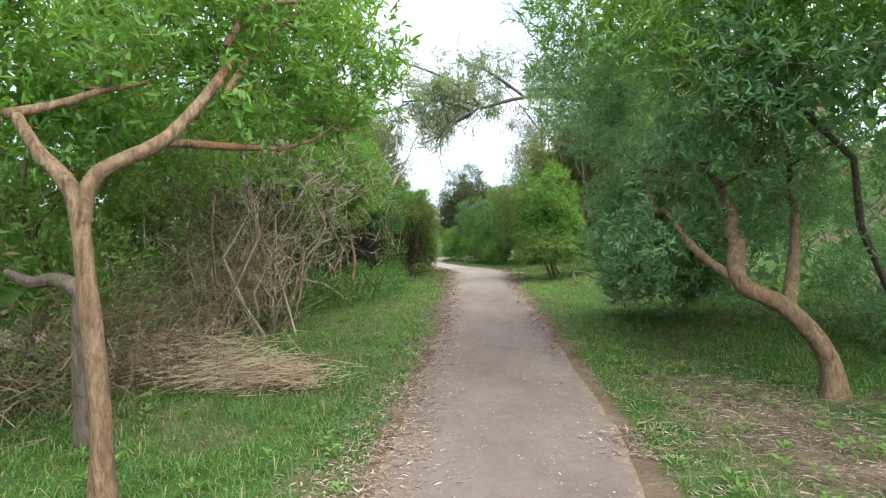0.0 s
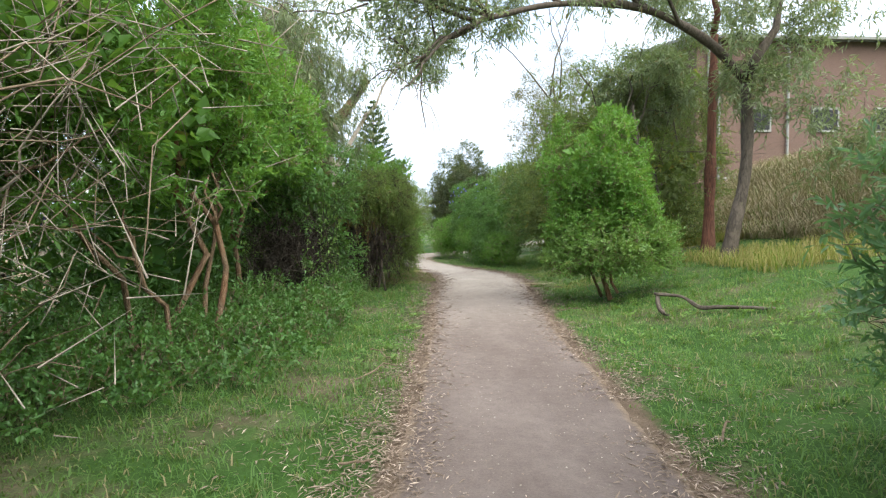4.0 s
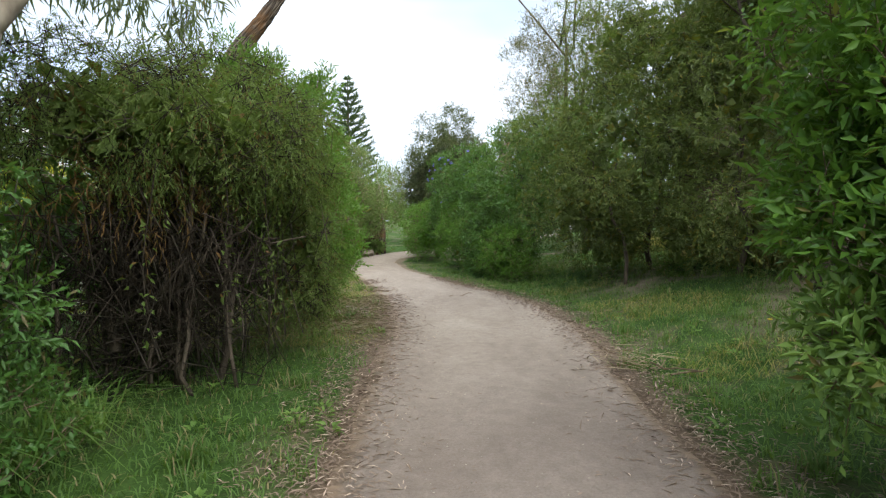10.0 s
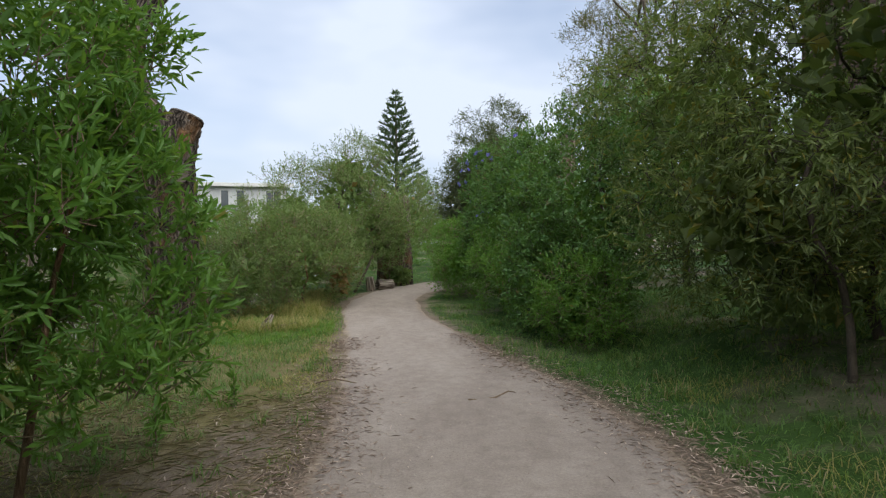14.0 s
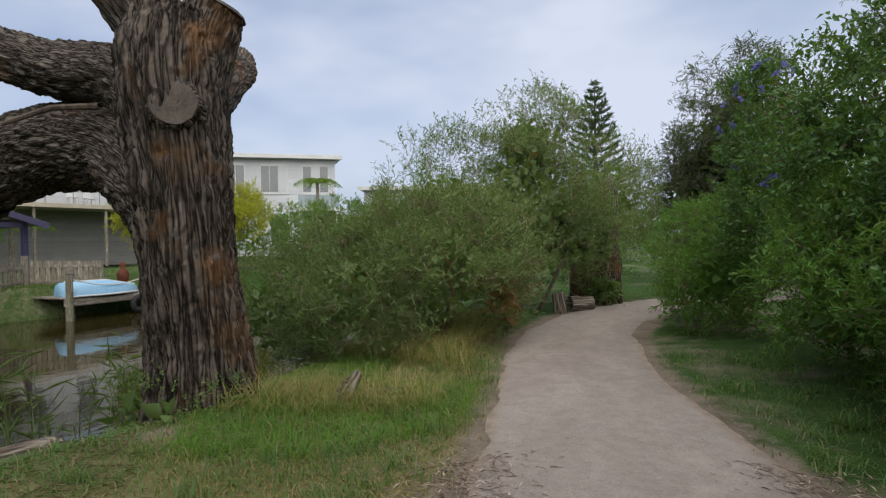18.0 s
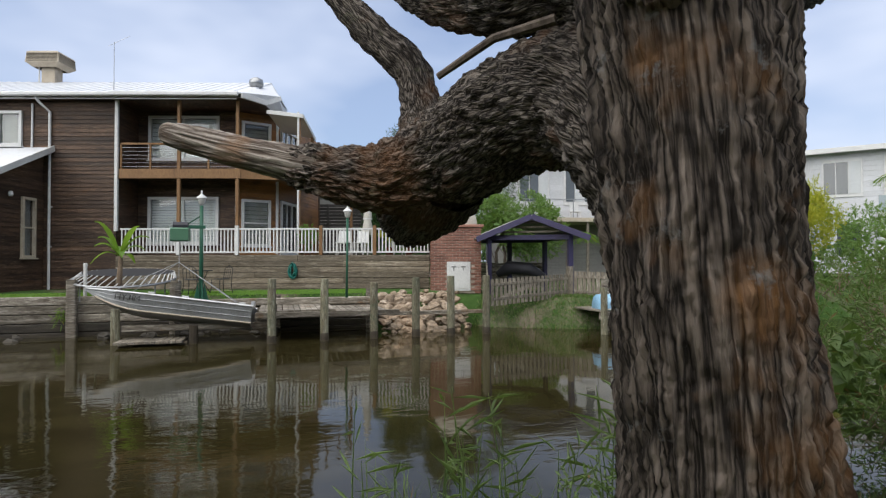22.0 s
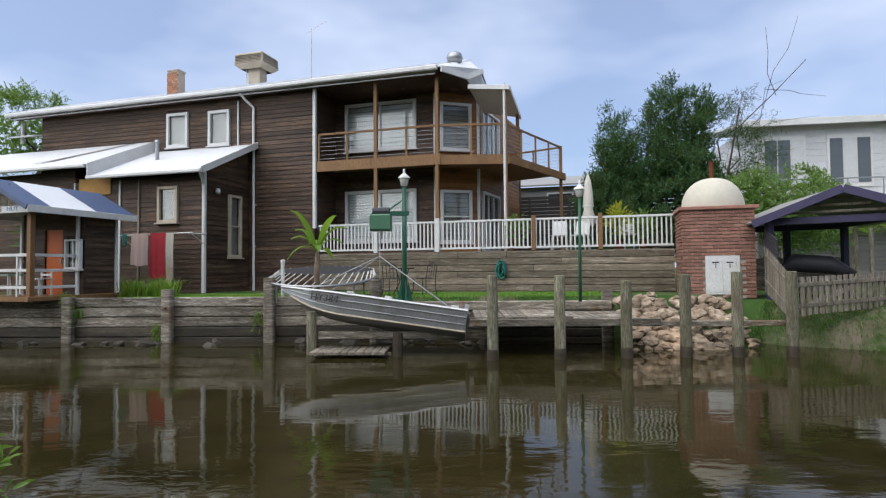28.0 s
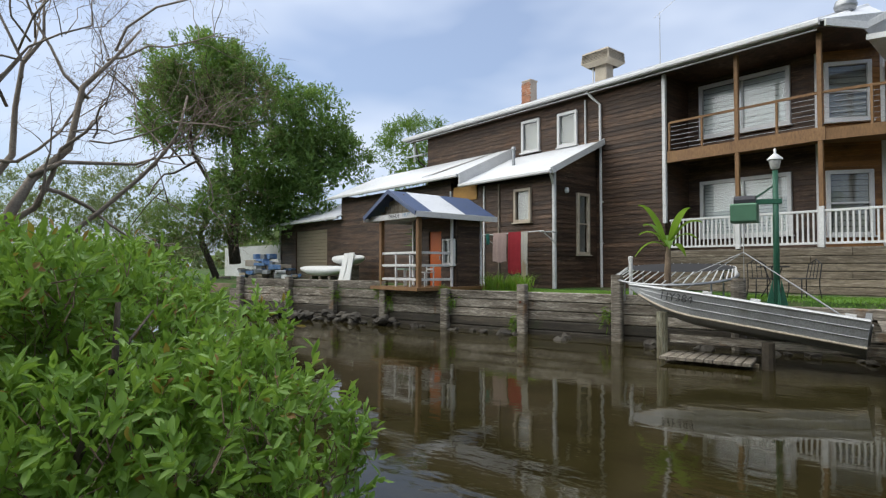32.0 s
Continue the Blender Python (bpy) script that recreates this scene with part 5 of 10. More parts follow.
bush("far_hedge", "dense dark green trees closing the view", "trees",
     [(6.6, 36.0, 2.4, 2.4, 2.6, 2.6), (4.6, 39.0, 1.9, 2.0, 2.4, 2.2), (9.0, 38.5, 3.4, 2.6, 2.6, 2.6), (3.4, 42.0, 1.3, 1.6, 2.2, 1.8), (-1.5, 50.0, 1.4, 2.2, 2.5, 2.0), (-5.5, 47.0, 1.2, 2.6, 2.5, 1.9)],
     LEAF_MID, 7500, 6, (0.13, 0.05), 0.35, 43, BARK_DARK, [(at_ground(6.6, 36.0), (6.6, 36.0, 3.4), 0.1, 0.04)])
for k, (x, y, r, h) in enumerate([(-14, 60, 3.2, 4.4), (-6, 64, 3.0, 3.6), (4, 62, 3.6, 5.2), (14, 56, 4.0, 6.2), (20, 44, 4.2, 7.0), (16, 16, 3.0, 4.6), (13, 8, 3.2, 5.0), (10, 2, 3.2, 4.6), (-22, 64, 3.0, 3.8)]):
    gz = float(ground_z(x, y))
    bush("leafy_tree", "leafy green tree standing far beyond the path", "tree", [(x, y, gz + h * 0.55, r, r, h * 0.5), (x + r * 0.7, y + 0.5, gz + h * 0.4, r * 0.7, r * 0.7, h * 0.4)],
         (LEAF_MID, LEAF_GUM, LEAF_DARK)[k % 3], 1800, 6, (0.22, 0.08), 0.5, 60 + k, BARK_DARK, [((x, y, gz), (x, y, gz + h * 0.7), 0.16, 0.06)], group="background trees")


def dark_trunks():
    """Bare-stemmed trees on the rising ground."""
    rng = np.random.default_rng(8)
    for label, mat, stems, blobs, leaf in (
        ("dark leaning tree whose long bough reaches over the path", BARK_DARK,
         [(0, (7.6, 19.9, 7.2), 0.17, 0.11, [at_ground(6.6, 19.9, -0.15), (6.75, 19.9, 1.2), (7.05, 20.0, 2.6), (7.05, 20.0, 4.6)]),
          (0, (-0.2, 17.9, 4.2), 0.11, 0.05, [(7.05, 20.0, 4.4), (6.0, 19.8, 5.3), (4.4, 19.3, 5.8), (2.6, 18.8, 5.7), (1.2, 18.4, 5.3)]),
          (0, (3.0, 20.4, 7.4), 0.07, 0.045, [(4.6, 19.4, 5.8), (4.1, 19.5, 6.5)]),
          (0, (0.6, 19.6, 7.4), 0.06, 0.035, [(2.7, 18.8, 5.7), (2.0, 19.0, 6.3), (1.4, 19.3, 6.8)]),
          (0, (-1.2, 18.9, 6.2), 0.045, 0.03, [(1.3, 18.4, 5.35), (0.5, 18.5, 5.6), (-0.3, 18.7, 5.9)]),
          (0, (-0.4, 17.2, 3.7), 0.04, 0.025, [(1.0, 18.3, 5.2), (0.4, 18.0, 4.8), (0.0, 17.7, 4.3)]),
          (0, (3.6, 17.6, 7.4), 0.05, 0.03, [(5.4, 19.6, 5.5), (4.6, 18.8, 6.3)]),
          (0, (-2.6, 17.6, 6.9), 0.05, 0.025, [(1.3, 18.4, 5.35), (0.2, 18.3, 6.2), (-1.2, 18.0, 6.7)]),
          (0, (-2.4, 17.3, 5.0), 0.045, 0.022, [(1.0, 18.3, 5.2), (-0.2, 18.0, 5.5), (-1.2, 17.7, 5.4)]),
          (0, (2.2, 17.9, 8.2), 0.05, 0.025, [(4.4, 19.3, 5.8), (3.6, 18.8, 6.8), (3.0, 18.4, 7.5)])],
         [(7.6, 19.8, 5.4, 1.6, 1.7, 1.7), (8.4, 19.0, 3.6, 1.3, 1.5, 1.3), (4.6, 19.3, 6.7, 1.5, 1.4, 0.7), (1.9, 18.6, 6.2, 1.6, 1.4, 0.8), (0.4, 18.0, 5.0, 1.0, 1.0, 0.9), (-1.4, 17.8, 5.6, 1.2, 1.0, 0.6), (-1.6, 17.8, 6.8, 1.2, 1.0, 0.6)], LEAF_GUM),
        ("red-barked straight tree on a grassy slope", BARK_RED,
         [(0, (7.3, 21.9, 9.0), 0.15, 0.09, [at_ground(7.05, 21.8, -0.15), (7.08, 21.8, 2.0), (7.12, 21.8, 4.2), (7.15, 21.8, 6.0)])],
         [(7.3, 22.0, 7.6, 1.8, 1.8, 1.5)], LEAF_GUM),
        ("thin two-stemmed tree with bare grey twigs", BARK_DARK,
         [(at_ground(5.6, 22.6), (5.3, 22.4, 4.4), 0.07, 0.03), (at_ground(5.8, 22.7), (6.6, 23.0, 4.2), 0.05, 0.02)],
         [(5.6, 22.6, 4.9, 1.3, 1.3, 0.8)], LEAF_GUM)):
        x, y = (6.6, 19.9) if mat is BARK_DARK and len(blobs) > 1 else ((7.05, 21.8) if mat is BARK_RED else (5.6, 22.6))
        bush("tree", label, "tree", blobs, leaf, 8000 if len(blobs) > 1 else 2000, 7, (0.15, 0.03), 0.3, 90 + len(stems), mat, stems, root=(x, y), droop=0.5, gaps=0.0, shell=0.2, low=-1, twig=TWIG_DARK, fork=4, deep=2)


dark_trunks()
# ---- the timber house over the creek ----
HOUSE = pose(-24.36, 22.65, 0, 0, 0, -14.95)


def in_house(x, y, z):
    return HOUSE @ Vector((x, y, z))


house = thing("timber_house", "two-storey dark weatherboard house with a white metal roof", "house", HOUSE)
rng = np.random.default_rng(3)


def boards(parent, p, q, z0, z1, material, out, step=0.15, holes=(), name="board"):
    """Lapped weatherboards on a wall from p to q (plan), facing the way out; holes are (from, to, z0, z1) along the wall."""
    p, q = Vector((p[0], p[1], 0)), Vector((q[0], q[1], 0))
    L = (q - p).length
    d = (q - p) / L
    nrm = Vector((out[0], out[1], 0)).normalized()
    z = z0
    cache = {}
    while z < z1 - 0.02:
        h = min(step, z1 - z)
        runs = [(0.0, L)]
        for a, b, c, e in holes:
            if z + h > c + 0.01 and z < e - 0.01:
                nxt = []
                for s, t in runs:
                    if b <= s or a >= t:
                        nxt.append((s, t))
                    else:
                        if a > s + 0.02:
                            nxt.append((s, a))
                        if b < t - 0.02:
                            nxt.append((b, t))
                runs = nxt
        for s, t in runs:
            key = (round(t - s, 3), round(h, 3))
            if key not in cache:
                w, k = t - s, h
                sh = Shape().add([(0, 0.034, 0), (w, 0.034, 0), (w, 0.012, k + 0.02), (0, 0.012, k + 0.02), (0, 0, 0), (w, 0, 0), (w, 0, k + 0.02), (0, 0, k + 0.02), (0, 0.034, 0.012), (w, 0.034, 0.012)],
                                 [(0, 8, 9, 1), (8, 3, 2, 9), (0, 1, 5, 4), (1, 9, 2, 6, 5), (0, 4, 7, 3, 8), (3, 7, 6, 2), (4, 5, 6, 7)])
                cache[key] = sh.mesh(name)
                cache[key].materials.append(material)
            m = Matrix.Translation(p + d * s + Vector((0, 0, z + 0.003 * (rng.random() - 0.5))))
            rot = Matrix((tuple(d), tuple(nrm), (0, 0, 1))).transposed().to_4x4()
            part(name, cache[key], None, parent, at=m @ rot)
        z += h


def wall_core(parent, p, q, z0, z1, out, t=0.12, holes=(), material=None):
    """The wall behind the boards: piers, sills and heads round the holes."""
    p, q = Vector((p[0], p[1], 0)), Vector((q[0], q[1], 0))
    L = (q - p).length
    d = (q - p) / L
    n = Vector((out[0], out[1], 0)).normalized()
    cuts = sorted({0.0, L, *[a for a, b, c, e in holes], *[b for a, b, c, e in holes]})
    sh = Shape()

    def blk(s, e, a, b):
        if e - s < 0.01 or b - a < 0.01:
            return
        c = [p + d * s, p + d * e, p + d * e - n * t, p + d * s - n * t]
        sh.slab([(v.x, v.y) for v in c][::-1], a, b)

    for s, e in zip(cuts[:-1], cuts[1:]):
        mid = (s + e) / 2
        hs = sorted((c, f) for a, b, c, f in holes if a < mid < b)
        z = z0
        for c, f in hs:
            blk(s, e, z, c)
            z = f
        blk(s, e, z, z1)
    return part("wall", sh, material or BOARD, parent)


def window(parent, p, d, out, w, h, z, frame_w=0.09, material=WHITE_PAINT, inside=BLIND, bars=1, sash=False, slats=0):
    """A framed window: p is the lower left corner in plan, d the way along the wall."""
    d, n = Vector((d[0], d[1], 0)).normalized(), Vector((out[0], out[1], 0)).normalized()
    o = Vector((p[0], p[1], z))
    rot = Matrix((tuple(d), tuple(n), (0, 0, 1))).transposed().to_4x4()
    base = Matrix.Translation(o) @ rot
    k = frame_w
    f = Shape()
    f.box((k / 2, 0.03, h / 2), (k, 0.1, h)).box((w - k / 2, 0.03, h / 2), (k, 0.1, h)).box((w / 2, 0.033, h - k / 2), (w - 2 * k, 0.1, k)).box((w / 2, 0.033, k / 2), (w - 2 * k, 0.1, k))
    win = part("window", f, material, parent, at=base)
    iw = w - 2 * k
    for i in range(1, bars):
        part("mullion", Shape().box((k + iw * i / bars, 0.02, h / 2), (0.05, 0.06, h - 2 * k)), material, win)
    if sash:
        part("sash_rail", Shape().box((w / 2, 0.02, h * 0.5), (iw, 0.06, 0.05)), material, win)
    for i in range(bars):
        a, b = k + iw * i / bars, k + iw * (i + 1) / bars
        g = part("pane", Shape().box(((a + b) / 2, -0.005, h / 2), (b - a - 0.02, 0.008, h - 2 * k), cut=0.001), GLASS, win)
        g.visible_shadow = False
    if slats:
        for i in range(slats):
            zz = k + (h - 2 * k) * (i + 0.5) / slats
            part("blind_slat", Shape().box((w / 2, -0.06, zz), (iw, 0.012, (h - 2 * k) / slats * 0.9), cut=0.002), inside, win)
    part("backing", Shape().box((w / 2, -0.1, h / 2), (iw + 0.05, 0.02, h - 2 * k + 0.05)), UNLIT_BLACK if slats else inside, win)
    part("window_sill", Shape().box((w / 2, 0.06, -0.02), (w + 0.08, 0.14, 0.04)), material, win)
    return win


# main block
X0 = -11.9
holes = [(5.97, 6.88, 5.1, 6.34), (7.74, 8.62, 5.04, 6.29)]
wall_core(house, (0, X0), (0, 0), 0, 6.84, (1, 0), holes=holes)
boards(house, (0, X0), (0, 0), 3.6, 6.84, BOARD, (1, 0), holes=holes)
boards(house, (0, -2.6), (0, 0), 0.0, 3.6, BOARD, (1, 0))
window(house, (0.034, X0 + 5.97), (0, 1), (1, 0), 0.91, 1.24, 5.1, 0.1, inside=CURTAIN)
window(house, (0.034, X0 + 7.74), (0, 1), (1, 0), 0.88, 1.25, 5.04, 0.1, inside=CURTAIN)
wall_core(house, (-8, X0), (0, X0), 0, 6.84, (0, -1))
boards(house, (-8, X0), (0, X0), 3.6, 6.84, BOARD, (0, -1))
# recessed verandah wall
VX = -1.5
vh = [(0.4, 3.06, 4.8, 6.5), (0.4, 3.06, 1.62, 3.42)]
wall_core(house, (VX, 0), (VX, 3.75), 1.2, 6.7, (1, 0), holes=vh)
boards(house, (VX, 0), (VX, 3.75), 1.2, 6.7, BOARD, (1, 0), holes=vh)
window(house, (VX + 0.034, 0.4), (0, 1), (1, 0), 2.66, 1.7, 4.8, 0.11, inside=BLIND, bars=2, slats=9)
window(house, (VX + 0.034, 0.4), (0, 1), (1, 0), 2.66, 1.8, 1.62, 0.11, inside=BLIND, bars=2, slats=16)
wall_core(house, (0, 0), (VX, 0), 0, 6.7, (0, 1))
# bay and end walls
BAY = ((VX, 3.75), (-2.35, 5.0))
bn = (1.25, 0.85)
bh = [(0.12, 1.25, 4.7, 6.35), (0.12, 1.25, 1.55, 3.35)]
wall_core(house, *BAY, 1.2, 6.7, bn, holes=bh, material=BOARD_WARM)
boards(house, *BAY, 1.2, 6.7, BOARD_WARM, bn, holes=bh)
bd = (BAY[1][0] - BAY[0][0], BAY[1][1] - BAY[0][1])
boff = Vector((bn[0], bn[1])).normalized() * 0.034
bst = Vector(BAY[0]) + Vector(bd).normalized() * 0.12 + boff
window(house, bst, bd, bn, 1.13, 1.65, 4.7, 0.1, inside=CURTAIN, sash=True, slats=9)
window(house, bst, bd, bn, 1.13, 1.8, 1.55, 0.1, inside=CURTAIN, sash=True, slats=10)
END = ((-2.35, 5.0), (-7.5, 5.6))
en = (0.11, 1)
eh = [(0.25, 2.2, 4.25, 6.35), (0.25, 2.2, 1.25, 3.4)]
wall_core(house, *END, 1.2, 6.7, en, holes=eh)
boards(house, *END, 1.2, 6.7, BOARD_WARM, en, holes=eh)
ed = (-5.15, 0.6)
est = Vector(END[0]) + Vector(ed).normalized() * 0.25 + Vector(en).normalized() * 0.034
window(house, est, ed, en, 1.95, 2.1, 4.25, 0.1, inside=UNLIT_BLACK, bars=3)
window(house, est, ed, en, 1.95, 2.15, 1.25, 0.1, inside=UNLIT_BLACK, bars=3)
for x, y in ((VX + 0.03, 3.72), (-2.33, 5.02)):
    part("corner_trim", Shape().box((x, y, 3.95), (0.09, 0.09, 5.4)), WHITE_PAINT, house)
# the closing walls behind
wall_core(house, (-8, 5.6), (-8, X0), 0, 6.84, (-1, 0))

# roof
SL, RX = 0.4, -3.3


def roof_z(x):
    return 6.86 + SL * (0.45 - x) if x > RX else 6.86 + SL * (0.45 - RX) - SL * (RX - x)


for (a, b, nm) in (((0.45, RX), (-13.15, 4.5), "roof_sheet"), ((RX, -8.6), (-13.15, 4.5), "roof_sheet")):
    part(nm, Shape().sheet([(a[0], b[0], roof_z(a[0])), (a[0], b[1], roof_z(a[0])), (a[1], b[1], roof_z(a[1]) - 0.001), (a[1], b[0], roof_z(a[1]) - 0.001)], 0.05), ROOF_WHITE, house)
part("roof_sheet", Shape().sheet([(0.45, 4.5, 6.86), (-0.6, 5.1, 6.87), (-1.05, 5.45, 7.14), (-1.05, 4.5, roof_z(-1.05))], 0.05), ROOF_WHITE, house)
part("roof_sheet", Shape().sheet([(-1.05, 4.5, roof_z(-1.05)), (-1.05, 5.45, 7.14), (-3.2, 5.2, 7.2), (RX, 4.5, roof_z(RX))], 0.05), ROOF_WHITE, house)
part("gable_fill", Shape().sheet([(-0.66, 5.02, 6.72), (-1.07, 5.36, 7.1), (-3.1, 5.16, 7.15), (-3.1, 5.16, 6.6)], 0.05), WHITE_BOARD, house)
for i in range(46):
    yy = -13.0 + i * 0.38
    part("roof_rib", Shape().bar((0.44, yy, roof_z(0.44) + 0.005), (RX, yy, roof_z(RX) + 0.005), 0.045, 0.03), ROOF_WHITE, house)
part("gutter", Shape().box((0.5, -6.6, 6.78), (0.13, 13.2, 0.13), cut=0.03), WHITE_PAINT, house)
part("gutter", Shape().box((0.5, 2.2, 6.80), (0.13, 4.4, 0.15), cut=0.03), WHITE_PAINT, house)
part("fascia", Shape().box((0.36, -4.4, 6.74), (0.04, 17.4, 0.2)), WHITE_PAINT, house)
part("bargeboard", Shape().bar((0.45, -13.15, 6.8), (RX, -13.15, roof_z(RX) - 0.06), 0.05, 0.2), WHITE_PAINT, house)
part("bargeboard", Shape().bar((0.45, 4.52, 6.76), (-0.6, 5.13, 6.76), 0.06, 0.18), WHITE_PAINT, house)
part("bargeboard", Shape().bar((-0.6, 5.13, 6.78), (-1.05, 5.49, 7.08), 0.05, 0.16), WHITE_PAINT, house)
part("soffit", Shape().slab([(0.4, -13.1), (0.4, 4.4), (-0.6, 5.05), (-2.4, 5.0), (-1.5, 3.8), (-1.5, 0.02), (0.06, 0.02), (0.06, -13.1)], 6.68, 6.7), BOARD, house)
for y0, y1 in ((-13.0, -11.95),):
    part("roof_bracket", Shape().box((0.05, -12.9, 6.2), (0.09, 0.09, 0.9)), WHITE_PAINT, house)
    part("hood", Shape().sheet([(0.3, -13.3, 6.0), (0.3, -12.0, 6.0), (-1.2, -12.0, 6.4), (-1.2, -13.3, 6.4)], 0.05), ROOF_WHITE, house)
part("downpipe", Shape().tube([(0.42, -2.62, 6.7), (0.3, -2.5, 6.5), (0.1, -2.3, 6.25), (0.09, -2.28, 0.0)], [0.045] * 4, 8), WHITE_PAINT, house)
part("downpipe", Shape().tube([(0.07, -2.93, 6.55), (0.07, -2.93, 5.0)], [0.035] * 2, 8), WHITE_PAINT, house)
for z in (4.9, 2.9, 1.5):
    part("pipe_bracket", Shape().box((0.07, -2.28, z), (0.06, 0.14, 0.04)), WHITE_PAINT, house)
part("corner_post", Shape().box((0.06, 0.02, 4.4), (0.11, 0.11, 4.7)), WHITE_PAINT, house)
ch = part("chimney", Shape().box((-1.6, -7.0, 8.0), (0.42, 0.46, 1.05), cut=0.01), MORTAR, house, "short red-brick chimney")
for i in range(11):
    for j in range(2):
        for sx, sy in ((1, 0), (0, -1)):
            a = (j - 0.5) * 0.235 + (0.02 if i % 2 else -0.02)
            c = (-1.6 + 0.21, -7.0 + a, 7.53 + i * 0.09) if sx else (-1.6 + a, -7.0 - 0.23, 7.53 + i * 0.09)
            part("brick", Shape().box(c, (0.04, 0.215, 0.075) if sx else (0.2, 0.04, 0.075), cut=0.006), BRICK_ORANGE, ch)
part("chimney_cap", Shape().box((-1.6, -7.0, 8.55), (0.46, 0.5, 0.06), cut=0.01), MORTAR, ch)
cool = part("evaporative_cooler", Shape().box((-3.2, -4.4, 8.55), (0.5, 0.55, 0.7), cut=0.02), CREAM_PAINT, house, "cream evaporative cooler box on the roof")
part("cooler_body", Shape().add([(-3.2 + a * s, -4.45 + b * t, z) for z, s, t in ((8.82, 0.4, 0.46), (8.98, 0.58, 0.66), (9.4, 0.54, 0.62), (9.46, 0.44, 0.52)) for a, b in ((1, 1), (-1, 1), (-1, -1), (1, -1))],
                                [(4 * k + i, 4 * k + (i + 1) % 4, 4 * k + 4 + (i + 1) % 4, 4 * k + 4 + i) for k in range(3) for i in range(4)] + [(12, 13, 14, 15)]), CREAM_PAINT, cool)
for i in range(6):
    part("louvre", Shape().box((-2.63, -4.45, 9.02 + i * 0.06), (0.04, 1.2, 0.025)), TIMBER_GREY, cool)
    part("louvre", Shape().box((-3.2, -3.8, 9.02 + i * 0.06), (1.05, 0.04, 0.025)), TIMBER_GREY, cool)
part("duct_pipe", Shape().tube([(-2.95, -4.75, 8.1), (-2.95, -4.75, 8.85)], [0.03, 0.03], 8), WHITE_PAINT, cool)
part("roof_vent", Shape().lathe((-1.6, 4.4, 7.42), [(0.16, 0), (0.16, 0.25), (0.24, 0.27), (0.28, 0.38), (0.24, 0.52), (0.1, 0.6), (0.0, 0.61)]), STEEL, house, "whirling metal roof ventilator", smooth=True)
part("antenna", Shape().tube([(-0.3, -0.3, 7.1), (-0.3, -0.3, 8.9)], [0.015, 0.01], 6).tube([(-0.3, -0.5, 8.75), (-0.3, 0.25, 9.1)], [0.008, 0.008], 5), STEEL, house)

# verandah posts, upper floor and balcony
part("upper_floor", Shape().slab([(0.0, 0.05), (0.0, 4.3), (-0.55, 6.35), (-4.7, 7.7), (-5.6, 5.4), (-2.3, 4.95), (-1.5, 3.7), (-1.5, 0.05)][::-1], 4.12, 4.2), TIMBER_BROWN, house)
part("beam", Shape().bar((0.02, 0.1, 4.08), (0.02, 4.36, 4.08), 0.09, 0.34), TIMBER_BROWN, house, "honey-brown timber verandah beam")
part("beam", Shape().bar((0.0, 4.3, 4.06), (-0.57, 6.4, 4.06), 0.08, 0.3), TIMBER_BROWN, house)
part("beam", Shape().bar((-0.57, 6.4, 4.06), (-4.75, 7.75, 4.06), 0.08, 0.26), TIMBER_BROWN, house)
for x, y, z0, z1 in ((0.0, 2.18, 1.2, 6.7), (0.0, 4.24, 1.2, 6.75), (-0.5, 6.3, 1.2, 6.25), (-2.4, 6.38, 4.2, 5.95), (-4.6, 7.62, 1.2, 5.2)):
    part("post", Shape().box((x, y, (z0 + z1) / 2), (0.11, 0.11, z1 - z0)), TIMBER_BROWN, house)
part("downpipe", Shape().tube([(-0.44, 6.28, 6.4), (-0.44, 6.28, 0.9)], [0.04] * 2, 8), WHITE_PAINT, house)
part("balcony_roof", Shape().sheet([(-0.42, 6.42, 6.3), (-2.6, 6.42, 5.92), (-2.6, 5.15, 6.2), (-0.42, 5.15, 6.46)], 0.06), ROOF_WHITE, house)
part("balcony_fascia", Shape().bar((-0.42, 6.45, 6.25), (-2.62, 6.45, 5.87), 0.05, 0.14), WHITE_PAINT, house)
part("balcony_fascia", Shape().bar((-0.4, 6.45, 6.25), (-0.4, 5.15, 6.4), 0.05, 0.14), WHITE_PAINT, house)
part("rafter", Shape().bar((-0.5, 6.3, 6.3), (-1.4, 5.3, 6.62), 0.06, 0.1), TIMBER_BROWN, house)


def rail_run(parent, a, b, z, h, posts, wires, pm=TIMBER_BROWN, wm=STEEL):
    a, b = Vector((a[0], a[1], z)), Vector((b[0], b[1], z))
    part("handrail", Shape().bar(a + Vector((0, 0, h)), b + Vector((0, 0, h)), 0.045, 0.07), pm, parent)
    for i in range(posts + 1):
        p = a.lerp(b, i / posts)
        part("rail_post", Shape().box((p.x, p.y, z + h / 2), (0.06, 0.06, h)), pm, parent)
    for i in range(wires):
        zz = z + h * (i + 1) / (wires + 1)
        part("wire", Shape().tube([(a.x, a.y, zz), (b.x, b.y, zz)], [0.005] * 2, 5), wm, parent)


rail_run(house, (0.0, 0.15), (0.0, 4.24), 4.2, 0.95, 4, 6)
rail_run(house, (0.0, 4.24), (-0.5, 6.3), 4.2, 0.95, 2, 6)
rail_run(house, (-0.5, 6.3), (-4.6, 7.62), 4.2, 0.95, 4, 7)
rail_run(house, (-4.6, 7.62), (-5.4, 5.5), 4.2, 0.95, 2, 7)

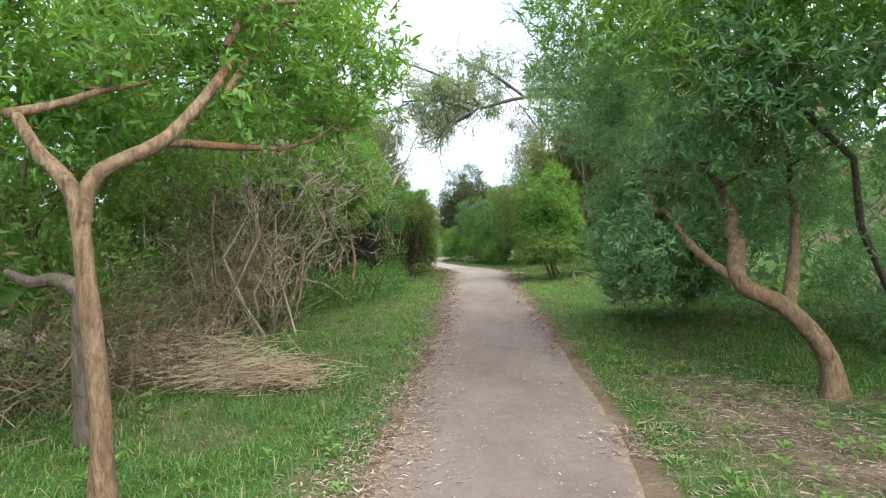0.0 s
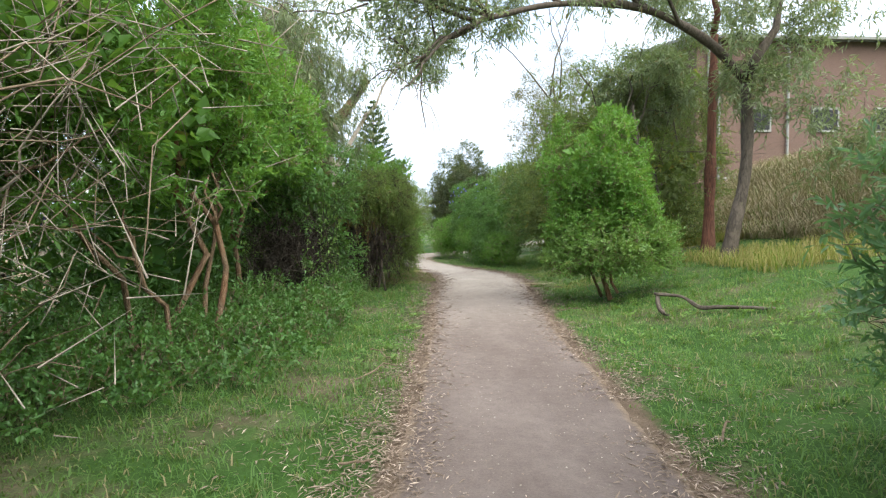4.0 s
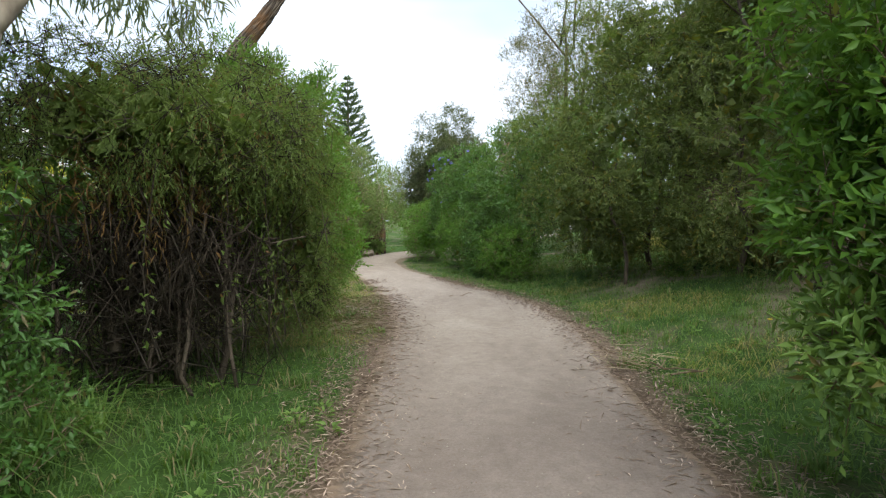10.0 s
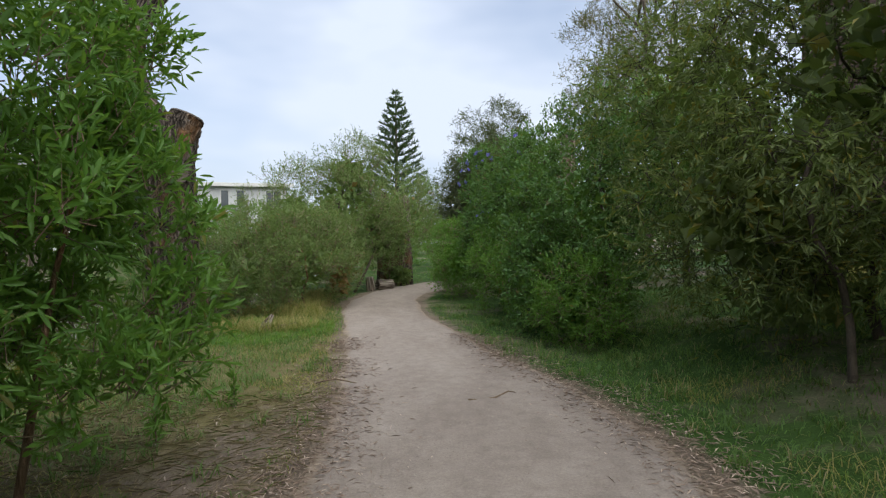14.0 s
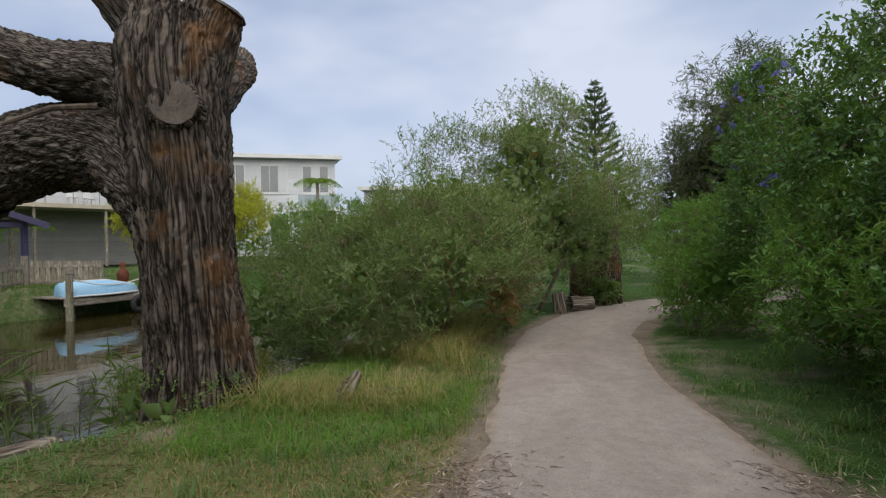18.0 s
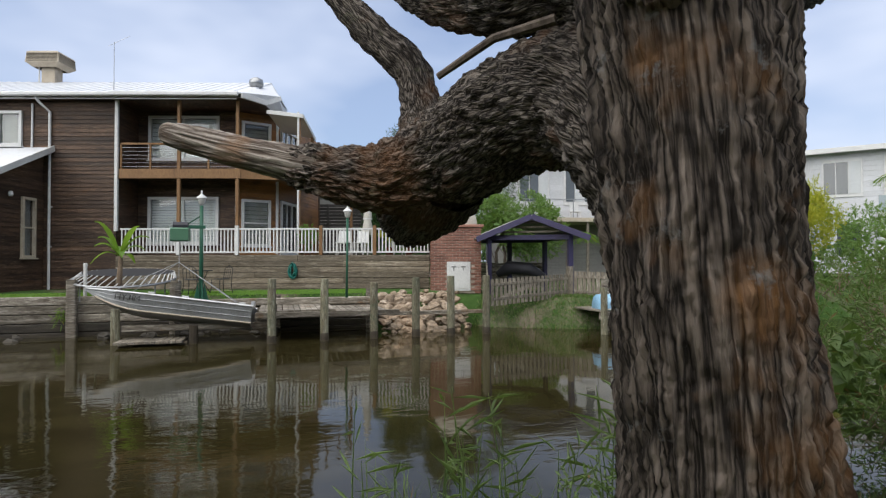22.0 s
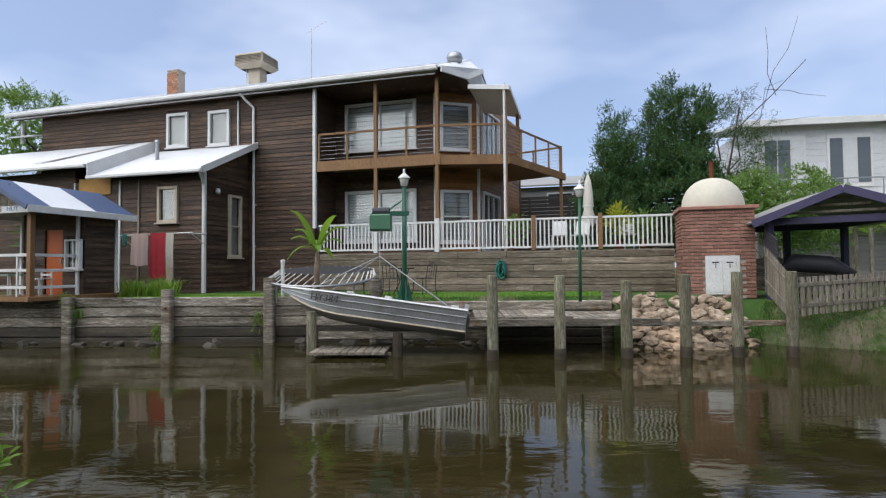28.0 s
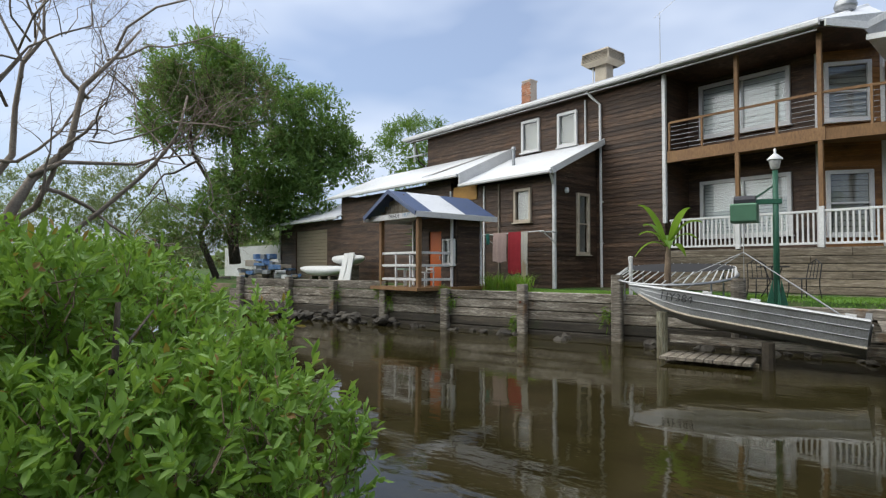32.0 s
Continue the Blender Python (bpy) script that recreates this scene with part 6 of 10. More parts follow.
# lower deck, its white balustrade and the sleeper wall
deck = thing("lower_deck", "raised timber deck with a white picket balustrade", "deck", HOUSE)
part("deck_floor", Shape().slab([(0.0, 0.05), (0.0, 11.05), (-7.5, 11.05), (-7.5, 0.05)][::-1], 1.12, 1.2), TIMBER_GREY, deck)
part("top_rail", Shape().box((0.0, 5.6, 2.12), (0.08, 10.9, 0.06)), WHITE_PAINT, deck)
part("bottom_rail", Shape().box((0.0, 5.6, 1.3), (0.05, 10.9, 0.06)), WHITE_PAINT, deck)
bal = Shape().box((0, 0, 0), (0.035, 0.045, 0.8)).mesh("baluster")
bal.materials.append(WHITE_PAINT)
for i in range(88):
    part("baluster", bal, None, deck, at=pose(0.0, 0.2 + i * 0.124, 1.7))
for y in (2.18, 4.24, 7.2, 9.1):
    part("newel", Shape().box((0.02, y, 1.72), (0.12, 0.12, 1.04)), TIMBER_BROWN if y > 5 else WHITE_PAINT, deck)
sleepers = thing("sleeper_wall", "weathered horizontal timber sleeper wall under the deck", "retaining wall", HOUSE)
for r in range(6):
    cuts = [0.05, 3.1 + 0.9 * (r % 3), 6.4 + 0.8 * ((r + 1) % 3), 11.05]
    for a, b in zip(cuts[:-1], cuts[1:]):
        part("sleeper", Shape().box((0.08 + 0.012 * (rng.random() - 0.5), (a + b) / 2, 0.1 + r * 0.195), (0.09, b - a - 0.012, 0.183), cut=0.012), TIMBER_WALL, sleepers)
# Near-black sheet added as the shade seen between the sleepers.
part("backing", Shape().box((-0.03, 5.55, 0.55), (0.06, 10.9, 1.12)), UNLIT_BLACK, sleepers)
for y in (3.0, 6.3, 9.0):
    part("post", Shape().box((0.02, y, 0.55), (0.06, 0.1, 1.15)), TIMBER_WALL, sleepers)

back_fence = thing("timber_fence", "dark stained horizontal slat fence behind the deck", "fence", HOUSE)
for i in range(16):
    part("slat", Shape().box((-8.6, 8.4, 1.3 + i * 0.165), (0.03, 9.0, 0.145)), TIMBER_DARK, back_fence)
for i in range(6):
    part("post", Shape().box((-8.55, 4.2 + i * 1.7, 2.5), (0.09, 0.09, 2.7)), TIMBER_DARK, back_fence)

neighbour = thing("neighbour_house", "pale grey weatherboard house beyond the slat fence", "house", HOUSE)
part("wall", Shape().slab([(-16.0, 0.5), (-16.0, 11.5), (-22.0, 11.5), (-22.0, 0.5)], 0.0, 5.3), HOUSE_GREY, neighbour)
for i in range(24):
    part("cladding", Shape().box((-15.985, 6.0, 0.12 + i * 0.22), (0.03, 11.0, 0.205)), HOUSE_GREY, neighbour)
part("roof", Shape().sheet([(-15.4, 0.0, 5.35), (-15.4, 12.0, 5.35), (-19.0, 12.0, 6.3), (-19.0, 0.0, 6.3)], 0.08), ROOF_GREY, neighbour)
nw = part("window", Shape().box((-15.95, 6.6, 4.5), (0.08, 1.5, 0.9)), WHITE_PAINT, neighbour)
part("pane", Shape().box((-15.9, 6.6, 4.5), (0.03, 1.3, 0.72)), UNLIT_BLACK, nw)

# annex and lean-to roofs
annex = thing("annex", "single-storey dark weatherboard lean-to with white roof", "house extension", HOUSE)
AX, AY = 2.25, -2.55
ah = [(3.38, 4.14, 2.18, 3.32)]
wall_core(annex, (AX, -7.6), (AX, AY), 0, 3.6, (1, 0), holes=ah)
boards(annex, (AX, -7.6), (AX, AY), 0, 3.6, BOARD, (1, 0), holes=ah)
window(annex, (AX + 0.034, -7.6 + 3.38), (0, 1), (1, 0), 0.76, 1.14, 2.18, 0.09, CREAM_PAINT, CURTAIN)
sh_ = [(1.1, 1.75, 1.1, 3.15)]
wall_core(annex, (AX, AY), (0, AY), 0, 3.75, (0, 1), holes=sh_)
boards(annex, (AX, AY), (0, AY), 0, 3.75, BOARD, (0, 1), holes=sh_)
part("gable_fill", Shape().add([(AX, AY, 3.7), (0, AY, 3.7), (0, AY, 4.75), (AX, AY, 3.85), (AX, AY - 0.1, 3.7), (0, AY - 0.1, 3.7), (0, AY - 0.1, 4.75), (AX, AY - 0.1, 3.85)], [(0, 1, 2, 3), (7, 6, 5, 4), (0, 3, 7, 4), (2, 6, 7, 3)]), BOARD, annex)
window(annex, (AX - 1.1, AY + 0.034), (-1, 0), (0, 1), 0.65, 2.05, 1.1, 0.09, CREAM_PAINT, CURTAIN, sash=True)
part("corner_post", Shape().box((AX + 0.04, AY + 0.04, 1.85), (0.1, 0.1, 3.7)), WHITE_PAINT, annex)
for y in (-5.72, -4.97, -7.58):
    part("cover_strip", Shape().box((AX + 0.05, y, 1.8), (0.05, 0.07, 3.6)), WHITE_PAINT if y < -5 else TIMBER_GREY, annex)
part("yellow_panel", Shape().box((AX + 0.045, -6.75, 3.45), (0.03, 1.3, 0.55)), GOLD_PANEL, annex)
part("roof_sheet", Shape().sheet([(AX + 0.55, -6.5, 3.72), (AX + 0.55, -2.2, 3.72), (0.0, -2.2, 5.02), (0.0, -6.5, 5.02)], 0.05), ROOF_WHITE, annex)
part("roof_sheet", Shape().sheet([(AX + 0.6, -16.3, 4.1), (AX + 0.6, -6.52, 4.1), (0.0, -6.52, 5.4), (0.0, -16.3, 5.4)], 0.05), ROOF_WHITE, annex)
part("roof_patch", Shape().sheet([(AX + 0.2, -9.2, 4.325), (AX - 0.1, -8.7, 4.46), (0.1, -7.3, 5.365), (0.1, -7.7, 5.365)], 0.01), ROOF_GREY, annex, "grey weathered roof strip")
part("barge", Shape().bar((AX + 0.55, -2.18, 3.68), (0, -2.18, 4.98), 0.05, 0.2), WHITE_PAINT, annex)
part("barge", Shape().sheet([(AX + 0.6, -6.5, 4.12), (0, -6.5, 5.42), (0, -6.5, 5.0), (AX + 0.6, -6.5, 3.7)], 0.04), WHITE_PAINT, annex)
part("gutter", Shape().box((AX + 0.58, -4.35, 3.66), (0.12, 4.3, 0.12), cut=0.03), WHITE_PAINT, annex)
part("gutter", Shape().box((AX + 0.63, -11.4, 4.04), (0.12, 9.7, 0.12), cut=0.03), WHITE_PAINT, annex)
part("downpipe", Shape().tube([(AX + 0.5, -2.3, 3.6), (AX + 0.3, -2.38, 3.45), (AX + 0.12, -2.5, 3.35)], [0.04] * 3, 8), WHITE_PAINT, annex)
part("flue", Shape().tube([(1.3, -5.2, 4.3), (1.3, -5.2, 5.0)], [0.06, 0.06], 10).tube([(1.3, -5.2, 5.0), (1.3, -5.2, 5.08)], [0.1, 0.08], 10), STEEL, annex)
part("wall_lamp", Shape().lathe((AX - 0.5, AY + 0.12, 3.15), [(0.0, 0.12), (0.06, 0.1), (0.08, 0.0), (0.05, -0.06), (0, -0.07)], 10), WHITE_PAINT, annex)
wall_core(annex, (AX, -16.0), (AX, -7.6), 0, 4.0, (1, 0))
boards(annex, (AX, -16.0), (AX, -7.6), 0, 4.0, BOARD, (1, 0))
wall_core(annex, (0, -16.0), (AX, -16.0), 0, 4.2, (0, -1))
boards(annex, (0, -16.0), (AX, -16.0), 0, 4.2, BOARD, (0, -1))

garage = thing("garage", "low dark weatherboard garage with a tan roller door", "garage", HOUSE)
gh = [(2.1, 5.8, 0.0, 2.7)]
wall_core(garage, (AX - 0.3, -23.8), (AX - 0.3, -16.0), 0, 3.1, (1, 0), holes=gh)
boards(garage, (AX - 0.3, -23.8), (AX - 0.3, -16.0), 0, 3.1, BOARD, (1, 0), holes=gh)
for i in range(15):
    part("door_slat", Shape().box((AX - 0.36, -19.85, 0.09 + i * 0.18), (0.05, 3.66, 0.17), cut=0.02), ROLLER, garage)
part("roof_sheet", Shape().sheet([(AX + 0.3, -24.4, 3.18), (AX + 0.3, -15.9, 3.18), (-1.5, -15.9, 4.7), (-1.5, -22.0, 4.7)], 0.05), ROOF_WHITE, garage)
part("gutter", Shape().box((AX + 0.33, -20.1, 3.12), (0.12, 8.5, 0.13), cut=0.03), WHITE_PAINT, garage)
part("corner_trim", Shape().box((AX - 0.25, -23.78, 1.55), (0.1, 0.1, 3.1)), WHITE_PAINT, garage)
wall_core(garage, (-2, -23.8), (AX - 0.3, -23.8), 0, 3.1, (0, -1))

# clothes rail with towels
cl = thing("clothes_rail", "wall-mounted clothes rail of pale poles", "clothes line", HOUSE @ pose(0, 0.15, -0.15))
part("rail", Shape().tube([(AX + 0.75, -5.6, 1.92), (AX + 0.75, -2.5, 1.95)], [0.02] * 2, 6), WHITE_PAINT, cl)
for y in (-5.3, -2.6):
    part("arm", Shape().tube([(AX, y, 1.95), (AX + 0.8, y, 1.93)], [0.02] * 2, 6), WHITE_PAINT, cl)
    part("brace", Shape().tube([(AX + 0.05, y, 1.6), (AX + 0.6, y, 1.9)], [0.015] * 2, 6), WHITE_PAINT, cl)


def towel(label, y0, y1, z0, material, seed):
    r = np.random.default_rng(seed)
    n, m = 9, 8
    v = []
    for i in range(m + 1):
        for j in range(n + 1):
            t = i / m
            z = 1.965 - (1.965 - z0) * t
            v.append((AX + 0.78 + 0.02 * math.sin(j * 1.9 + seed) * (0.3 + t), y0 + (y1 - y0) * j / n + 0.01 * math.sin(t * 5 + seed), z + 0.02 * math.sin(j * 0.8 + seed) * t))
    back_ = [(x - 0.012, y, z) for x, y, z in v]
    q = [(i * (n + 1) + j, i * (n + 1) + j + 1, (i + 1) * (n + 1) + j + 1, (i + 1) * (n + 1) + j) for i in range(m) for j in range(n)]
    k = len(v)
    sh = Shape().add(v + back_, q + [tuple(reversed([a + k for a in f])) for f in q])
    o = tagged(part("towel", sh, material, smooth=True), label, "towel", "towels on the rail")
    o.matrix_basis = HOUSE @ pose(0, 0.33, -0.15)
    return o


towel("pale pink towel hanging on the clothes rail", -4.85, -4.25, 1.0, PINK_CLOTH, 1)
towel("red bath towel hanging on the clothes rail", -4.15, -3.6, 0.62, RED_CLOTH, 2)
towel("cream towel hanging behind the red towel", -3.58, -3.3, 0.55, CANVAS, 3)
towel("small green cloth pegged on the clothes rail", -5.2, -5.02, 1.6, TEAL, 4)

# the small hut on the sea wall
hut = thing("hut", "small weatherboard hut with a navy and white gable roof", "hut", HOUSE)
H0, H1, HF, HB = -5.35, -3.5, 6.95, 4.6
part("hut_floor", Shape().box(((HF + HB) / 2, (H0 + H1) / 2, 0.06), (HF - HB + 0.5, H1 - H0 + 0.5, 0.1)), TIMBER_BROWN, hut)
wall_core(hut, (HB + 1.1, H1), (HB, H1), 0.1, 2.15, (0, 1), 0.08)
boards(hut, (HB + 1.1, H1), (HB, H1), 0.1, 2.15, BOARD, (0, 1))
hh = [(0.75, 1.35, 0.1, 1.75), (1.5, 2.0, 0.75, 1.5)]
wall_core(hut, (HB + 1.1, H0), (HB + 1.1, H1), 0.1, 2.15, (1, 0), 0.08, hh)
boards(hut, (HB + 1.1, H0), (HB + 1.1, H1), 0.1, 2.15, BOARD, (1, 0), holes=hh)
wall_core(hut, (HB, H0), (HB + 1.1, H0), 0.1, 2.15, (0, -1), 0.08)
boards(hut, (HB, H0), (HB + 1.1, H0), 0.1, 2.15, BOARD, (0, -1))
wall_core(hut, (HB, H1), (HB, H0), 0.1, 2.15, (-1, 0), 0.08)
dr = part("door", Shape().box((HB + 1.06, H0 + 1.05, 0.93), (0.05, 0.58, 1.64)), ORANGE, hut, "bright orange door")
part("door_handle", Shape().box((HB + 1.1, H0 + 1.26, 0.95), (0.03, 0.04, 0.12)), STEEL, dr)
window(hut, (HB + 1.14, H0 + 1.5), (0, 1), (1, 0), 0.5, 0.75, 0.75, 0.05, WHITE_PAINT, CURTAIN, bars=2, slats=6)
for x, y, mat in ((HF, H0, TIMBER_BROWN), (HF, H1, TIMBER_BROWN), (HB + 1.15, H0, WHITE_PAINT), (HB + 1.15, H1 + 0.02, WHITE_PAINT), (HB, H1 + 0.03, WHITE_PAINT)):
    part("post", Shape().box((x, y, 1.12), (0.12 if mat is TIMBER_BROWN else 0.07, 0.12 if mat is TIMBER_BROWN else 0.07, 2.05)), mat, hut)
for z in (0.32, 0.72, 1.08):
    part("rail", Shape().box((HF, (H0 + H1) / 2, z), (0.05, H1 - H0, 0.07)), WHITE_PAINT, hut)
    part("rail", Shape().box(((HF + HB + 1.15) / 2, H1, z), (HF - HB - 1.15, 0.05, 0.07)), WHITE_PAINT, hut)
    part("rail", Shape().box(((HF + HB + 1.15) / 2, H0, z), (HF - HB - 1.15, 0.05, 0.07)), WHITE_PAINT, hut)
for y in (H0 + 0.75, H0 + 1.45):
    part("rail_post", Shape().box((HF, y, 0.6), (0.05, 0.05, 1.0)), WHITE_PAINT, hut)
MID = (H0 + H1) / 2
for sgn, edge in ((-1, H0 - 0.38), (1, H1 + 0.38)):
    xs = np.linspace(HB - 0.35, HF + 0.4, 6)
    for i in range(5):
        a, b = xs[i], xs[i + 1]
        q = [(b, edge, 2.18), (b, MID, 2.88), (a, MID, 2.88), (a, edge, 2.18)]
        part("roof_panel", Shape().sheet(q if sgn < 0 else q[::-1], 0.04), ROOF_WHITE if i in (2, 3) else NAVY, hut)
    part("fascia", Shape().bar((HB - 0.35, edge, 2.12), (HF + 0.4, edge, 2.12), 0.04, 0.16), WHITE_PAINT, hut)
    part("bargeboard", Shape().bar((HF + 0.41, edge, 2.14), (HF + 0.41, MID, 2.84), 0.04, 0.12), NAVY, hut)
for i in range(4):
    w = (H1 - H0) * (1 - i * 0.24)
    part("gable_board", Shape().box((HF + 0.03, MID, 2.25 + i * 0.15), (0.03, w, 0.148)), TIMBER_GREY, hut)
sg = part("sign_board", Shape().box((HF + 0.2, MID - 0.1, 2.13), (0.03, 2.5, 0.16)), WHITE_PAINT, hut, "white sign board with dark capital letters")


def lettering(text, size, m, material, parent, squeeze=1.0):
    cu = bpy.data.curves.new("lettering", "FONT")
    cu.body, cu.size, cu.extrude, cu.align_x, cu.align_y = text, size, 0.003, "CENTER", "CENTER"
    cu.resolution_u = 2
    tmp = bpy.data.objects.new("lettering", cu)
    scene.collection.objects.link(tmp)
    bpy.context.view_layer.update()
    me = bpy.data.meshes.new_from_object(tmp.evaluated_get(bpy.context.evaluated_depsgraph_get()))
    bpy.data.objects.remove(tmp)
    me.materials.clear()
    me.materials.append(material)
    return part("lettering", me, None, parent, at=m @ Matrix.Diagonal((squeeze, 1, 1, 1)))


lettering("FRIEDS", 0.15, pose(HF + 0.218, MID + 0.02, 2.13, 90, 0, 90), CHARCOAL, sg, 1.2)
lettering("HUT", 0.15, pose(HF + 0.218, MID + 0.62, 2.14, 90, 0, 90), plain("faded_blue", (0.16, 0.3, 0.5), 0.6), sg, 1.2)
stool = thing("chair", "small white slatted chair in the hut", "chair", HOUSE @ pose(HB + 1.75, H1 - 0.45, 0.11))
for x, y in ((-0.16, -0.16), (0.16, -0.16), (-0.16, 0.16), (0.16, 0.16)):
    part("leg", Shape().box((x, y, 0.3 if x < 0 else 0.2), (0.035, 0.035, 0.6 if x < 0 else 0.4)), WHITE_PAINT, stool)
part("seat", Shape().box((0, 0, 0.41), (0.38, 0.38, 0.03)), WHITE_PAINT, stool)
for z in (0.5, 0.6):
    part("back_slat", Shape().box((-0.16, 0, z), (0.03, 0.34, 0.05)), WHITE_PAINT, stool)
tbl = thing("side_table", "small pale green table in the hut", "table", HOUSE @ pose(HB + 1.9, H0 + 0.6, 0.11))
part("tabletop", Shape().box((0, 0, 0.5), (0.45, 0.5, 0.04)), plain("pale_green", (0.42, 0.58, 0.47), 0.6), tbl)
for x, y in ((-0.18, -0.2), (0.18, -0.2), (-0.18, 0.2), (0.18, 0.2)):
    part("leg", Shape().box((x, y, 0.24), (0.04, 0.04, 0.48)), WHITE_PAINT, tbl)
# ---- sea wall, jetty and what stands along the far bank ----
rng = np.random.default_rng(17)
WX = -19.05
seawall = thing("sea_wall", "weathered grey timber sea wall with stained planks", "sea wall")
posts = [8.9, 11.6, 13.75, 15.9, 18.15, 20.53, 22.95, 25.46, 28.1, 30.8]
tops = [0.32, 0.34, 0.22, 0.1, 0.08, 0.24, 0.5, 0.46, 0.0, 0.16]
for i, (a, b) in enumerate(zip(posts[:-1], posts[1:])):
    top = 0.26 if i < 3 else (0.06 if i < 7 else -0.12)
    n = 5
    hgt = (top + 1.12) / n
    for r in range(n):
        j = 0.02 * (rng.random() - 0.5)
        part("plank", Shape().box((WX + 0.02 + j, (a + b) / 2, -1.12 + hgt * (r + 0.5)), (0.11, b - a - 0.02 + j, hgt - 0.014), cut=0.018), TIMBER_WET if r < 2 else TIMBER_OLD, seawall)
for y, z in zip(posts, tops):
    part("post", Shape().box((WX + 0.17, y, (z - 1.5) / 2), (0.2, 0.24, z + 1.5), cut=0.03), TIMBER_OLD, seawall)
for y in (20.53, 11.6):
    part("bolt", Shape().tube([(WX + 0.26, y, -0.2), (WX + 0.3, y, -0.2)], [0.03, 0.03], 8), RUST, seawall)
structure("lawn_edge", Shape().slab([(WX, 8), (WX, 31), (WX - 0.16, 31), (WX - 0.16, 8)], -1.2, -0.14), TIMBER_OLD, "rough timber backing of the sea wall", "sea wall")

jetty = thing("jetty", "narrow timber jetty on round posts beside the boat", "jetty")
PY = [28.0, 29.25, 30.5, 31.62, 32.57, 33.58]
PX = [-16.12, -16.22, -16.32, -16.4, -16.38, -16.4]
for x, y, z in zip(PX, PY, (0.55, 0.54, 0.43, 0.54, 0.58, 0.58)):
    p = part("jetty_post", Shape().tube([(x, y, -1.9), (x, y, -0.75), (x, y, 0.2), (x, y, z - 0.012), (x, y, z)], [0.105, 0.105, 0.1, 0.098, 0.085], 14, rough=0.04, seed=int(y * 10)), PILE, jetty, smooth=False)
    part("tide_band", Shape().tube([(x, y, -1.9), (x, y, -0.86), (x, y, -0.8)], [0.112, 0.111, 0.105], 14), PILE_WET, p)
part("beam", Shape().box((-16.55, 29.4, -0.36), (0.12, 3.6, 0.14), cut=0.01), TIMBER_OLD, jetty)
part("beam", Shape().box((-16.6, 32.3, -0.4), (0.1, 2.7, 0.1), cut=0.01), TIMBER_OLD, jetty)
part("beam", Shape().box((-16.9, 26.3, -0.62), (0.14, 3.4, 0.14), cut=0.01), TIMBER_OLD, jetty)
for i in range(13):
    part("deck_board", Shape().box((-17.8, 27.75 + i * 0.145 + 0.004 * rng.normal(), -0.27), (2.5, 0.13, 0.04)), TIMBER_OLD, jetty)
for i in range(8):
    part("deck_board", Shape().box((-17.6, 29.65 + i * 0.165, -0.32), (2.2, 0.14, 0.04)), TIMBER_OLD, jetty)
part("edge_board", Shape().box((-18.6, 28.6, -0.16), (0.14, 4.4, 0.2), cut=0.02), TIMBER_OLD, jetty)
low = thing("landing_stage", "low grey plank landing stage just above the water", "landing")
for i in range(10):
    part("plank", Shape().box((-16.75, 24.62 + i * 0.145, -0.9), (0.95, 0.13, 0.05)), TIMBER_GREY, low)
part("bearer", Shape().box((-16.75, 25.3, -1.0), (0.1, 1.5, 0.12)), TIMBER_OLD, low)
for x, y, z in ((-16.9, 24.45, -0.15), (-16.6, 26.2, -0.55)):
    part("post", Shape().tube([(x, y, -1.8), (x, y, z)], [0.1, 0.1], 10), PILE_WET if z < -0.5 else PILE, low)
tagged(part("mooring_post", Shape().tube([(-18.5, 25.5, -1.4), (-18.5, 25.5, 0.42), (-18.5, 25.5, 0.45)], [0.14, 0.14, 0.11], 10, rough=0.1), TIMBER_OLD), "squat weathered grey mooring post", "post")

# stone bank under the jetty
stones = thing("stone_bank", "tumbled tan rocks on the bank beneath the jetty", "rocks")


def stone(name, parent, c, s, material, seed, squash=0.65):
    r = np.random.default_rng(seed)
    bm = bmesh.new()
    bmesh.ops.create_icosphere(bm, subdivisions=2, radius=1.0)
    for v in bm.verts:
        k = 1 + 0.5 * noise.noise(v.co * 1.1 + Vector((seed * 1.7, 0, 0))) - 0.22 * abs(noise.noise(v.co * 2.3 + Vector((0, seed * 1.3, 0)))) + 0.12 * (r.random() - 0.5)
        v.co = Vector((v.co.x * k, v.co.y * k * 1.1, v.co.z * k * squash)) * s
    me = bpy.data.meshes.new(name)
    bm.to_mesh(me)
    bm.free()
    me.materials.append(material)
    return part(name, me, None, parent, at=pose(*c, r.random() * 40 - 20, r.random() * 40 - 20, r.random() * 360))


for i in range(96):
    t = rng.random()
    stone("boulder", stones, (-18.75 + 1.35 * t, 30.95 + 2.5 * rng.random(), -0.14 - 0.9 * t), 0.1 + 0.12 * rng.random(), ROCK_TAN if t < 0.45 else ROCK, 700 + i, 0.7)
for i in range(150):
    t = rng.random()
    y = 30.9 + 2.6 * rng.random()
    x = -18.9 + 1.6 * t
    stone("stone", stones, (x, y, 0.02 - 1.1 * t + 0.05 * rng.normal()), 0.07 + 0.12 * rng.random() ** 1.5, ROCK_TAN if t < 0.5 else ROCK, i)
riprap = thing("wall_foot_rocks", "dark wet rocks heaped along the foot of the sea wall", "rocks")
for i in range(90):
    y = 9.0 + (7.5 * rng.random() if i < 55 else 19 * rng.random())
    stone("rock", riprap, (WX + 0.35 + 0.5 * rng.random(), y, -1.02 + (0.25 * rng.random() if i < 55 else 0.06 * rng.random())), 0.08 + 0.13 * rng.random(), ROCK_DARK, 100 + i)

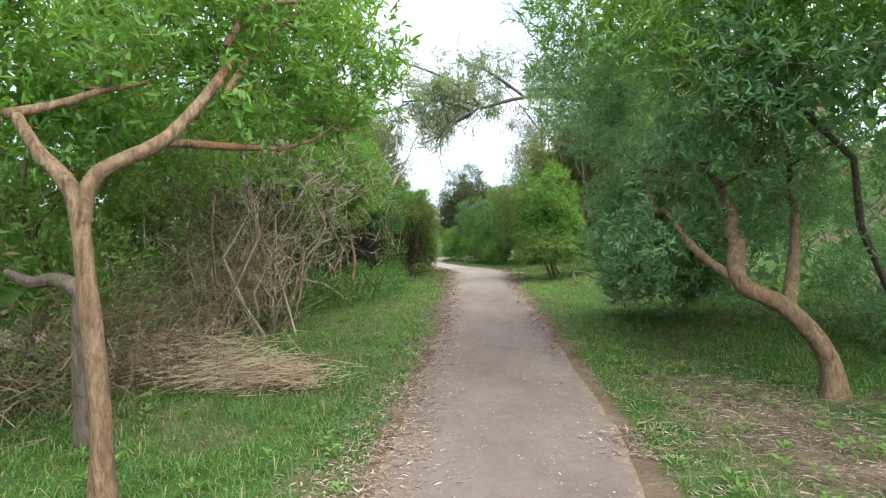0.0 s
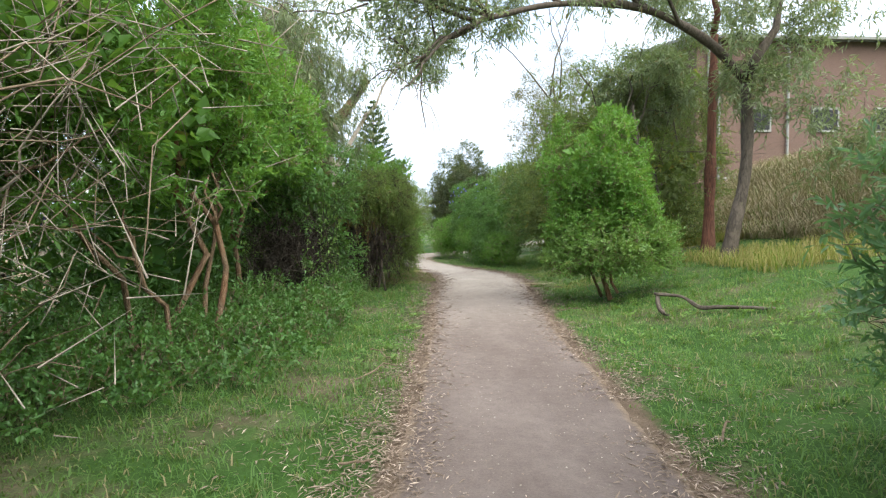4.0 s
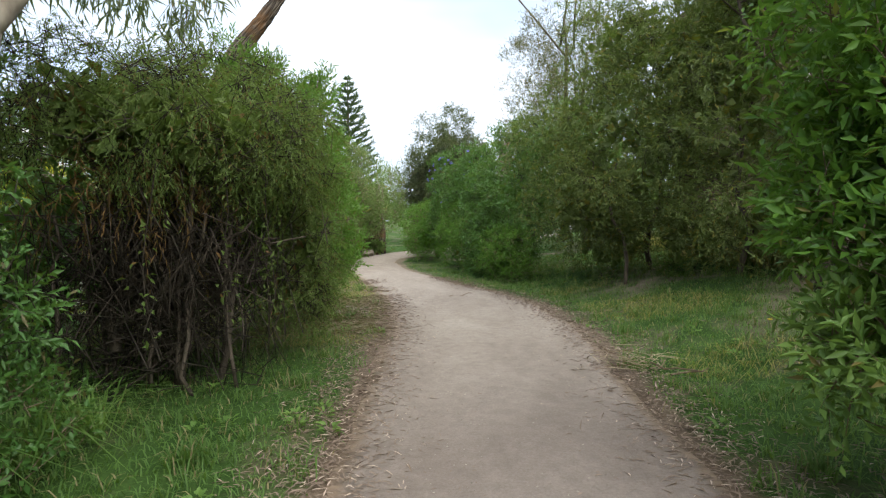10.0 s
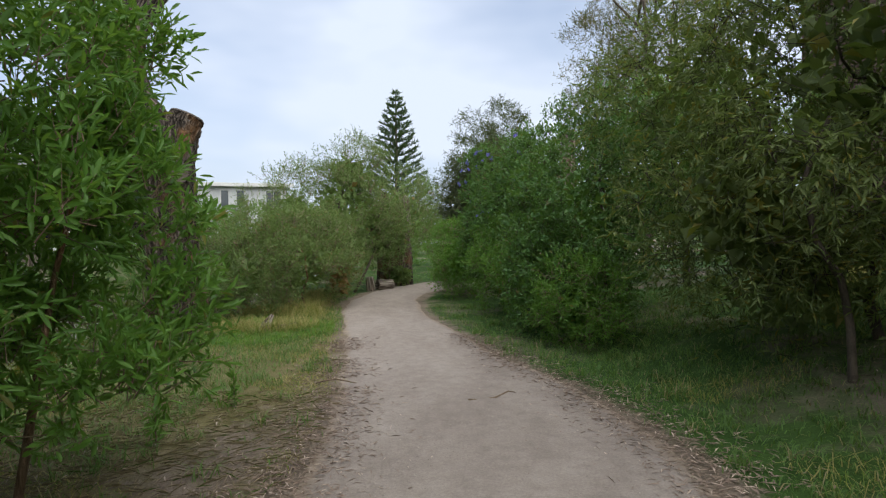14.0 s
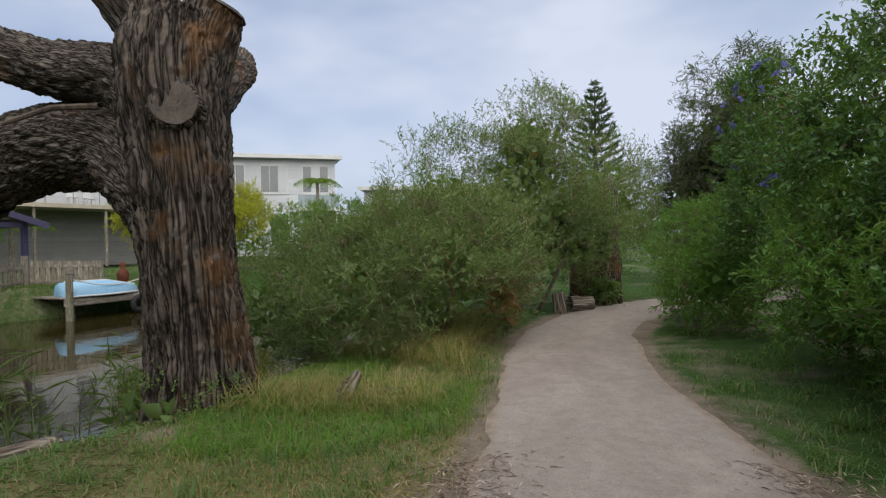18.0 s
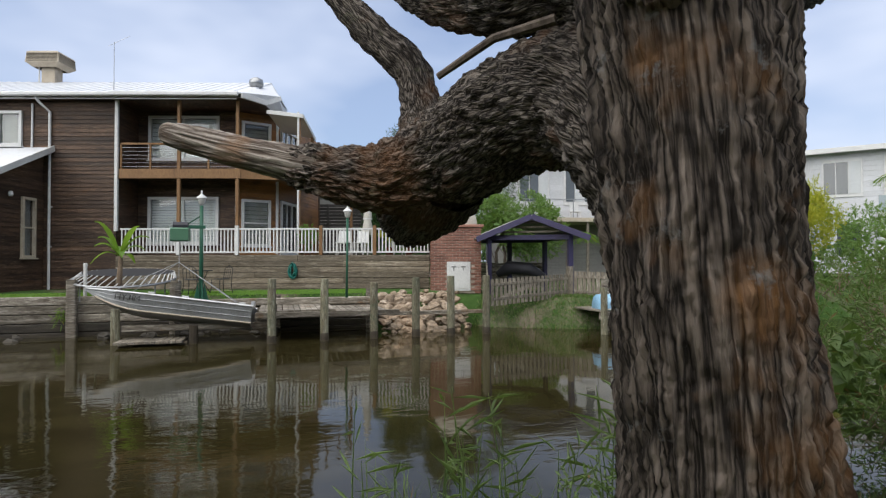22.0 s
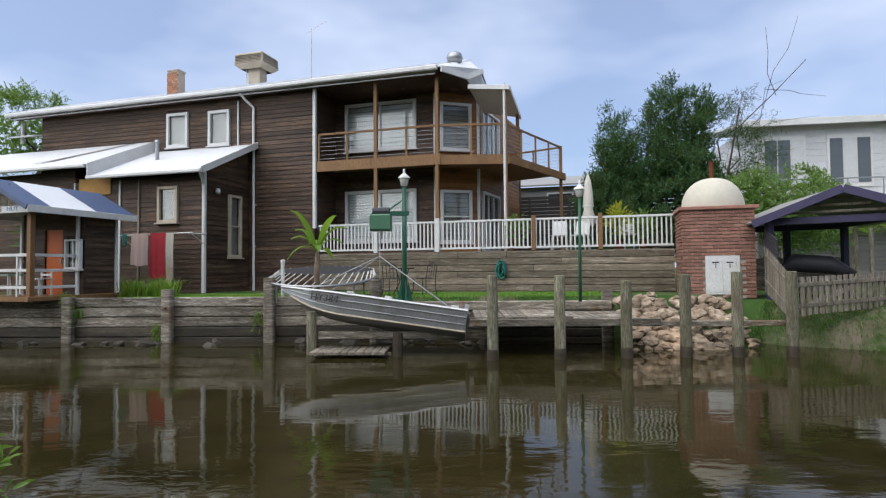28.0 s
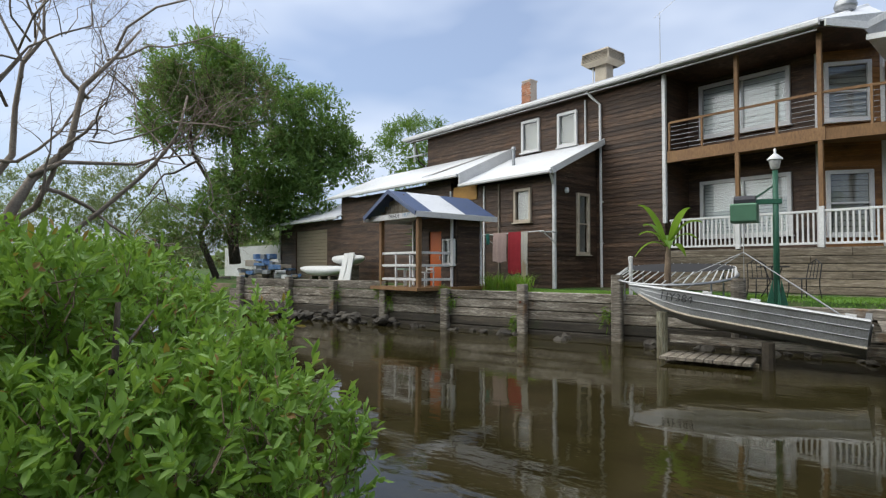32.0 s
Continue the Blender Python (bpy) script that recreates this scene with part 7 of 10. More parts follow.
# aluminium boat
bow, stern = Vector((-17.35, 23.7, 0.36)), Vector((-17.15, 27.58, -0.18))
bx = (bow - stern).normalized()
by_ = Vector((0, 0, 1)).cross(bx).normalized()
by_ = (by_ - Vector((0, 0, 0.13))).normalized() if by_.x < 0 else (by_ + Vector((0, 0, 0.13))).normalized()
bz_ = bx.cross(by_)
BOAT = Matrix.Translation(stern) @ Matrix((bx, by_, bz_)).transposed().to_4x4()
BL = (bow - stern).length
BOAT = Matrix.Translation((0, 0, -0.04)) @ BOAT
boat = thing("dinghy", "grey aluminium dinghy raised on a davit above the water", "boat", BOAT)


def hull_section(t):
    w = 0.7 * (1 - max(0, (t - 0.45) / 0.55) ** 2.2) + 0.008
    d = 0.52 * (1 - 0.9 * max(0, (t - 0.62) / 0.38) ** 2.0)
    rise = 0.0
    pts = [(0.0, -d - 0.05 * (1 - t)), (w * 0.55, -d * 0.93), (w * 0.84, -d * 0.76), (w * 0.88, -d * 0.52), (w * 0.9, -d * 0.5), (w * 0.945, -d * 0.25), (w * 0.965, -d * 0.23), (w, 0.0)]
    return pts


ts = np.linspace(0, 1, 15)
sh = Shape()
rows = []
for t in ts:
    sec = hull_section(t)
    ring = [(BL * t, -y, z) for y, z in reversed(sec)] + [(BL * t, y, z) for y, z in sec[1:]]
    rows.append(ring)
n = len(rows[0])
sh.add([p for r in rows for p in r], [(i * n + j, (i + 1) * n + j, (i + 1) * n + j + 1, i * n + j + 1) for i in range(len(rows) - 1) for j in range(n - 1)])
inner = [[(x, y * 0.97, z * 0.94 + 0.0) for x, y, z in r] for r in rows]
sh.add([p for r in inner for p in r], [(i * n + j, i * n + j + 1, (i + 1) * n + j + 1, (i + 1) * n + j) for i in range(len(rows) - 1) for j in range(n - 1)])
sh.add(rows[0] + [(x + 0.03, y, z) for x, y, z in rows[0]], [tuple(range(n)), tuple(range(2 * n - 1, n - 1, -1))])
part("hull", sh, ALLOY, boat)
for s in (-1, 1):
    g = Shape()
    g.tube([(BL * t, s * hull_section(t)[-1][0], 0.01) for t in ts], [0.03] * len(ts), 6)
    part("gunwale", g, ALLOY_LIGHT, boat, "bright aluminium gunwale")
    c = Shape()
    c.tube([(BL * t, s * (hull_section(t)[2][0] + 0.005), hull_section(t)[2][1]) for t in ts[:-1]], [0.022] * (len(ts) - 1), 6)
    part("chine", c, CREAM_PAINT, boat)
    for q in (4, 6):
        part("strake", Shape().tube([(BL * t, s * (hull_section(t)[q][0] + 0.004), hull_section(t)[q][1]) for t in ts[:-1]], [0.009] * (len(ts) - 1), 5), ALLOY, boat)
for k, x in enumerate((0.5, 1.7, 2.8)):
    part("thwart", Shape().box((x, 0, -0.14), (0.26, 1.14 if k < 2 else 0.9, 0.04)), ALLOY_LIGHT, boat)
part("foredeck", Shape().slab([(BL * 0.8, -0.52), (BL * 0.985, 0.0), (BL * 0.8, 0.52)], -0.02, 0.005), ALLOY_LIGHT, boat)
for x in (0.25, 1.55, 2.3):
    for s in (-1, 1):
        part("rowlock", Shape().box((x, s * 0.68, 0.05), (0.14, 0.05, 0.05)), WHITE_PAINT, boat)
part("motor_bracket", Shape().box((0.05, 0, 0.06), (0.08, 0.4, 0.2)), ALLOY_LIGHT, boat)
for s in (1, -1):
    a, b = Vector((2.4, s * hull_section(0.64)[-1][0], -0.12)), Vector((3.2, s * hull_section(0.83)[-1][0], -0.12))
    d = (b - a).normalized()
    nrm = d.cross(Vector((0, 0, 1))) * (1 if s < 0 else -1)
    xdir = d if s < 0 else -d
    yv = Vector((0, 0.0, 1))
    zdir = xdir.cross(yv)
    c = (a + b) / 2 + zdir * 0.075
    lettering("HY384", 0.2, Matrix.Translation(c) @ Matrix((xdir, yv, zdir)).transposed().to_4x4(), BLACK, boat, 1.15)
slings = thing("boat_slings", "grey webbing slings and chain lifting the dinghy", "sling")
hook = Vector((-17.4, 25.75, 0.95))
for x, y in ((0.35, 0.7), (0.35, -0.7), (3.1, 0.55), (3.1, -0.55)):
    e = BOAT @ Vector((x, y, 0.03))
    part("strap", Shape().tube([hook, e], [0.008, 0.008], 5), STEEL, slings)

# davit crane with a lamp
crane = thing("davit_crane", "green steel davit crane with a winch box and lamp", "crane")
CB = Vector((-17.55, 26.25, -0.05))
part("post", Shape().tube([CB, CB + Vector((0, 0, 2.45))], [0.055, 0.045], 12), GREEN_PAINT, crane, smooth=True)
for a in range(4):
    d = Vector((math.cos(a * 1.57 + 0.4), math.sin(a * 1.57 + 0.4), 0))
    s_ = Vector((-d.y, d.x, 0)) * 0.012
    q = [CB + d * 0.05, CB + d * 0.19, CB + d * 0.07 + Vector((0, 0, 0.5))]
    part("gusset", Shape().add([p + s_ for p in q] + [p - s_ for p in q], [(0, 1, 2), (5, 4, 3), (0, 3, 4, 1), (1, 4, 5, 2), (2, 5, 3, 0)]), GREEN_PAINT, crane)
tip = CB + Vector((0.1, -0.5, 1.9))
part("arm", Shape().bar(CB + Vector((0, 0.1, 1.9)), tip, 0.07, 0.09), GREEN_PAINT, crane)
part("brace", Shape().bar(CB + Vector((0, 0, 2.2)), CB + Vector((0.05, -0.35, 1.95)), 0.03, 0.03), GREEN_PAINT, crane)
part("winch_box", Shape().box(tip + Vector((0, 0.02, -0.2)), (0.4, 0.42, 0.34), cut=0.03), BOX_GREEN, crane, "boxy green winch housing")
part("motor", Shape().tube([tip + Vector((0, -0.15, 0.03)), tip + Vector((0, 0.2, 0.03))], [0.09, 0.09], 10), CHARCOAL, crane)
part("cable", Shape().tube([tip + Vector((0, 0, -0.3)), hook], [0.008, 0.008], 5).tube([hook, hook + Vector((0, 0, -0.5))], [0.006, 0.006], 5), STEEL, crane)


def lamp_head(parent, p, material):
    x, y, z = p
    part("lantern", Shape().lathe((x, y, z), [(0.03, 0), (0.07, 0.02), (0.1, 0.16), (0.095, 0.18)], 12), LAMP_GLASS, parent, "frosted lantern glass", True)
    part("lamp_cap", Shape().lathe((x, y, z + 0.17), [(0.13, 0.0), (0.12, 0.03), (0.05, 0.09), (0.02, 0.12), (0.02, 0.2), (0.0, 0.21)], 12), material, parent, smooth=True)


lamp_head(crane, (CB.x, CB.y, 2.42), WHITE_PAINT)
lamp = thing("lamp_post", "slim green garden lamp post with a lantern head", "lamp post")
part("post", Shape().tube([(-18.0, 30.0, -0.05), (-18.0, 30.02, 2.2)], [0.036, 0.03], 10), GREEN_PAINT, lamp, smooth=True)
lamp_head(lamp, (-18.0, 30.02, 2.2), WHITE_PAINT)

# trampoline at the lawn's edge
tramp = thing("trampoline", "black trampoline with pale springs on the lawn", "trampoline")
TC = Vector((-19.5, 24.05, 0.5))


def tilted(x, y, z=0.0):
    return TC + Vector((x, y, z - 0.17 * x))


ring = [tilted(1.15 * math.cos(a), 1.3 * math.sin(a)) for a in np.linspace(0, 2 * math.pi, 33)]
part("frame", Shape().tube(ring, [0.03] * 33, 6, cap=False), STEEL, tramp)
part("mat", Shape().poly([tilted(0.6 * math.cos(a) - 0.42, 1.2 * math.sin(a), 0.1) for a in np.linspace(0, 2 * math.pi, 33)[:-1]]), MAT_BLACK, tramp)
for i in range(40):
    a = i * 2 * math.pi / 40
    part("spring", Shape().tube([tilted(1.13 * math.cos(a), 1.29 * math.sin(a)), tilted(0.6 * math.cos(a + 0.06) - 0.42, 1.2 * math.sin(a + 0.06), 0.1)], [0.014, 0.014], 5), WHITE_PAINT, tramp)
for x, y in ((-0.7, -0.9), (0.7, -0.9), (-0.7, 0.9), (0.7, 0.9)):
    part("leg", Shape().tube([tilted(x, y), TC + Vector((x, y, -0.58))], [0.02, 0.02], 6), STEEL, tramp)
ban = thing("banana_plant", "young banana plant with broad glossy leaves and bare stem", "plant", pose(-18.75, 24.1, -0.02))
part("stem", Shape().tube([(0, 0, 0), (0.02, 0, 0.6), (0, 0.02, 1.15)], [0.08, 0.07, 0.05], 9), TWIG, ban, smooth=True)
for i, (a, up, L) in enumerate(((0.3, 0.9, 0.75), (1.5, 1.5, 0.95), (2.6, 0.7, 0.7), (3.7, 1.2, 0.75), (4.9, 0.75, 0.9), (5.6, 1.9, 0.95), (1.0, 1.9, 0.85), (4.4, 1.6, 0.8), (2.0, 1.2, 0.8), (5.2, 1.3, 0.8))):
    d = Vector((math.cos(a), math.sin(a), 0))
    side = Vector((-d.y, d.x, 0))
    pts = [Vector((0, 0, 1.1)) + d * L * 0.75 * s + Vector((0, 0, L * (up * s - 0.95 * s * s))) for s in np.linspace(0, 1, 8)]
    wid = [0.02, 0.07, 0.1, 0.11, 0.1, 0.085, 0.055, 0.005]
    vs = [p + side * w + Vector((0, 0, 0.03)) for p, w in zip(pts, wid)] + pts + [p - side * w + Vector((0, 0, 0.03)) for p, w in zip(pts, wid)]
    part("leaf", Shape().add(vs, [(k, k + 1, k + 9, k + 8) for k in range(7)] + [(k + 8, k + 9, k + 17, k + 16) for k in range(7)]), LEAF_PALM, ban, smooth=True)
hose = tagged(part("garden_hose", Shape().tube([(0.05 * math.sin(a * 2.3), (0.1 + 0.05 * math.sin(a * 0.37)) * math.cos(a), 0.62 + (0.22 + 0.06 * math.sin(a * 0.37)) * math.sin(a)) for a in np.linspace(0, 50, 260)], [0.02] * 260, 5), TEAL, smooth=True), "coiled teal garden hose hung on the wall", "hose")
hose.matrix_basis = HOUSE @ pose(0.22, 6.25, 0.02)

# brick oven
oven = thing("brick_oven", "red brick oven base with a cream rendered dome", "oven", HOUSE)
OX0, OX1, OY0, OY1, OZ0, OZ1 = -0.1, 1.4, 11.1, 12.78, -0.1, 2.12
part("core", Shape().slab([(OX1 - 0.02, OY0 + 0.02), (OX1 - 0.02, OY1 - 0.02), (OX0, OY1 - 0.02), (OX0, OY0 + 0.02)], OZ0, OZ1), MORTAR, oven)
bm1 = Shape().box((0, 0, 0), (0.05, 0.215, 0.07), cut=0.006).mesh("brick")
bm1.materials.append(BRICK)
half_brick = Shape().box((0, 0, 0), (0.05, 0.1, 0.07), cut=0.006).mesh("brick")
half_brick.materials.append(BRICK)
for row in range(25):
    z = OZ0 + 0.045 + row * 0.087
    courses = [(OY0 + 0.12 + 0.24 * i, bm1) for i in range(7)] if row % 2 == 0 else [(OY0 + 0.06, half_brick)] + [(OY0 + 0.24 + 0.24 * i, bm1) for i in range(6)] + [(OY1 - 0.06, half_brick)]
    for y, me in courses:
        if not (z < 0.95 and 11.62 < y < 12.42):
            part("brick", me, None, oven, at=pose(OX1 - 0.01, y, z))
    x = OX1 - 0.115 - (0.12 if row % 2 else 0)
    while x > OX0 + 0.1:
        part("brick", bm1, None, oven, at=pose(x, OY0 + 0.01, z, 0, 0, 90))
        x -= 0.24
part("coping", Shape().box(((OX0 + OX1) / 2 + 0.02, (OY0 + OY1) / 2, OZ1 + 0.02), (OX1 - OX0 + 0.14, OY1 - OY0 + 0.14, 0.09), cut=0.015), BRICK, oven)
part("dome", Shape().lathe(((OX0 + OX1) / 2, (OY0 + OY1) / 2, OZ1 + 0.06), [(0.76 * math.cos(a) ** 0.85, 0.8 * math.sin(a)) for a in np.linspace(0, 1.57, 14)], 28), RENDER_CREAM, oven, "smooth cream domed oven top", True)
od = part("oven_door", Shape().box((OX1 + 0.02, 12.02, 0.47), (0.04, 0.78, 0.96)), WHITE_PAINT, oven, "white-painted metal door")
for y in (11.86, 12.18):
    part("door_panel", Shape().box((OX1 + 0.045, y, 0.47), (0.015, 0.3, 0.82)), WHITE_PAINT, od)
    part("hinge", Shape().box((OX1 + 0.055, y, 0.78), (0.012, 0.16, 0.03)), CHARCOAL, od)
    part("latch", Shape().box((OX1 + 0.055, y, 0.7), (0.012, 0.03, 0.1)), STEEL, od)
part("flue", Shape().tube([(0.2, 12.0, 2.6), (0.2, 12.0, 3.5)], [0.06, 0.06], 8), RUST, oven)

# fence down to the jetty and picket fence
fence = thing("picket_fence", "grey weathered timber picket fence with a gate brace", "fence")


def pickets(parent, a, b, za, zb, ha, hb, gap=0.135, w=0.1):
    a, b = Vector(a), Vector(b)
    L = (b - a).length
    ang = math.atan2(b.y - a.y, b.x - a.x)
    k = int(L / gap)
    for i in range(k + 1):
        t = i / max(k, 1)
        p = a.lerp(b, t)
        z, h = za + (zb - za) * t, ha + (hb - ha) * t
        part("picket", Shape().box((p.x, p.y, z + h / 2), (w, 0.02, h), turn=ang), TIMBER_GREY, parent)
    for f in (0.25, 0.8):
        part("fence_rail", Shape().bar((a.x, a.y, za + ha * f), (b.x, b.y, zb + hb * f), 0.05, 0.08), TIMBER_GREY, parent)


e0, e1 = in_house(1.5, 12.95, 0), Vector((-16.75, 33.75, 0))
pickets(fence, (e0.x, e0.y), (e1.x, e1.y), 0.05, -0.35, 1.15, 0.85, 0.115, 0.11)
for i in range(6):
    part("slat", Shape().bar((e0.x, e0.y, 1.2 + i * 0.07), (e0.x + (e1.x - e0.x) * 0.6, e0.y + (e1.y - e0.y) * 0.6, 0.86 + i * 0.07), 0.02, 0.055), CHARCOAL, fence)
pickets(fence, (-16.9, 33.95), (-17.85, 36.85), -0.3, -0.15, 0.75, 0.72, 0.16, 0.11)
part("gate_brace", Shape().bar((-17.0, 34.2, -0.1), (-17.5, 35.7, 0.35), 0.03, 0.1), TIMBER_GREY, fence)
pickets(fence, (-17.9, 36.95), (-16.6, 38.4), -0.2, -0.2, 0.85, 0.8, 0.13, 0.12)
part("post", Shape().box((-17.86, 36.9, 0.25), (0.14, 0.14, 1.1)), TIMBER_GREY, fence)
part("post", Shape().tube([(-16.0, 37.0, -1.2), (-16.0, 37.0, 0.45)], [0.13, 0.12], 10), TIMBER_OLD, fence)

# open shed
shed = thing("boat_shed", "open-fronted shed with violet posts and a pale gabled roof", "shed")
SO, SD = Vector((-19.3, 34.75, 0)), Vector((1.4, 2.11, 0)).normalized()
SB = (Vector((-SD.y, SD.x, 0)) - SD * 0.42).normalized()
SW, SDEP = 2.6, 3.0


def sp(u, v, z):
    p = SO + SD * u + SB * v
    return (p.x, p.y, z)


for u, v in ((0, 0), (SW, 0), (0, SDEP), (SW, SDEP), (SW * 0.5, SDEP)):
    part("post", Shape().bar(sp(u, v, -0.2), sp(u, v, 1.8), 0.14, 0.14), PURPLE, shed)
for v in (0, SDEP):
    part("beam", Shape().bar(sp(-0.1, v, 1.72), sp(SW + 0.1, v, 1.72), 0.1, 0.16), PURPLE, shed)
for u in (0, SW):
    part("beam", Shape().bar(sp(u, 0, 1.74), sp(u, SDEP, 1.74), 0.1, 0.14), PURPLE, shed)
part("roof_sheet", Shape().sheet([sp(-0.45, -0.4, 1.72), sp(SW / 2, -0.4, 2.42), sp(SW / 2, SDEP + 0.3, 2.42), sp(-0.45, SDEP + 0.3, 1.72)], 0.04), ROOF_GREY, shed, "pale grey roof sheet")
part("roof_sheet", Shape().sheet([sp(SW / 2, -0.4, 2.42), sp(SW + 0.45, -0.4, 1.72), sp(SW + 0.45, SDEP + 0.3, 1.72), sp(SW / 2, SDEP + 0.3, 2.42)], 0.04), ROOF_GREY, shed)
part("bargeboard", Shape().bar(sp(-0.47, -0.42, 1.66), sp(SW / 2, -0.42, 2.36), 0.04, 0.18), PURPLE, shed)
part("bargeboard", Shape().bar(sp(SW / 2, -0.42, 2.36), sp(SW + 0.47, -0.42, 1.66), 0.04, 0.18), PURPLE, shed)
for i in range(3):
    part("gable_slat", Shape().bar(sp(0.35 + i * 0.3, 0, 1.9 + i * 0.15), sp(SW - 0.35 - i * 0.3, 0, 1.9 + i * 0.15), 0.03, 0.06), TIMBER_GREY, shed)
for i in range(9):
    part("back_board", Shape().bar(sp(0.0, SDEP + 0.05, 0.05 + i * 0.1), sp(SW, SDEP + 0.05, 0.05 + i * 0.1), 0.02, 0.09), TIMBER_OLD, shed)
covered = Shape()
covered.tube([sp(0.5, 1.2, 0.5), sp(0.9, 1.2, 0.75), sp(1.6, 1.2, 0.7), sp(2.1, 1.2, 0.45)], [0.1, 0.24, 0.22, 0.1], 10)
tagged(part("covered_boat", covered, CHARCOAL, smooth=True), "boat under a dark cover inside the shed", "boat")

# second landing with an upturned dinghy, tyres and rope
dock = thing("side_dock", "low timber dock with mooring posts and tyre fenders", "dock")
part("edge_beam", Shape().box((-15.45, 39.3, -0.52), (0.16, 5.6, 0.18), cut=0.02), TIMBER_OLD, dock)
for i in range(36):
    part("deck_board", Shape().box((-16.2, 36.6 + i * 0.155, -0.4), (1.5, 0.14, 0.04)), TIMBER_OLD, dock)
for y in (36.55, 39.0, 41.6):
    part("mooring_post", Shape().tube([(-15.35, y, -1.8), (-15.35, y, 0.25 if y < 37 else 0.1)], [0.1, 0.09], 10), PILE, dock)
for y in (38.6, 39.35, 40.2):
    ring = [(-15.22 + 0.0 * a, y + 0.2 * math.cos(a), -0.72 + 0.2 * math.sin(a)) for a in np.linspace(0, 6.283, 17)]
    part("tyre", Shape().tube(ring, [0.085] * 17, 8, cap=False), RUBBER, dock, "black tyre fender", True)
part("rope", Shape().tube([(-15.35, 36.55 + 2.45 * s, 0.18 - 0.08 * s - 0.9 * s * (1 - s)) for s in np.linspace(0, 1, 12)], [0.018] * 12, 5).tube([(-15.35, 39.0 + 2.6 * s, 0.1 - 0.8 * s * (1 - s)) for s in np.linspace(0, 1, 12)], [0.018] * 12, 5), CANVAS, dock)
din = thing("upturned_dinghy", "pale blue upturned dinghy on the dock", "boat", pose(-15.95, 36.75, -0.38, 0, 0, 82))
up = Shape()
rows = []
for t in np.linspace(0, 1, 10):
    w, h = 0.5 * (1 - 0.75 * max(0, (t - 0.5) / 0.5) ** 2), 0.42 * (1 - 0.5 * max(0, (t - 0.4) / 0.6) ** 2)
    rows.append([(2.1 * t, w * c, h * s) for c, s in ((1, 0), (0.97, 0.35), (0.8, 0.75), (0.4, 0.95), (0, 1.0), (-0.4, 0.95), (-0.8, 0.75), (-0.97, 0.35), (-1, 0))])
up.add([p for r in rows for p in r], [(i * 9 + j, i * 9 + j + 1, (i + 1) * 9 + j + 1, (i + 1) * 9 + j) for i in range(9) for j in range(8)] + [tuple(range(8, -1, -1)), tuple(81 + j for j in range(9))])
part("hull", up, BLUE_HULL, din, smooth=True)
part("keel", Shape().tube([(0.05, 0, 0.43), (1.2, 0, 0.42), (2.08, 0, 0.24)], [0.02] * 3, 6), WHITE_PAINT, din)
part("rim", Shape().tube([(2.1 * t, 0.51 * (1 - 0.75 * max(0, (t - 0.5) / 0.5) ** 2), 0.03) for t in np.linspace(0, 1, 10)], [0.025] * 10, 6).tube([(2.1 * t, -0.51 * (1 - 0.75 * max(0, (t - 0.5) / 0.5) ** 2), 0.03) for t in np.linspace(0, 1, 10)], [0.025] * 10, 6), WHITE_PAINT, din)
tagged(part("garden_statue", Shape().lathe((-17.2, 39.6, -0.2), [(0.12, 0), (0.17, 0.1), (0.2, 0.3), (0.14, 0.44), (0.07, 0.5), (0.1, 0.58), (0.08, 0.68), (0.0, 0.72)], 12), RUST, smooth=True), "rusty brown garden ornament on the lawn", "ornament")

# on the deck
umb = thing("closed_umbrella", "closed cream market umbrella on the deck", "umbrella", pose(-23.1, 31.35, 1.2))
part("pole", Shape().tube([(0, 0, 0), (0, 0, 2.4)], [0.025, 0.025], 8), WHITE_PAINT, umb)
part("canopy", Shape().lathe((0, 0, 0.75), [(0.17, 0.0), (0.24, 0.12), (0.14, 0.5), (0.16, 0.66), (0.14, 1.0), (0.1, 1.35), (0.03, 1.55), (0, 1.58)], 9), CANVAS, umb, smooth=True)
part("tie", Shape().lathe((0, 0, 1.33), [(0.175, 0.0), (0.178, 0.04)], 12), WHITE_PAINT, umb)


def deck_chair(x, y, turn):
    o = thing("deck_chair", "white moulded garden chair on the deck", "chair", HOUSE @ pose(x, y, 1.2, 0, 0, turn), "deck chairs")
    for a, b in ((-0.2, -0.22), (0.2, -0.22), (-0.22, 0.22), (0.22, 0.22)):
        part("leg", Shape().bar((a, b, 0), (a * 0.9, b * 0.9, 0.43), 0.04, 0.04), WHITE_PAINT, o)
    part("seat", Shape().box((0, 0, 0.44), (0.48, 0.48, 0.03), cut=0.01), WHITE_PAINT, o)
    part("backrest", Shape().sheet([(-0.22, -0.22, 0.44), (-0.22, 0.22, 0.44), (-0.32, 0.2, 0.9), (-0.32, -0.2, 0.9)], 0.03), WHITE_PAINT, o)
    return o


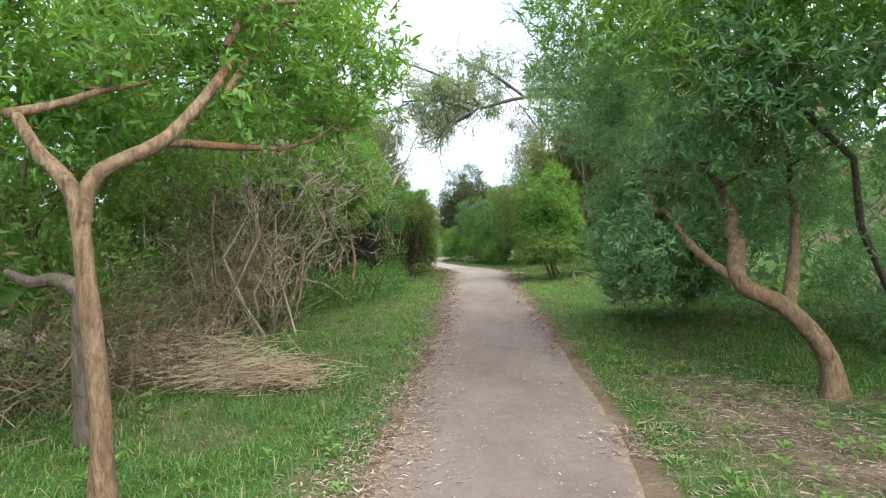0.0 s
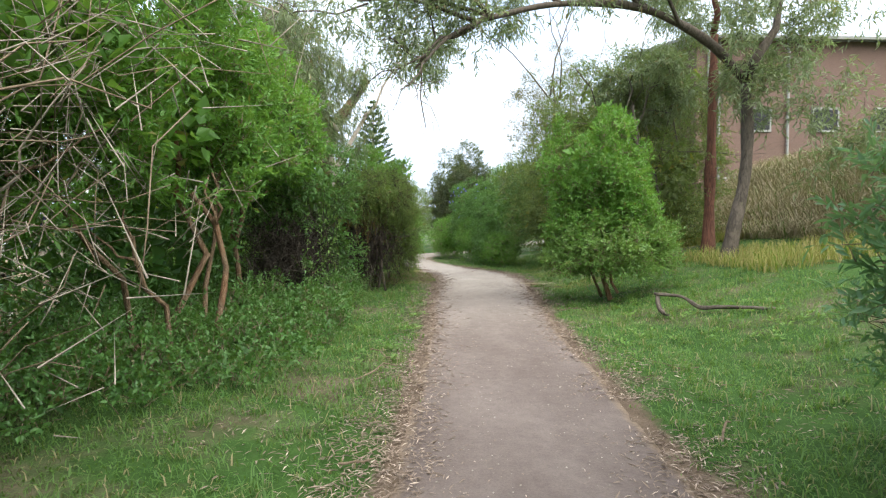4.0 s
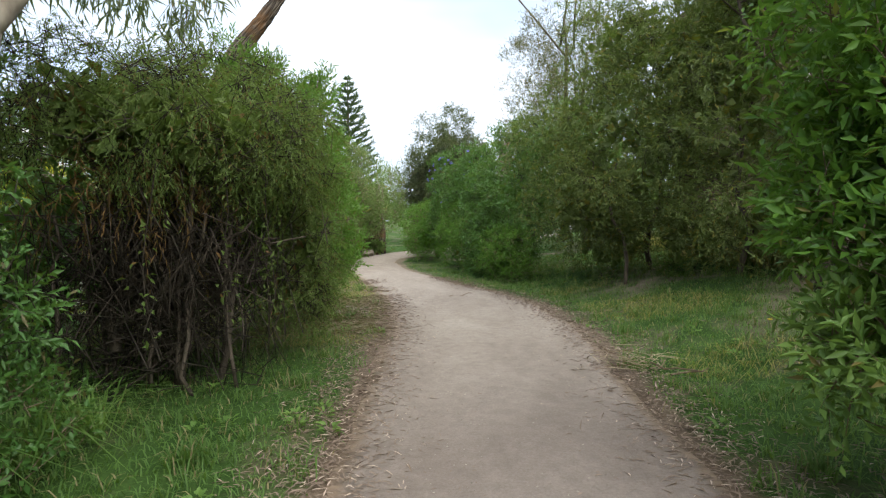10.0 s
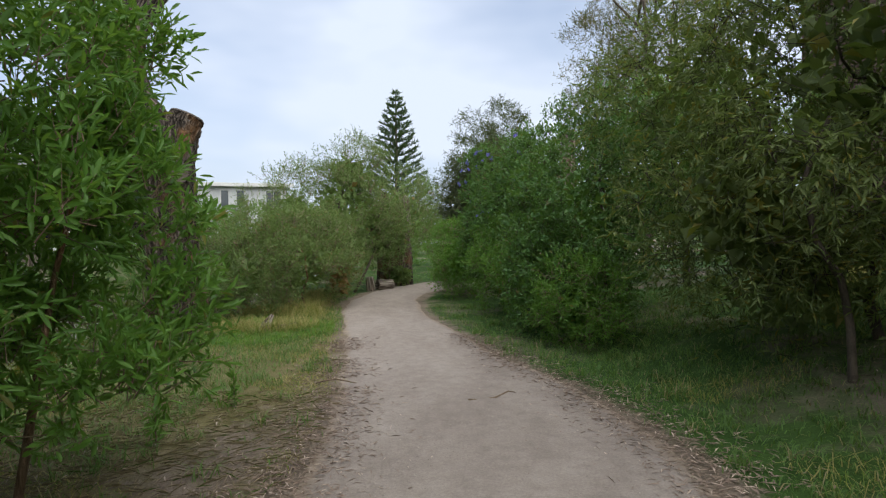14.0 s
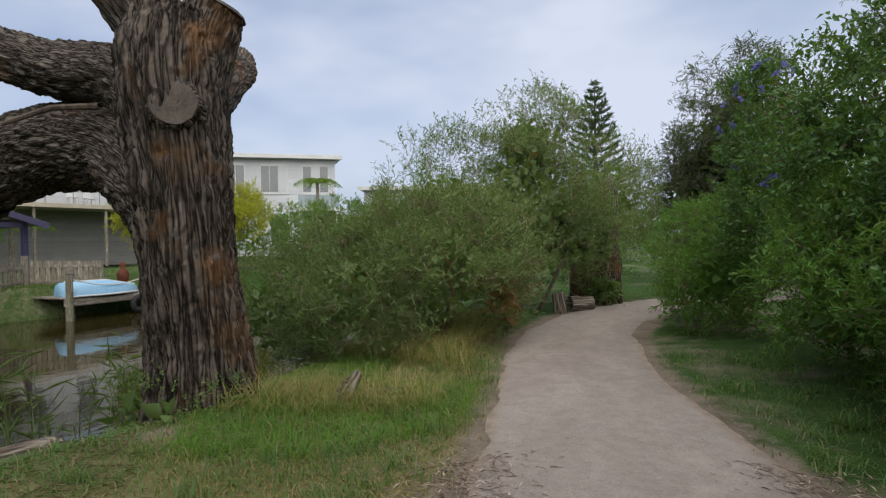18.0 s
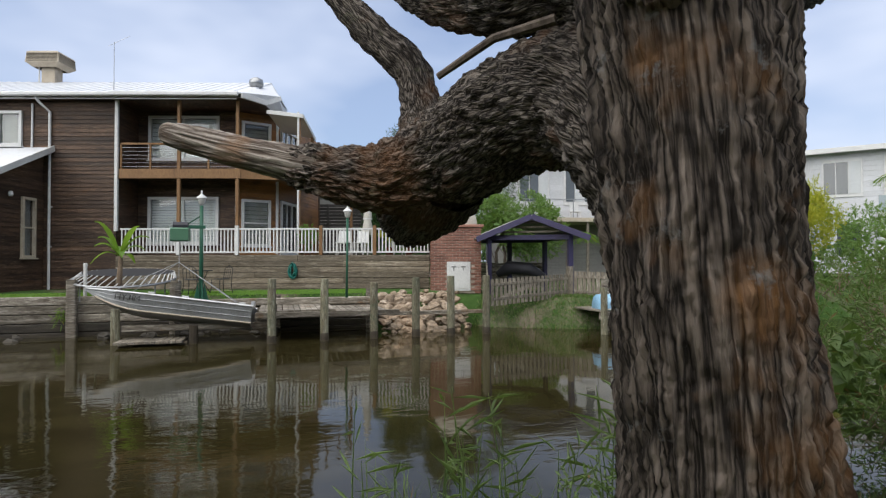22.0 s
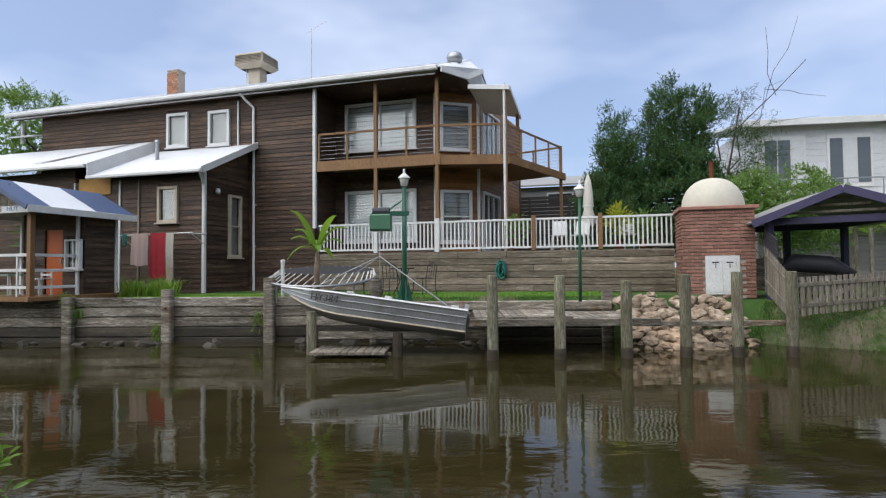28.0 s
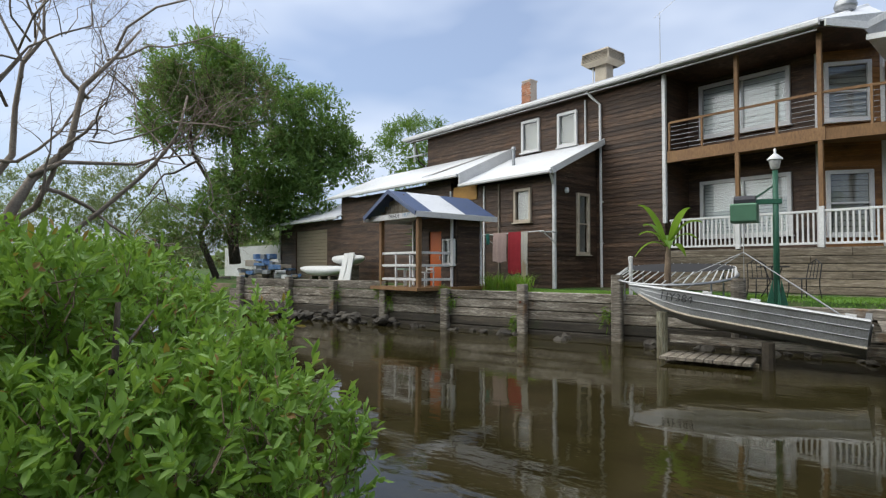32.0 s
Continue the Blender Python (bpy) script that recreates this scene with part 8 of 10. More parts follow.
deck_chair(-0.5, 7.9, 0)
deck_chair(-0.6, 9.9, 20)
deck_chair(-0.55, 8.5, -15)
for y, h in ((6.65, 0.35), (9.6, 0.75), (10.3, 0.4)):
    pot = thing("potted_plant", "potted leafy plant standing on the deck", "plant", HOUSE @ pose(-0.4, y, 1.2), "deck plants")
    part("pot", Shape().lathe((0, 0, 0), [(0.0, 0.0), (0.12, 0), (0.16, 0.28), (0.14, 0.28)], 12), RUST, pot)
    r = np.random.default_rng(int(y * 10))
    d = unit(r.normal(size=(260, 3)) + np.array([0, 0, 0.5]))
    part("foliage", leaf_mesh("foliage", d * (0.3 * r.random((260, 1)) + 0.05) * np.array([1, 1, 1.5]) + np.array([0, 0, 0.35 + h * 0.6]), d, 0.14, 0.07, LEAF_YELLOW if h > 0.5 else LEAF_MID, r), None, pot)

garden_chair = thing("garden_chair", "black wrought-iron garden chair beside the trampoline", "chair", pose(-19.9, 25.75, 0.0, 0, 0, 30))
for a, b in ((-0.2, -0.2), (0.2, -0.2), (-0.2, 0.2), (0.2, 0.2)):
    part("leg", Shape().tube([(a * 1.15, b * 1.15, 0), (a, b, 0.22), (a, b, 0.43)], [0.012] * 3, 6), BLACK, garden_chair)
part("seat", Shape().lathe((0, 0, 0.43), [(0.0, 0.0), (0.22, 0.0), (0.235, 0.012), (0.22, 0.024), (0.0, 0.02)], 14), BLACK, garden_chair)
part("backrest", Shape().tube([(-0.2, -0.2, 0.43), (-0.26, -0.19, 0.75), (-0.28, 0.0, 0.86), (-0.26, 0.19, 0.75), (-0.2, 0.2, 0.43)], [0.012] * 5, 6), BLACK, garden_chair)
for k in range(3):
    part("back_rod", Shape().tube([(-0.2, -0.1 + k * 0.1, 0.43), (-0.27, -0.09 + k * 0.09, 0.82 - 0.03 * abs(k - 1))], [0.008, 0.008], 5), BLACK, garden_chair)
copy_thing(garden_chair, pose(-20.3, 26.5, 0.0, 0, 0, -50))
gt = thing("garden_table", "small round black iron garden table on the lawn", "table", pose(-20.5, 25.9, 0.0))
part("tabletop", Shape().lathe((0, 0, 0.68), [(0.0, 0.0), (0.32, 0.0), (0.33, 0.015), (0.32, 0.03), (0.0, 0.03)], 18), BLACK, gt)
for k in range(3):
    a = k * 2.094
    part("leg", Shape().tube([(0.3 * math.cos(a), 0.3 * math.sin(a), 0), (0.06 * math.cos(a), 0.06 * math.sin(a), 0.35), (0.2 * math.cos(a), 0.2 * math.sin(a), 0.68)], [0.013] * 3, 6), BLACK, gt)
pv = thing("drain_pipe", "short white plastic pipe standing by the sea wall", "pipe", pose(-19.25, 23.15, -0.1))
part("pipe", Shape().tube([(0, 0, 0), (0, 0, 0.95)], [0.045, 0.045], 12), WHITE_PAINT, pv)
part("cap", Shape().tube([(0, 0, 0.95), (0, 0, 1.02), (0, 0, 1.03)], [0.055, 0.055, 0.03], 12), WHITE_PAINT, pv)
sp_ = HOUSE @ Vector((AX + 1.0, -3.0, 0))
stake = thing("garden_stake", "tall yellowed strap leaf plant by the towels", "plant", pose(sp_.x, sp_.y, -0.05))
for k in range(4):
    part("leaf", Shape().tube([(0.03 * k, 0.04 * k, 0), (0.03 * k, 0.05 * k, 0.8), (0.05 * k, 0.1 * k - 0.05, 1.3 - 0.15 * k)], [0.02, 0.024, 0.004], 5), STRAW, stake)
for k, (y, z) in enumerate(((13.9, -0.15), (15.75, -0.05), (16.1, -0.3), (18.3, -0.25), (18.05, 0.0), (22.7, -0.45), (25.6, -0.3), (20.3, -0.75))):
    r = np.random.default_rng(600 + k)
    o = thing("wall_weed", "yellow-green weed tuft growing from the sea wall", "weed", pose(WX + 0.1, y, z), "sea wall weeds")
    d = unit(r.normal(size=(70, 3)) + np.array([0.9, 0, 0.1]))
    part("foliage", leaf_mesh("foliage", d * 0.03 + r.normal(size=(70, 3)) * np.array([0.02, 0.07, 0.1]), d + np.array([0, 0, -0.5]), 0.2, 0.016, LEAF_PALM, r), None, o)
g2 = thing("garden_shed", "small garden shed with a violet gabled roof", "shed", pose(-19.2, 45.4, -0.1, 0, 0, 45))
part("wall", Shape().slab([(-0.8, -0.7), (0.8, -0.7), (0.8, 0.7), (-0.8, 0.7)], 0, 1.35), TIMBER_GREY, g2)
for sgn in (-1, 1):
    q = [(-1.05, sgn * 0.95, 1.3), (1.05, sgn * 0.95, 1.3), (1.05, 0, 1.85), (-1.05, 0, 1.85)]
    part("roof_sheet", Shape().sheet(q if sgn < 0 else q[::-1], 0.04), PURPLE, g2)

# boats and clutter by the garage
for k, (x, y, z, turn, L) in enumerate(((4.0, -14.6, 0.5, 98, 3.6), (3.3, -13.6, 0.98, 84, 3.4))):
    kayak = thing("kayak", "white kayak lying on blocks beside the garage", "kayak", HOUSE @ pose(x, y, z, 0, 0, turn), "kayaks")
    rows = []
    for t in np.linspace(-1, 1, 13):
        w = 0.42 * max(0.02, 1 - t * t) ** 0.7
        rows.append([(L / 2 * t, w * math.cos(a), 0.24 * (max(0.05, 1 - t * t)) ** 0.5 * math.sin(a) + 0.1 * t * t) for a in np.linspace(0, 2 * math.pi, 11)[:-1]])
    ks = Shape().add([p for r in rows for p in r], [(i * 10 + j, i * 10 + (j + 1) % 10, (i + 1) * 10 + (j + 1) % 10, (i + 1) * 10 + j) for i in range(12) for j in range(10)])
    part("hull", ks, WHITE_PAINT, kayak, smooth=True)
    part("cockpit", Shape().tube([(0.3 * math.cos(a), 0.18 * math.sin(a), 0.17) for a in np.linspace(0, 6.283, 17)], [0.02] * 17, 5, cap=False), CHARCOAL, kayak)
    for u in (-0.7, 0.0, 0.7):
        part("support", Shape().box((u, 0, -z / 2 - 0.12), (0.16, 0.4, max(0.1, z - 0.24)), cut=0.03), TIMBER_OLD, kayak)
for i, (dy, tilt) in enumerate(((0, 14), (0.35, 20), (0.7, 10))):
    o = tagged(part("leaning_board", Shape().box((0, 0, 0.65), (0.05, 0.4, 1.3), cut=0.02), WHITE_PAINT), "white board leaning against the kayaks", "board", "leaning boards")
    o.matrix_basis = HOUSE @ pose(4.3, -12.5 + dy * 0.8, 0.0, 0, -tilt, 0)
heap = thing("junk_heap", "heap of blue tarpaulin, boxes and scrap beside the garage", "junk")
for i in range(80):
    u, v = rng.normal() * 0.8, rng.normal() * 1.1
    p = in_house(3.9 + u * 0.7, -21.4 + v, 0.1 + max(0.0, 1.6 - 0.6 * (u * u + v * v) ** 0.5) * rng.random())
    part("scrap", Shape().box(p, (0.25 + 0.4 * rng.random(), 0.2 + 0.3 * rng.random(), 0.1 + 0.25 * rng.random()), turn=rng.random() * 3, cut=0.03), (BLUE_TARP, WHITE_PAINT, TIMBER_OLD, STEEL, CREAM_PAINT)[i % 5], heap)
wf = thing("white_fence", "white corrugated metal fence beside the garage", "fence")
for i in range(62):
    p = in_house(1.4, -35.0 + i * 0.18, 0)
    part("fence_sheet", Shape().box((p.x, p.y, 1.05), (0.05, 0.15, 2.1), turn=radians(-15)), WHITE_PAINT, wf)

# strap-leaved plant behind the hut
yp = HOUSE @ Vector((3.4, -7.3, 0))
yu = thing("yucca", "dark spiky strap-leaved plant beside the hut", "plant", pose(yp.x, yp.y, 0.0))
part("stem", Shape().tube([(0, 0, 0), (0.03, 0, 1.5)], [0.1, 0.08], 8), TIMBER_GREY, yu)
r = np.random.default_rng(88)
d = unit(r.normal(size=(150, 3)) * np.array([1, 1, 0.8]) + np.array([0, 0, 0.25]))
part("foliage", leaf_mesh("foliage", np.array([0.03, 0, 1.7]) + d * 0.08 + r.normal(size=(150, 3)) * np.array([0.05, 0.05, 0.35]), d, 0.85, 0.06, LEAF_DARK, r), None, yu)
# ---- the old tree, trees round the house, distant houses ----
def barky(name, pts, radii, material, parent, o, around=56, per=12, ridge=0.055, lump=0.1, seed=0, flute=0.0, twist=0.24, fine=13.0):
    """A thick limb whose bark breaks into long raised plates that run along it. twist: how short the plates are."""
    q = spline([(*p, r) for p, r in zip(pts, radii)], per)
    c, r = q[:, :3] - np.array(o), q[:, 3]
    n = len(c)
    up = None
    v, along = [], []
    s = 0.0
    for i in range(n):
        d = Vector(c[min(i + 1, n - 1)] - c[max(i - 1, 0)]).normalized()
        if up is None:
            up = d.orthogonal().normalized()
        up = (up - d * up.dot(d)).normalized()
        side = d.cross(up)
        if i:
            s += float(np.linalg.norm(c[i] - c[i - 1]))
        for j in range(around):
            a = 2 * math.pi * j / around
            ca, sa = math.cos(a), math.sin(a)
            at = Vector((ca * r[i], sa * r[i], s)) + Vector((seed * 3.1, 0, 0))
            bend = 0.075 * noise.noise(at * 2.6) + 0.024 * noise.noise(at * 9.0)
            near = noise.voronoi(Vector((at.x + bend, at.y - bend, at.z * twist)) * fine)[0]
            plate = min(1.0, (near[1] - near[0]) / 0.42)
            big = noise.noise(Vector((ca * 1.1 + seed, sa * 1.1, s * 0.9)))
            rid = 1 - 2 * abs(noise.noise(Vector((at.x + bend, at.y, at.z * twist)) * 22.0))
            root = flute * max(0, 1 - s / 0.9) * (0.5 + 0.5 * math.cos(5 * a + seed))
            k = r[i] * (1 + lump * big + root) + ridge * (0.62 * plate + 0.3 * rid - 0.5) + ridge * 0.22 * noise.noise(at * 38.0)
            v.append(tuple(Vector(c[i]) + (up * ca + side * sa) * max(k, 0.02)))
            along.append(tuple(at))
    f = [(i * around + j, i * around + (j + 1) % around, (i + 1) * around + (j + 1) % around, (i + 1) * around + j) for i in range(n - 1) for j in range(around)]
    e = (n - 1) * around
    k = len(v)
    v.append(tuple(c[-1]))
    along.append((seed * 3.1, 0, s))
    f += [(e + j, e + (j + 1) % around, k) for j in range(around)]
    me = bpy.data.meshes.new(name)
    me.from_pydata(v, [], f)
    me.attributes.new("bark_at", "FLOAT_VECTOR", "POINT").data.foreach_set("vector", np.array(along, np.float32).ravel())
    me.materials.append(material)
    me.shade_smooth()
    return part(name, me, None, parent)


OT = (-3.74, 29.95, -0.45)
old = thing("old_tree", "massive old lopped tree with deeply furrowed bark and sawn limbs", "tree", pose(*OT))
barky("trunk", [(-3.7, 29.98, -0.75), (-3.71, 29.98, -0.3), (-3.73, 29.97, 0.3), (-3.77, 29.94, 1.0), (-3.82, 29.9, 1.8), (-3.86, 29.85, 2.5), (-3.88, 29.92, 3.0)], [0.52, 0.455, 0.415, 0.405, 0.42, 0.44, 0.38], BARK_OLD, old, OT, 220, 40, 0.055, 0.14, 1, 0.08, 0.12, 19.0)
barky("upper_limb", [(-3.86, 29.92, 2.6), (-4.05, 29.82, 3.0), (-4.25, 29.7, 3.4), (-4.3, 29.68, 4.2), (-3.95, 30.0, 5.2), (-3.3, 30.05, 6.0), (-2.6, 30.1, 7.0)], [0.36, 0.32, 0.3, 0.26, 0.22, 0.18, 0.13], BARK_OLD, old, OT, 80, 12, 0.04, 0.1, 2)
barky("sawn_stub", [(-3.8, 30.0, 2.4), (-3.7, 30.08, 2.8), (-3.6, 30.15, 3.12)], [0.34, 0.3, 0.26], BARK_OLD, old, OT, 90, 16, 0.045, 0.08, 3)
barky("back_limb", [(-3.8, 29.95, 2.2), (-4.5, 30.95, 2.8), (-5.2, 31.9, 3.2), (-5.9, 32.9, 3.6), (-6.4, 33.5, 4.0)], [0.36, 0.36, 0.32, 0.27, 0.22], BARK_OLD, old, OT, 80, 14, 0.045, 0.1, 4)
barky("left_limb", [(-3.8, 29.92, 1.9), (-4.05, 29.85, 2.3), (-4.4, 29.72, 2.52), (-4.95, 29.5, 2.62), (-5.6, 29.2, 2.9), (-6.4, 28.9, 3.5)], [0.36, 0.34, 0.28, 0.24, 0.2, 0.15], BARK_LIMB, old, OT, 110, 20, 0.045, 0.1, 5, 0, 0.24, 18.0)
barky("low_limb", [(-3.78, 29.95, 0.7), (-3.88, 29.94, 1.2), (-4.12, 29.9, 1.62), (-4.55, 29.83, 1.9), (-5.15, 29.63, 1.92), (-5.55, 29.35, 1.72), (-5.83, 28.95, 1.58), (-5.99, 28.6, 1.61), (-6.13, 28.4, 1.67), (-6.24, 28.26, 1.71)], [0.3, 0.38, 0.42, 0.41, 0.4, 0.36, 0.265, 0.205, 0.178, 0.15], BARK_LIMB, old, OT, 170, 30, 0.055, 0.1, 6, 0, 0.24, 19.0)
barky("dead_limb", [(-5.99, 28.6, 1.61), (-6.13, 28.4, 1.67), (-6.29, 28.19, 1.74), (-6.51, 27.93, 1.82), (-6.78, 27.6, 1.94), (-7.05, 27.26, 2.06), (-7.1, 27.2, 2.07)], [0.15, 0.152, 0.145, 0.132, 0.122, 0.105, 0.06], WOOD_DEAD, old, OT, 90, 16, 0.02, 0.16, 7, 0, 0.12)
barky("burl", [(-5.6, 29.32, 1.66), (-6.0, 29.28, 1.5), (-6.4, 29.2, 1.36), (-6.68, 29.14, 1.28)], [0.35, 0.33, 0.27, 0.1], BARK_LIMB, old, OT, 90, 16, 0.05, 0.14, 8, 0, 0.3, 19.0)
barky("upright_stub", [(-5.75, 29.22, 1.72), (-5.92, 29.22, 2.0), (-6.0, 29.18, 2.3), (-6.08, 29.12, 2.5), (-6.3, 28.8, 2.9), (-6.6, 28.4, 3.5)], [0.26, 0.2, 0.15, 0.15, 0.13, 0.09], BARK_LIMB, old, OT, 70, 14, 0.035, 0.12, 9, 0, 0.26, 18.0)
cutd = Vector((0.62, -0.75, 0.12)).normalized()
cc = Vector((-3.80, 29.93, 2.1)) - Vector(OT)
barky("sawn_branch", [cc + cutd * 0.1 + Vector(OT), cc + cutd * 0.3 + Vector(OT), cc + cutd * 0.46 + Vector(OT)], [0.3, 0.235, 0.2], BARK_OLD, old, OT, 60, 10, 0.04, 0.1, 12)
part("sawn_face", Shape().tube([cc + cutd * 0.462, cc + cutd * 0.476], [0.185, 0.178], 24, rough=0.09), WOOD_CUT, old, "weathered sawn branch face")
stubd = (Vector((-3.6, 30.15, 3.12)) - Vector((-3.7, 30.08, 2.8))).normalized()
part("sawn_face", Shape().tube([Vector((-3.6, 30.15, 3.12)) - Vector(OT) + stubd * 0.002, Vector((-3.6, 30.15, 3.12)) - Vector(OT) + stubd * 0.03], [0.27, 0.255], 24, rough=0.06), WOOD_CUT, old, "weathered sawn branch face")
for a, b in (((-4.3, 29.5, 2.2), (-4.75, 29.0, 2.0)),):
    part("twig", Shape().tube([Vector(a) - Vector(OT), (Vector(a) + Vector(b)) / 2 - Vector(OT) + Vector((0, 0, 0.06)), Vector(b) - Vector(OT)], [0.03, 0.025, 0.02], 7), BARK_DARK, old)

# logs and stumps
def log(label, pts, r, material=WOOD_DEAD, seed=0, name="log"):
    o = thing(name, label, "log", pose(*pts[0]))
    barky("bole", pts, r, material, o, pts[0], 28, 8, 0.014, 0.14, seed)
    return o


g = lambda x, y, d: (x, y, float(ground_z(x, y)) + d)
log("bleached driftwood log lying in the grass", [g(-5.25, 28.8, 0.2), g(-4.85, 28.9, 0.15), g(-4.4, 28.98, 0.1), g(-4.0, 28.9, 0.05)], [0.075, 0.08, 0.085, 0.07], seed=1)
log("short bleached stump in the grass", [g(-2.5, 30.35, -0.05), g(-2.46, 30.42, 0.12), g(-2.38, 30.5, 0.27)], [0.11, 0.08, 0.03], seed=2, name="stump")
log("small weathered log piece in the grass", [g(-2.35, 30.62, 0.04), g(-2.0, 30.75, 0.06)], [0.05, 0.04], seed=3)
def snag(label, x, y, spires, seed):
    o = thing("dead_stump", label, "stump", pose(*g(x, y, -0.1)))
    for k, (dx, dy, r, h) in enumerate(spires):
        p0 = g(x, y, -0.1)
        pts = [(x + dx * t, y + dy * t, p0[2] + h * t) for t in (0, 0.35, 0.7, 0.92, 1.0)]
        barky("spire", pts, [r, r * 0.92, r * 0.85, r * 0.7, r * 0.3], BARK_OLD if k % 2 == 0 else WOOD_DEAD, o, p0, 40, 9, 0.06, 0.3, seed + k, 0.2)


snag("broken dead stump with rotted red-brown wood", -1.5, 39.6, ((0.05, 0, 0.34, 1.6), (0.12, -0.05, 0.24, 3.0), (-0.22, 0.1, 0.24, 1.2)), 4)
snag("grey split dead stump among shrubs", -2.1, 39.9, ((0.0, 0.0, 0.24, 3.1), (0.22, 0.1, 0.18, 2.8)), 14)
log("cut log with a pale end beside the stump", [g(-2.0, 38.0, 0.14), g(-1.6, 38.3, 0.14)], [0.15, 0.15], WOOD_DEAD, 6)
log("upright cut log round beside the stump", [g(-2.1, 37.6, 0.0), g(-2.14, 37.55, 0.4)], [0.13, 0.12], WOOD_DEAD, 7)
log("grey broken trunk standing among trees", [g(3.5, 37.5, -0.1), g(3.5, 37.5, 2.5), g(3.55, 37.5, 4.3)], [0.3, 0.26, 0.2], WOOD_DEAD, 8, "dead_stump")
log("crooked fallen branch lying in the grass", [g(3.5, 15.8, 0.34), g(3.54, 15.7, 0.33), g(3.8, 15.55, 0.26), g(3.98, 15.3, 0.1), g(4.2, 15.1, 0.09), g(4.7, 14.7, 0.03)], [0.02, 0.026, 0.026, 0.03, 0.028, 0.022], BARK_DARK, 9, "fallen_branch")
log("crooked fork of a fallen branch", [g(3.52, 15.75, 0.32), g(3.5, 15.6, 0.14), g(3.6, 15.45, 0.02)], [0.03, 0.036, 0.025], BARK_DARK, 10, "fallen_branch")
log("dark bent dead bough under the slender tree", [(-3.2, 4.3, 1.25), (-2.95, 4.2, 1.18), (-2.7, 4.1, 1.2), (-2.5, 4.05, 1.1), (-2.55, 4.1, 0.7), g(-2.6, 4.2, -0.05)], [0.03, 0.045, 0.05, 0.055, 0.06, 0.07], BARK_DARK, 11, "dead_bough")

# distant pine with tiers of branches
pine = thing("norfolk_pine", "tall symmetrical Norfolk pine with tiered branches", "tree", pose(-10.6, 99.5, -0.4))
part("trunk", Shape().tube([(0, 0, 0), (0, 0, 10), (0, 0, 20.5)], [0.4, 0.25, 0.04], 10), BARK_DARK, pine)
r = np.random.default_rng(4)
bb, ww = [], []
for t in np.linspace(0.12, 0.99, 20):
    L = 5.6 * (1 - t) ** 0.8 + 0.25
    for k in range(7):
        a = 6.283 * k / 7 + t * 9
        d = np.array([math.cos(a), math.sin(a), 0.28])
        m = max(6, int(L * 26))
        s = r.random((m, 1)) ** 0.7
        bb.append(np.array([0, 0, 20.6 * t]) + d * s * L + r.normal(size=(m, 3)) * 0.05 + np.array([0, 0, 0.12]) * s ** 2 * L)
        ww.append(d * 0.5 + r.normal(size=(m, 3)) * 0.35 + np.array([0, 0, 0.5]))
part("crown", leaf_mesh("crown", np.vstack(bb), np.vstack(ww), 0.55, 0.14, LEAF_PINE, r), None, pine)

# trees round the house
bush("conifer", "dark green cypress trees with pointed tops behind the deck", "trees",
     [(-29.3, 33.2, 2.4, 1.0, 0.9, 2.2), (-29.4, 33.9, 4.5, 0.6, 0.6, 2.5), (-29.4, 34.9, 4.0, 0.65, 0.65, 2.4), (-29.4, 36.0, 5.3, 0.65, 0.65, 3.1), (-29.3, 37.2, 5.2, 0.6, 0.65, 2.9), (-29.2, 36.6, 3.0, 1.2, 1.2, 2.3), (-29.2, 34.6, 2.2, 1.3, 1.5, 2.0), (-29.2, 37.3, 2.2, 0.9, 0.9, 2.0)],
     LEAF_CONIFER, 15000, 8, (0.17, 0.032), 0.4, 50, BARK_DARK, [(at_ground(-29.3, 35.4), (-29.3, 35.4, 5.0), 0.2, 0.06)], rise=1.5, scale=1.8, gaps=-0.25, shell=0.4)
bush("feathery_tree", "thin feathery grey-green tree beside the cypress", "tree",
     [(-28.5, 38.6, 6.5, 0.9, 0.8, 0.9), (-28.5, 38.5, 5.0, 1.2, 1.0, 1.0), (-28.4, 38.7, 3.9, 1.0, 0.9, 0.8)],
     LEAF_PINE, 1500, 10, (0.14, 0.016), 0.5, 150, BARK_DARK, [(at_ground(-28.5, 38.5), (-28.5, 38.6, 7.0), 0.09, 0.03)], root=(-28.5, 38.5), droop=0.3, rise=0.3, gaps=0.1, shell=0.1, fork=4, deep=2)
bush("citrus_tree", "leafy mid-green garden tree beside the oven", "tree", [(-24.5, 37.2, 2.6, 1.2, 1.3, 1.1), (-24.8, 38.6, 2.3, 1.2, 1.3, 1.3)], LEAF_GARDEN, 3600, 7, (0.11, 0.05), 0.26, 51, BARK_DARK, [(at_ground(-24.6, 37.6), (-24.6, 37.6, 2.7), 0.08, 0.03)])
bush("yellow_tree", "yellow-green feathery garden tree on the far bank", "tree", [(-17.8, 41.2, 2.2, 1.0, 1.1, 1.1), (-17.9, 43.5, 2.5, 1.3, 1.5, 1.2), (-17.6, 45.0, 2.2, 1.2, 1.4, 1.1), (-18.0, 46.0, 2.6, 1.1, 1.3, 0.9)], LEAF_YELLOW, 6200, 7, (0.1, 0.04), 0.3, 52, BARK_DARK, [(at_ground(-17.5, 43.8), (-17.5, 43.8, 2.6), 0.08, 0.03)], gaps=-0.2)
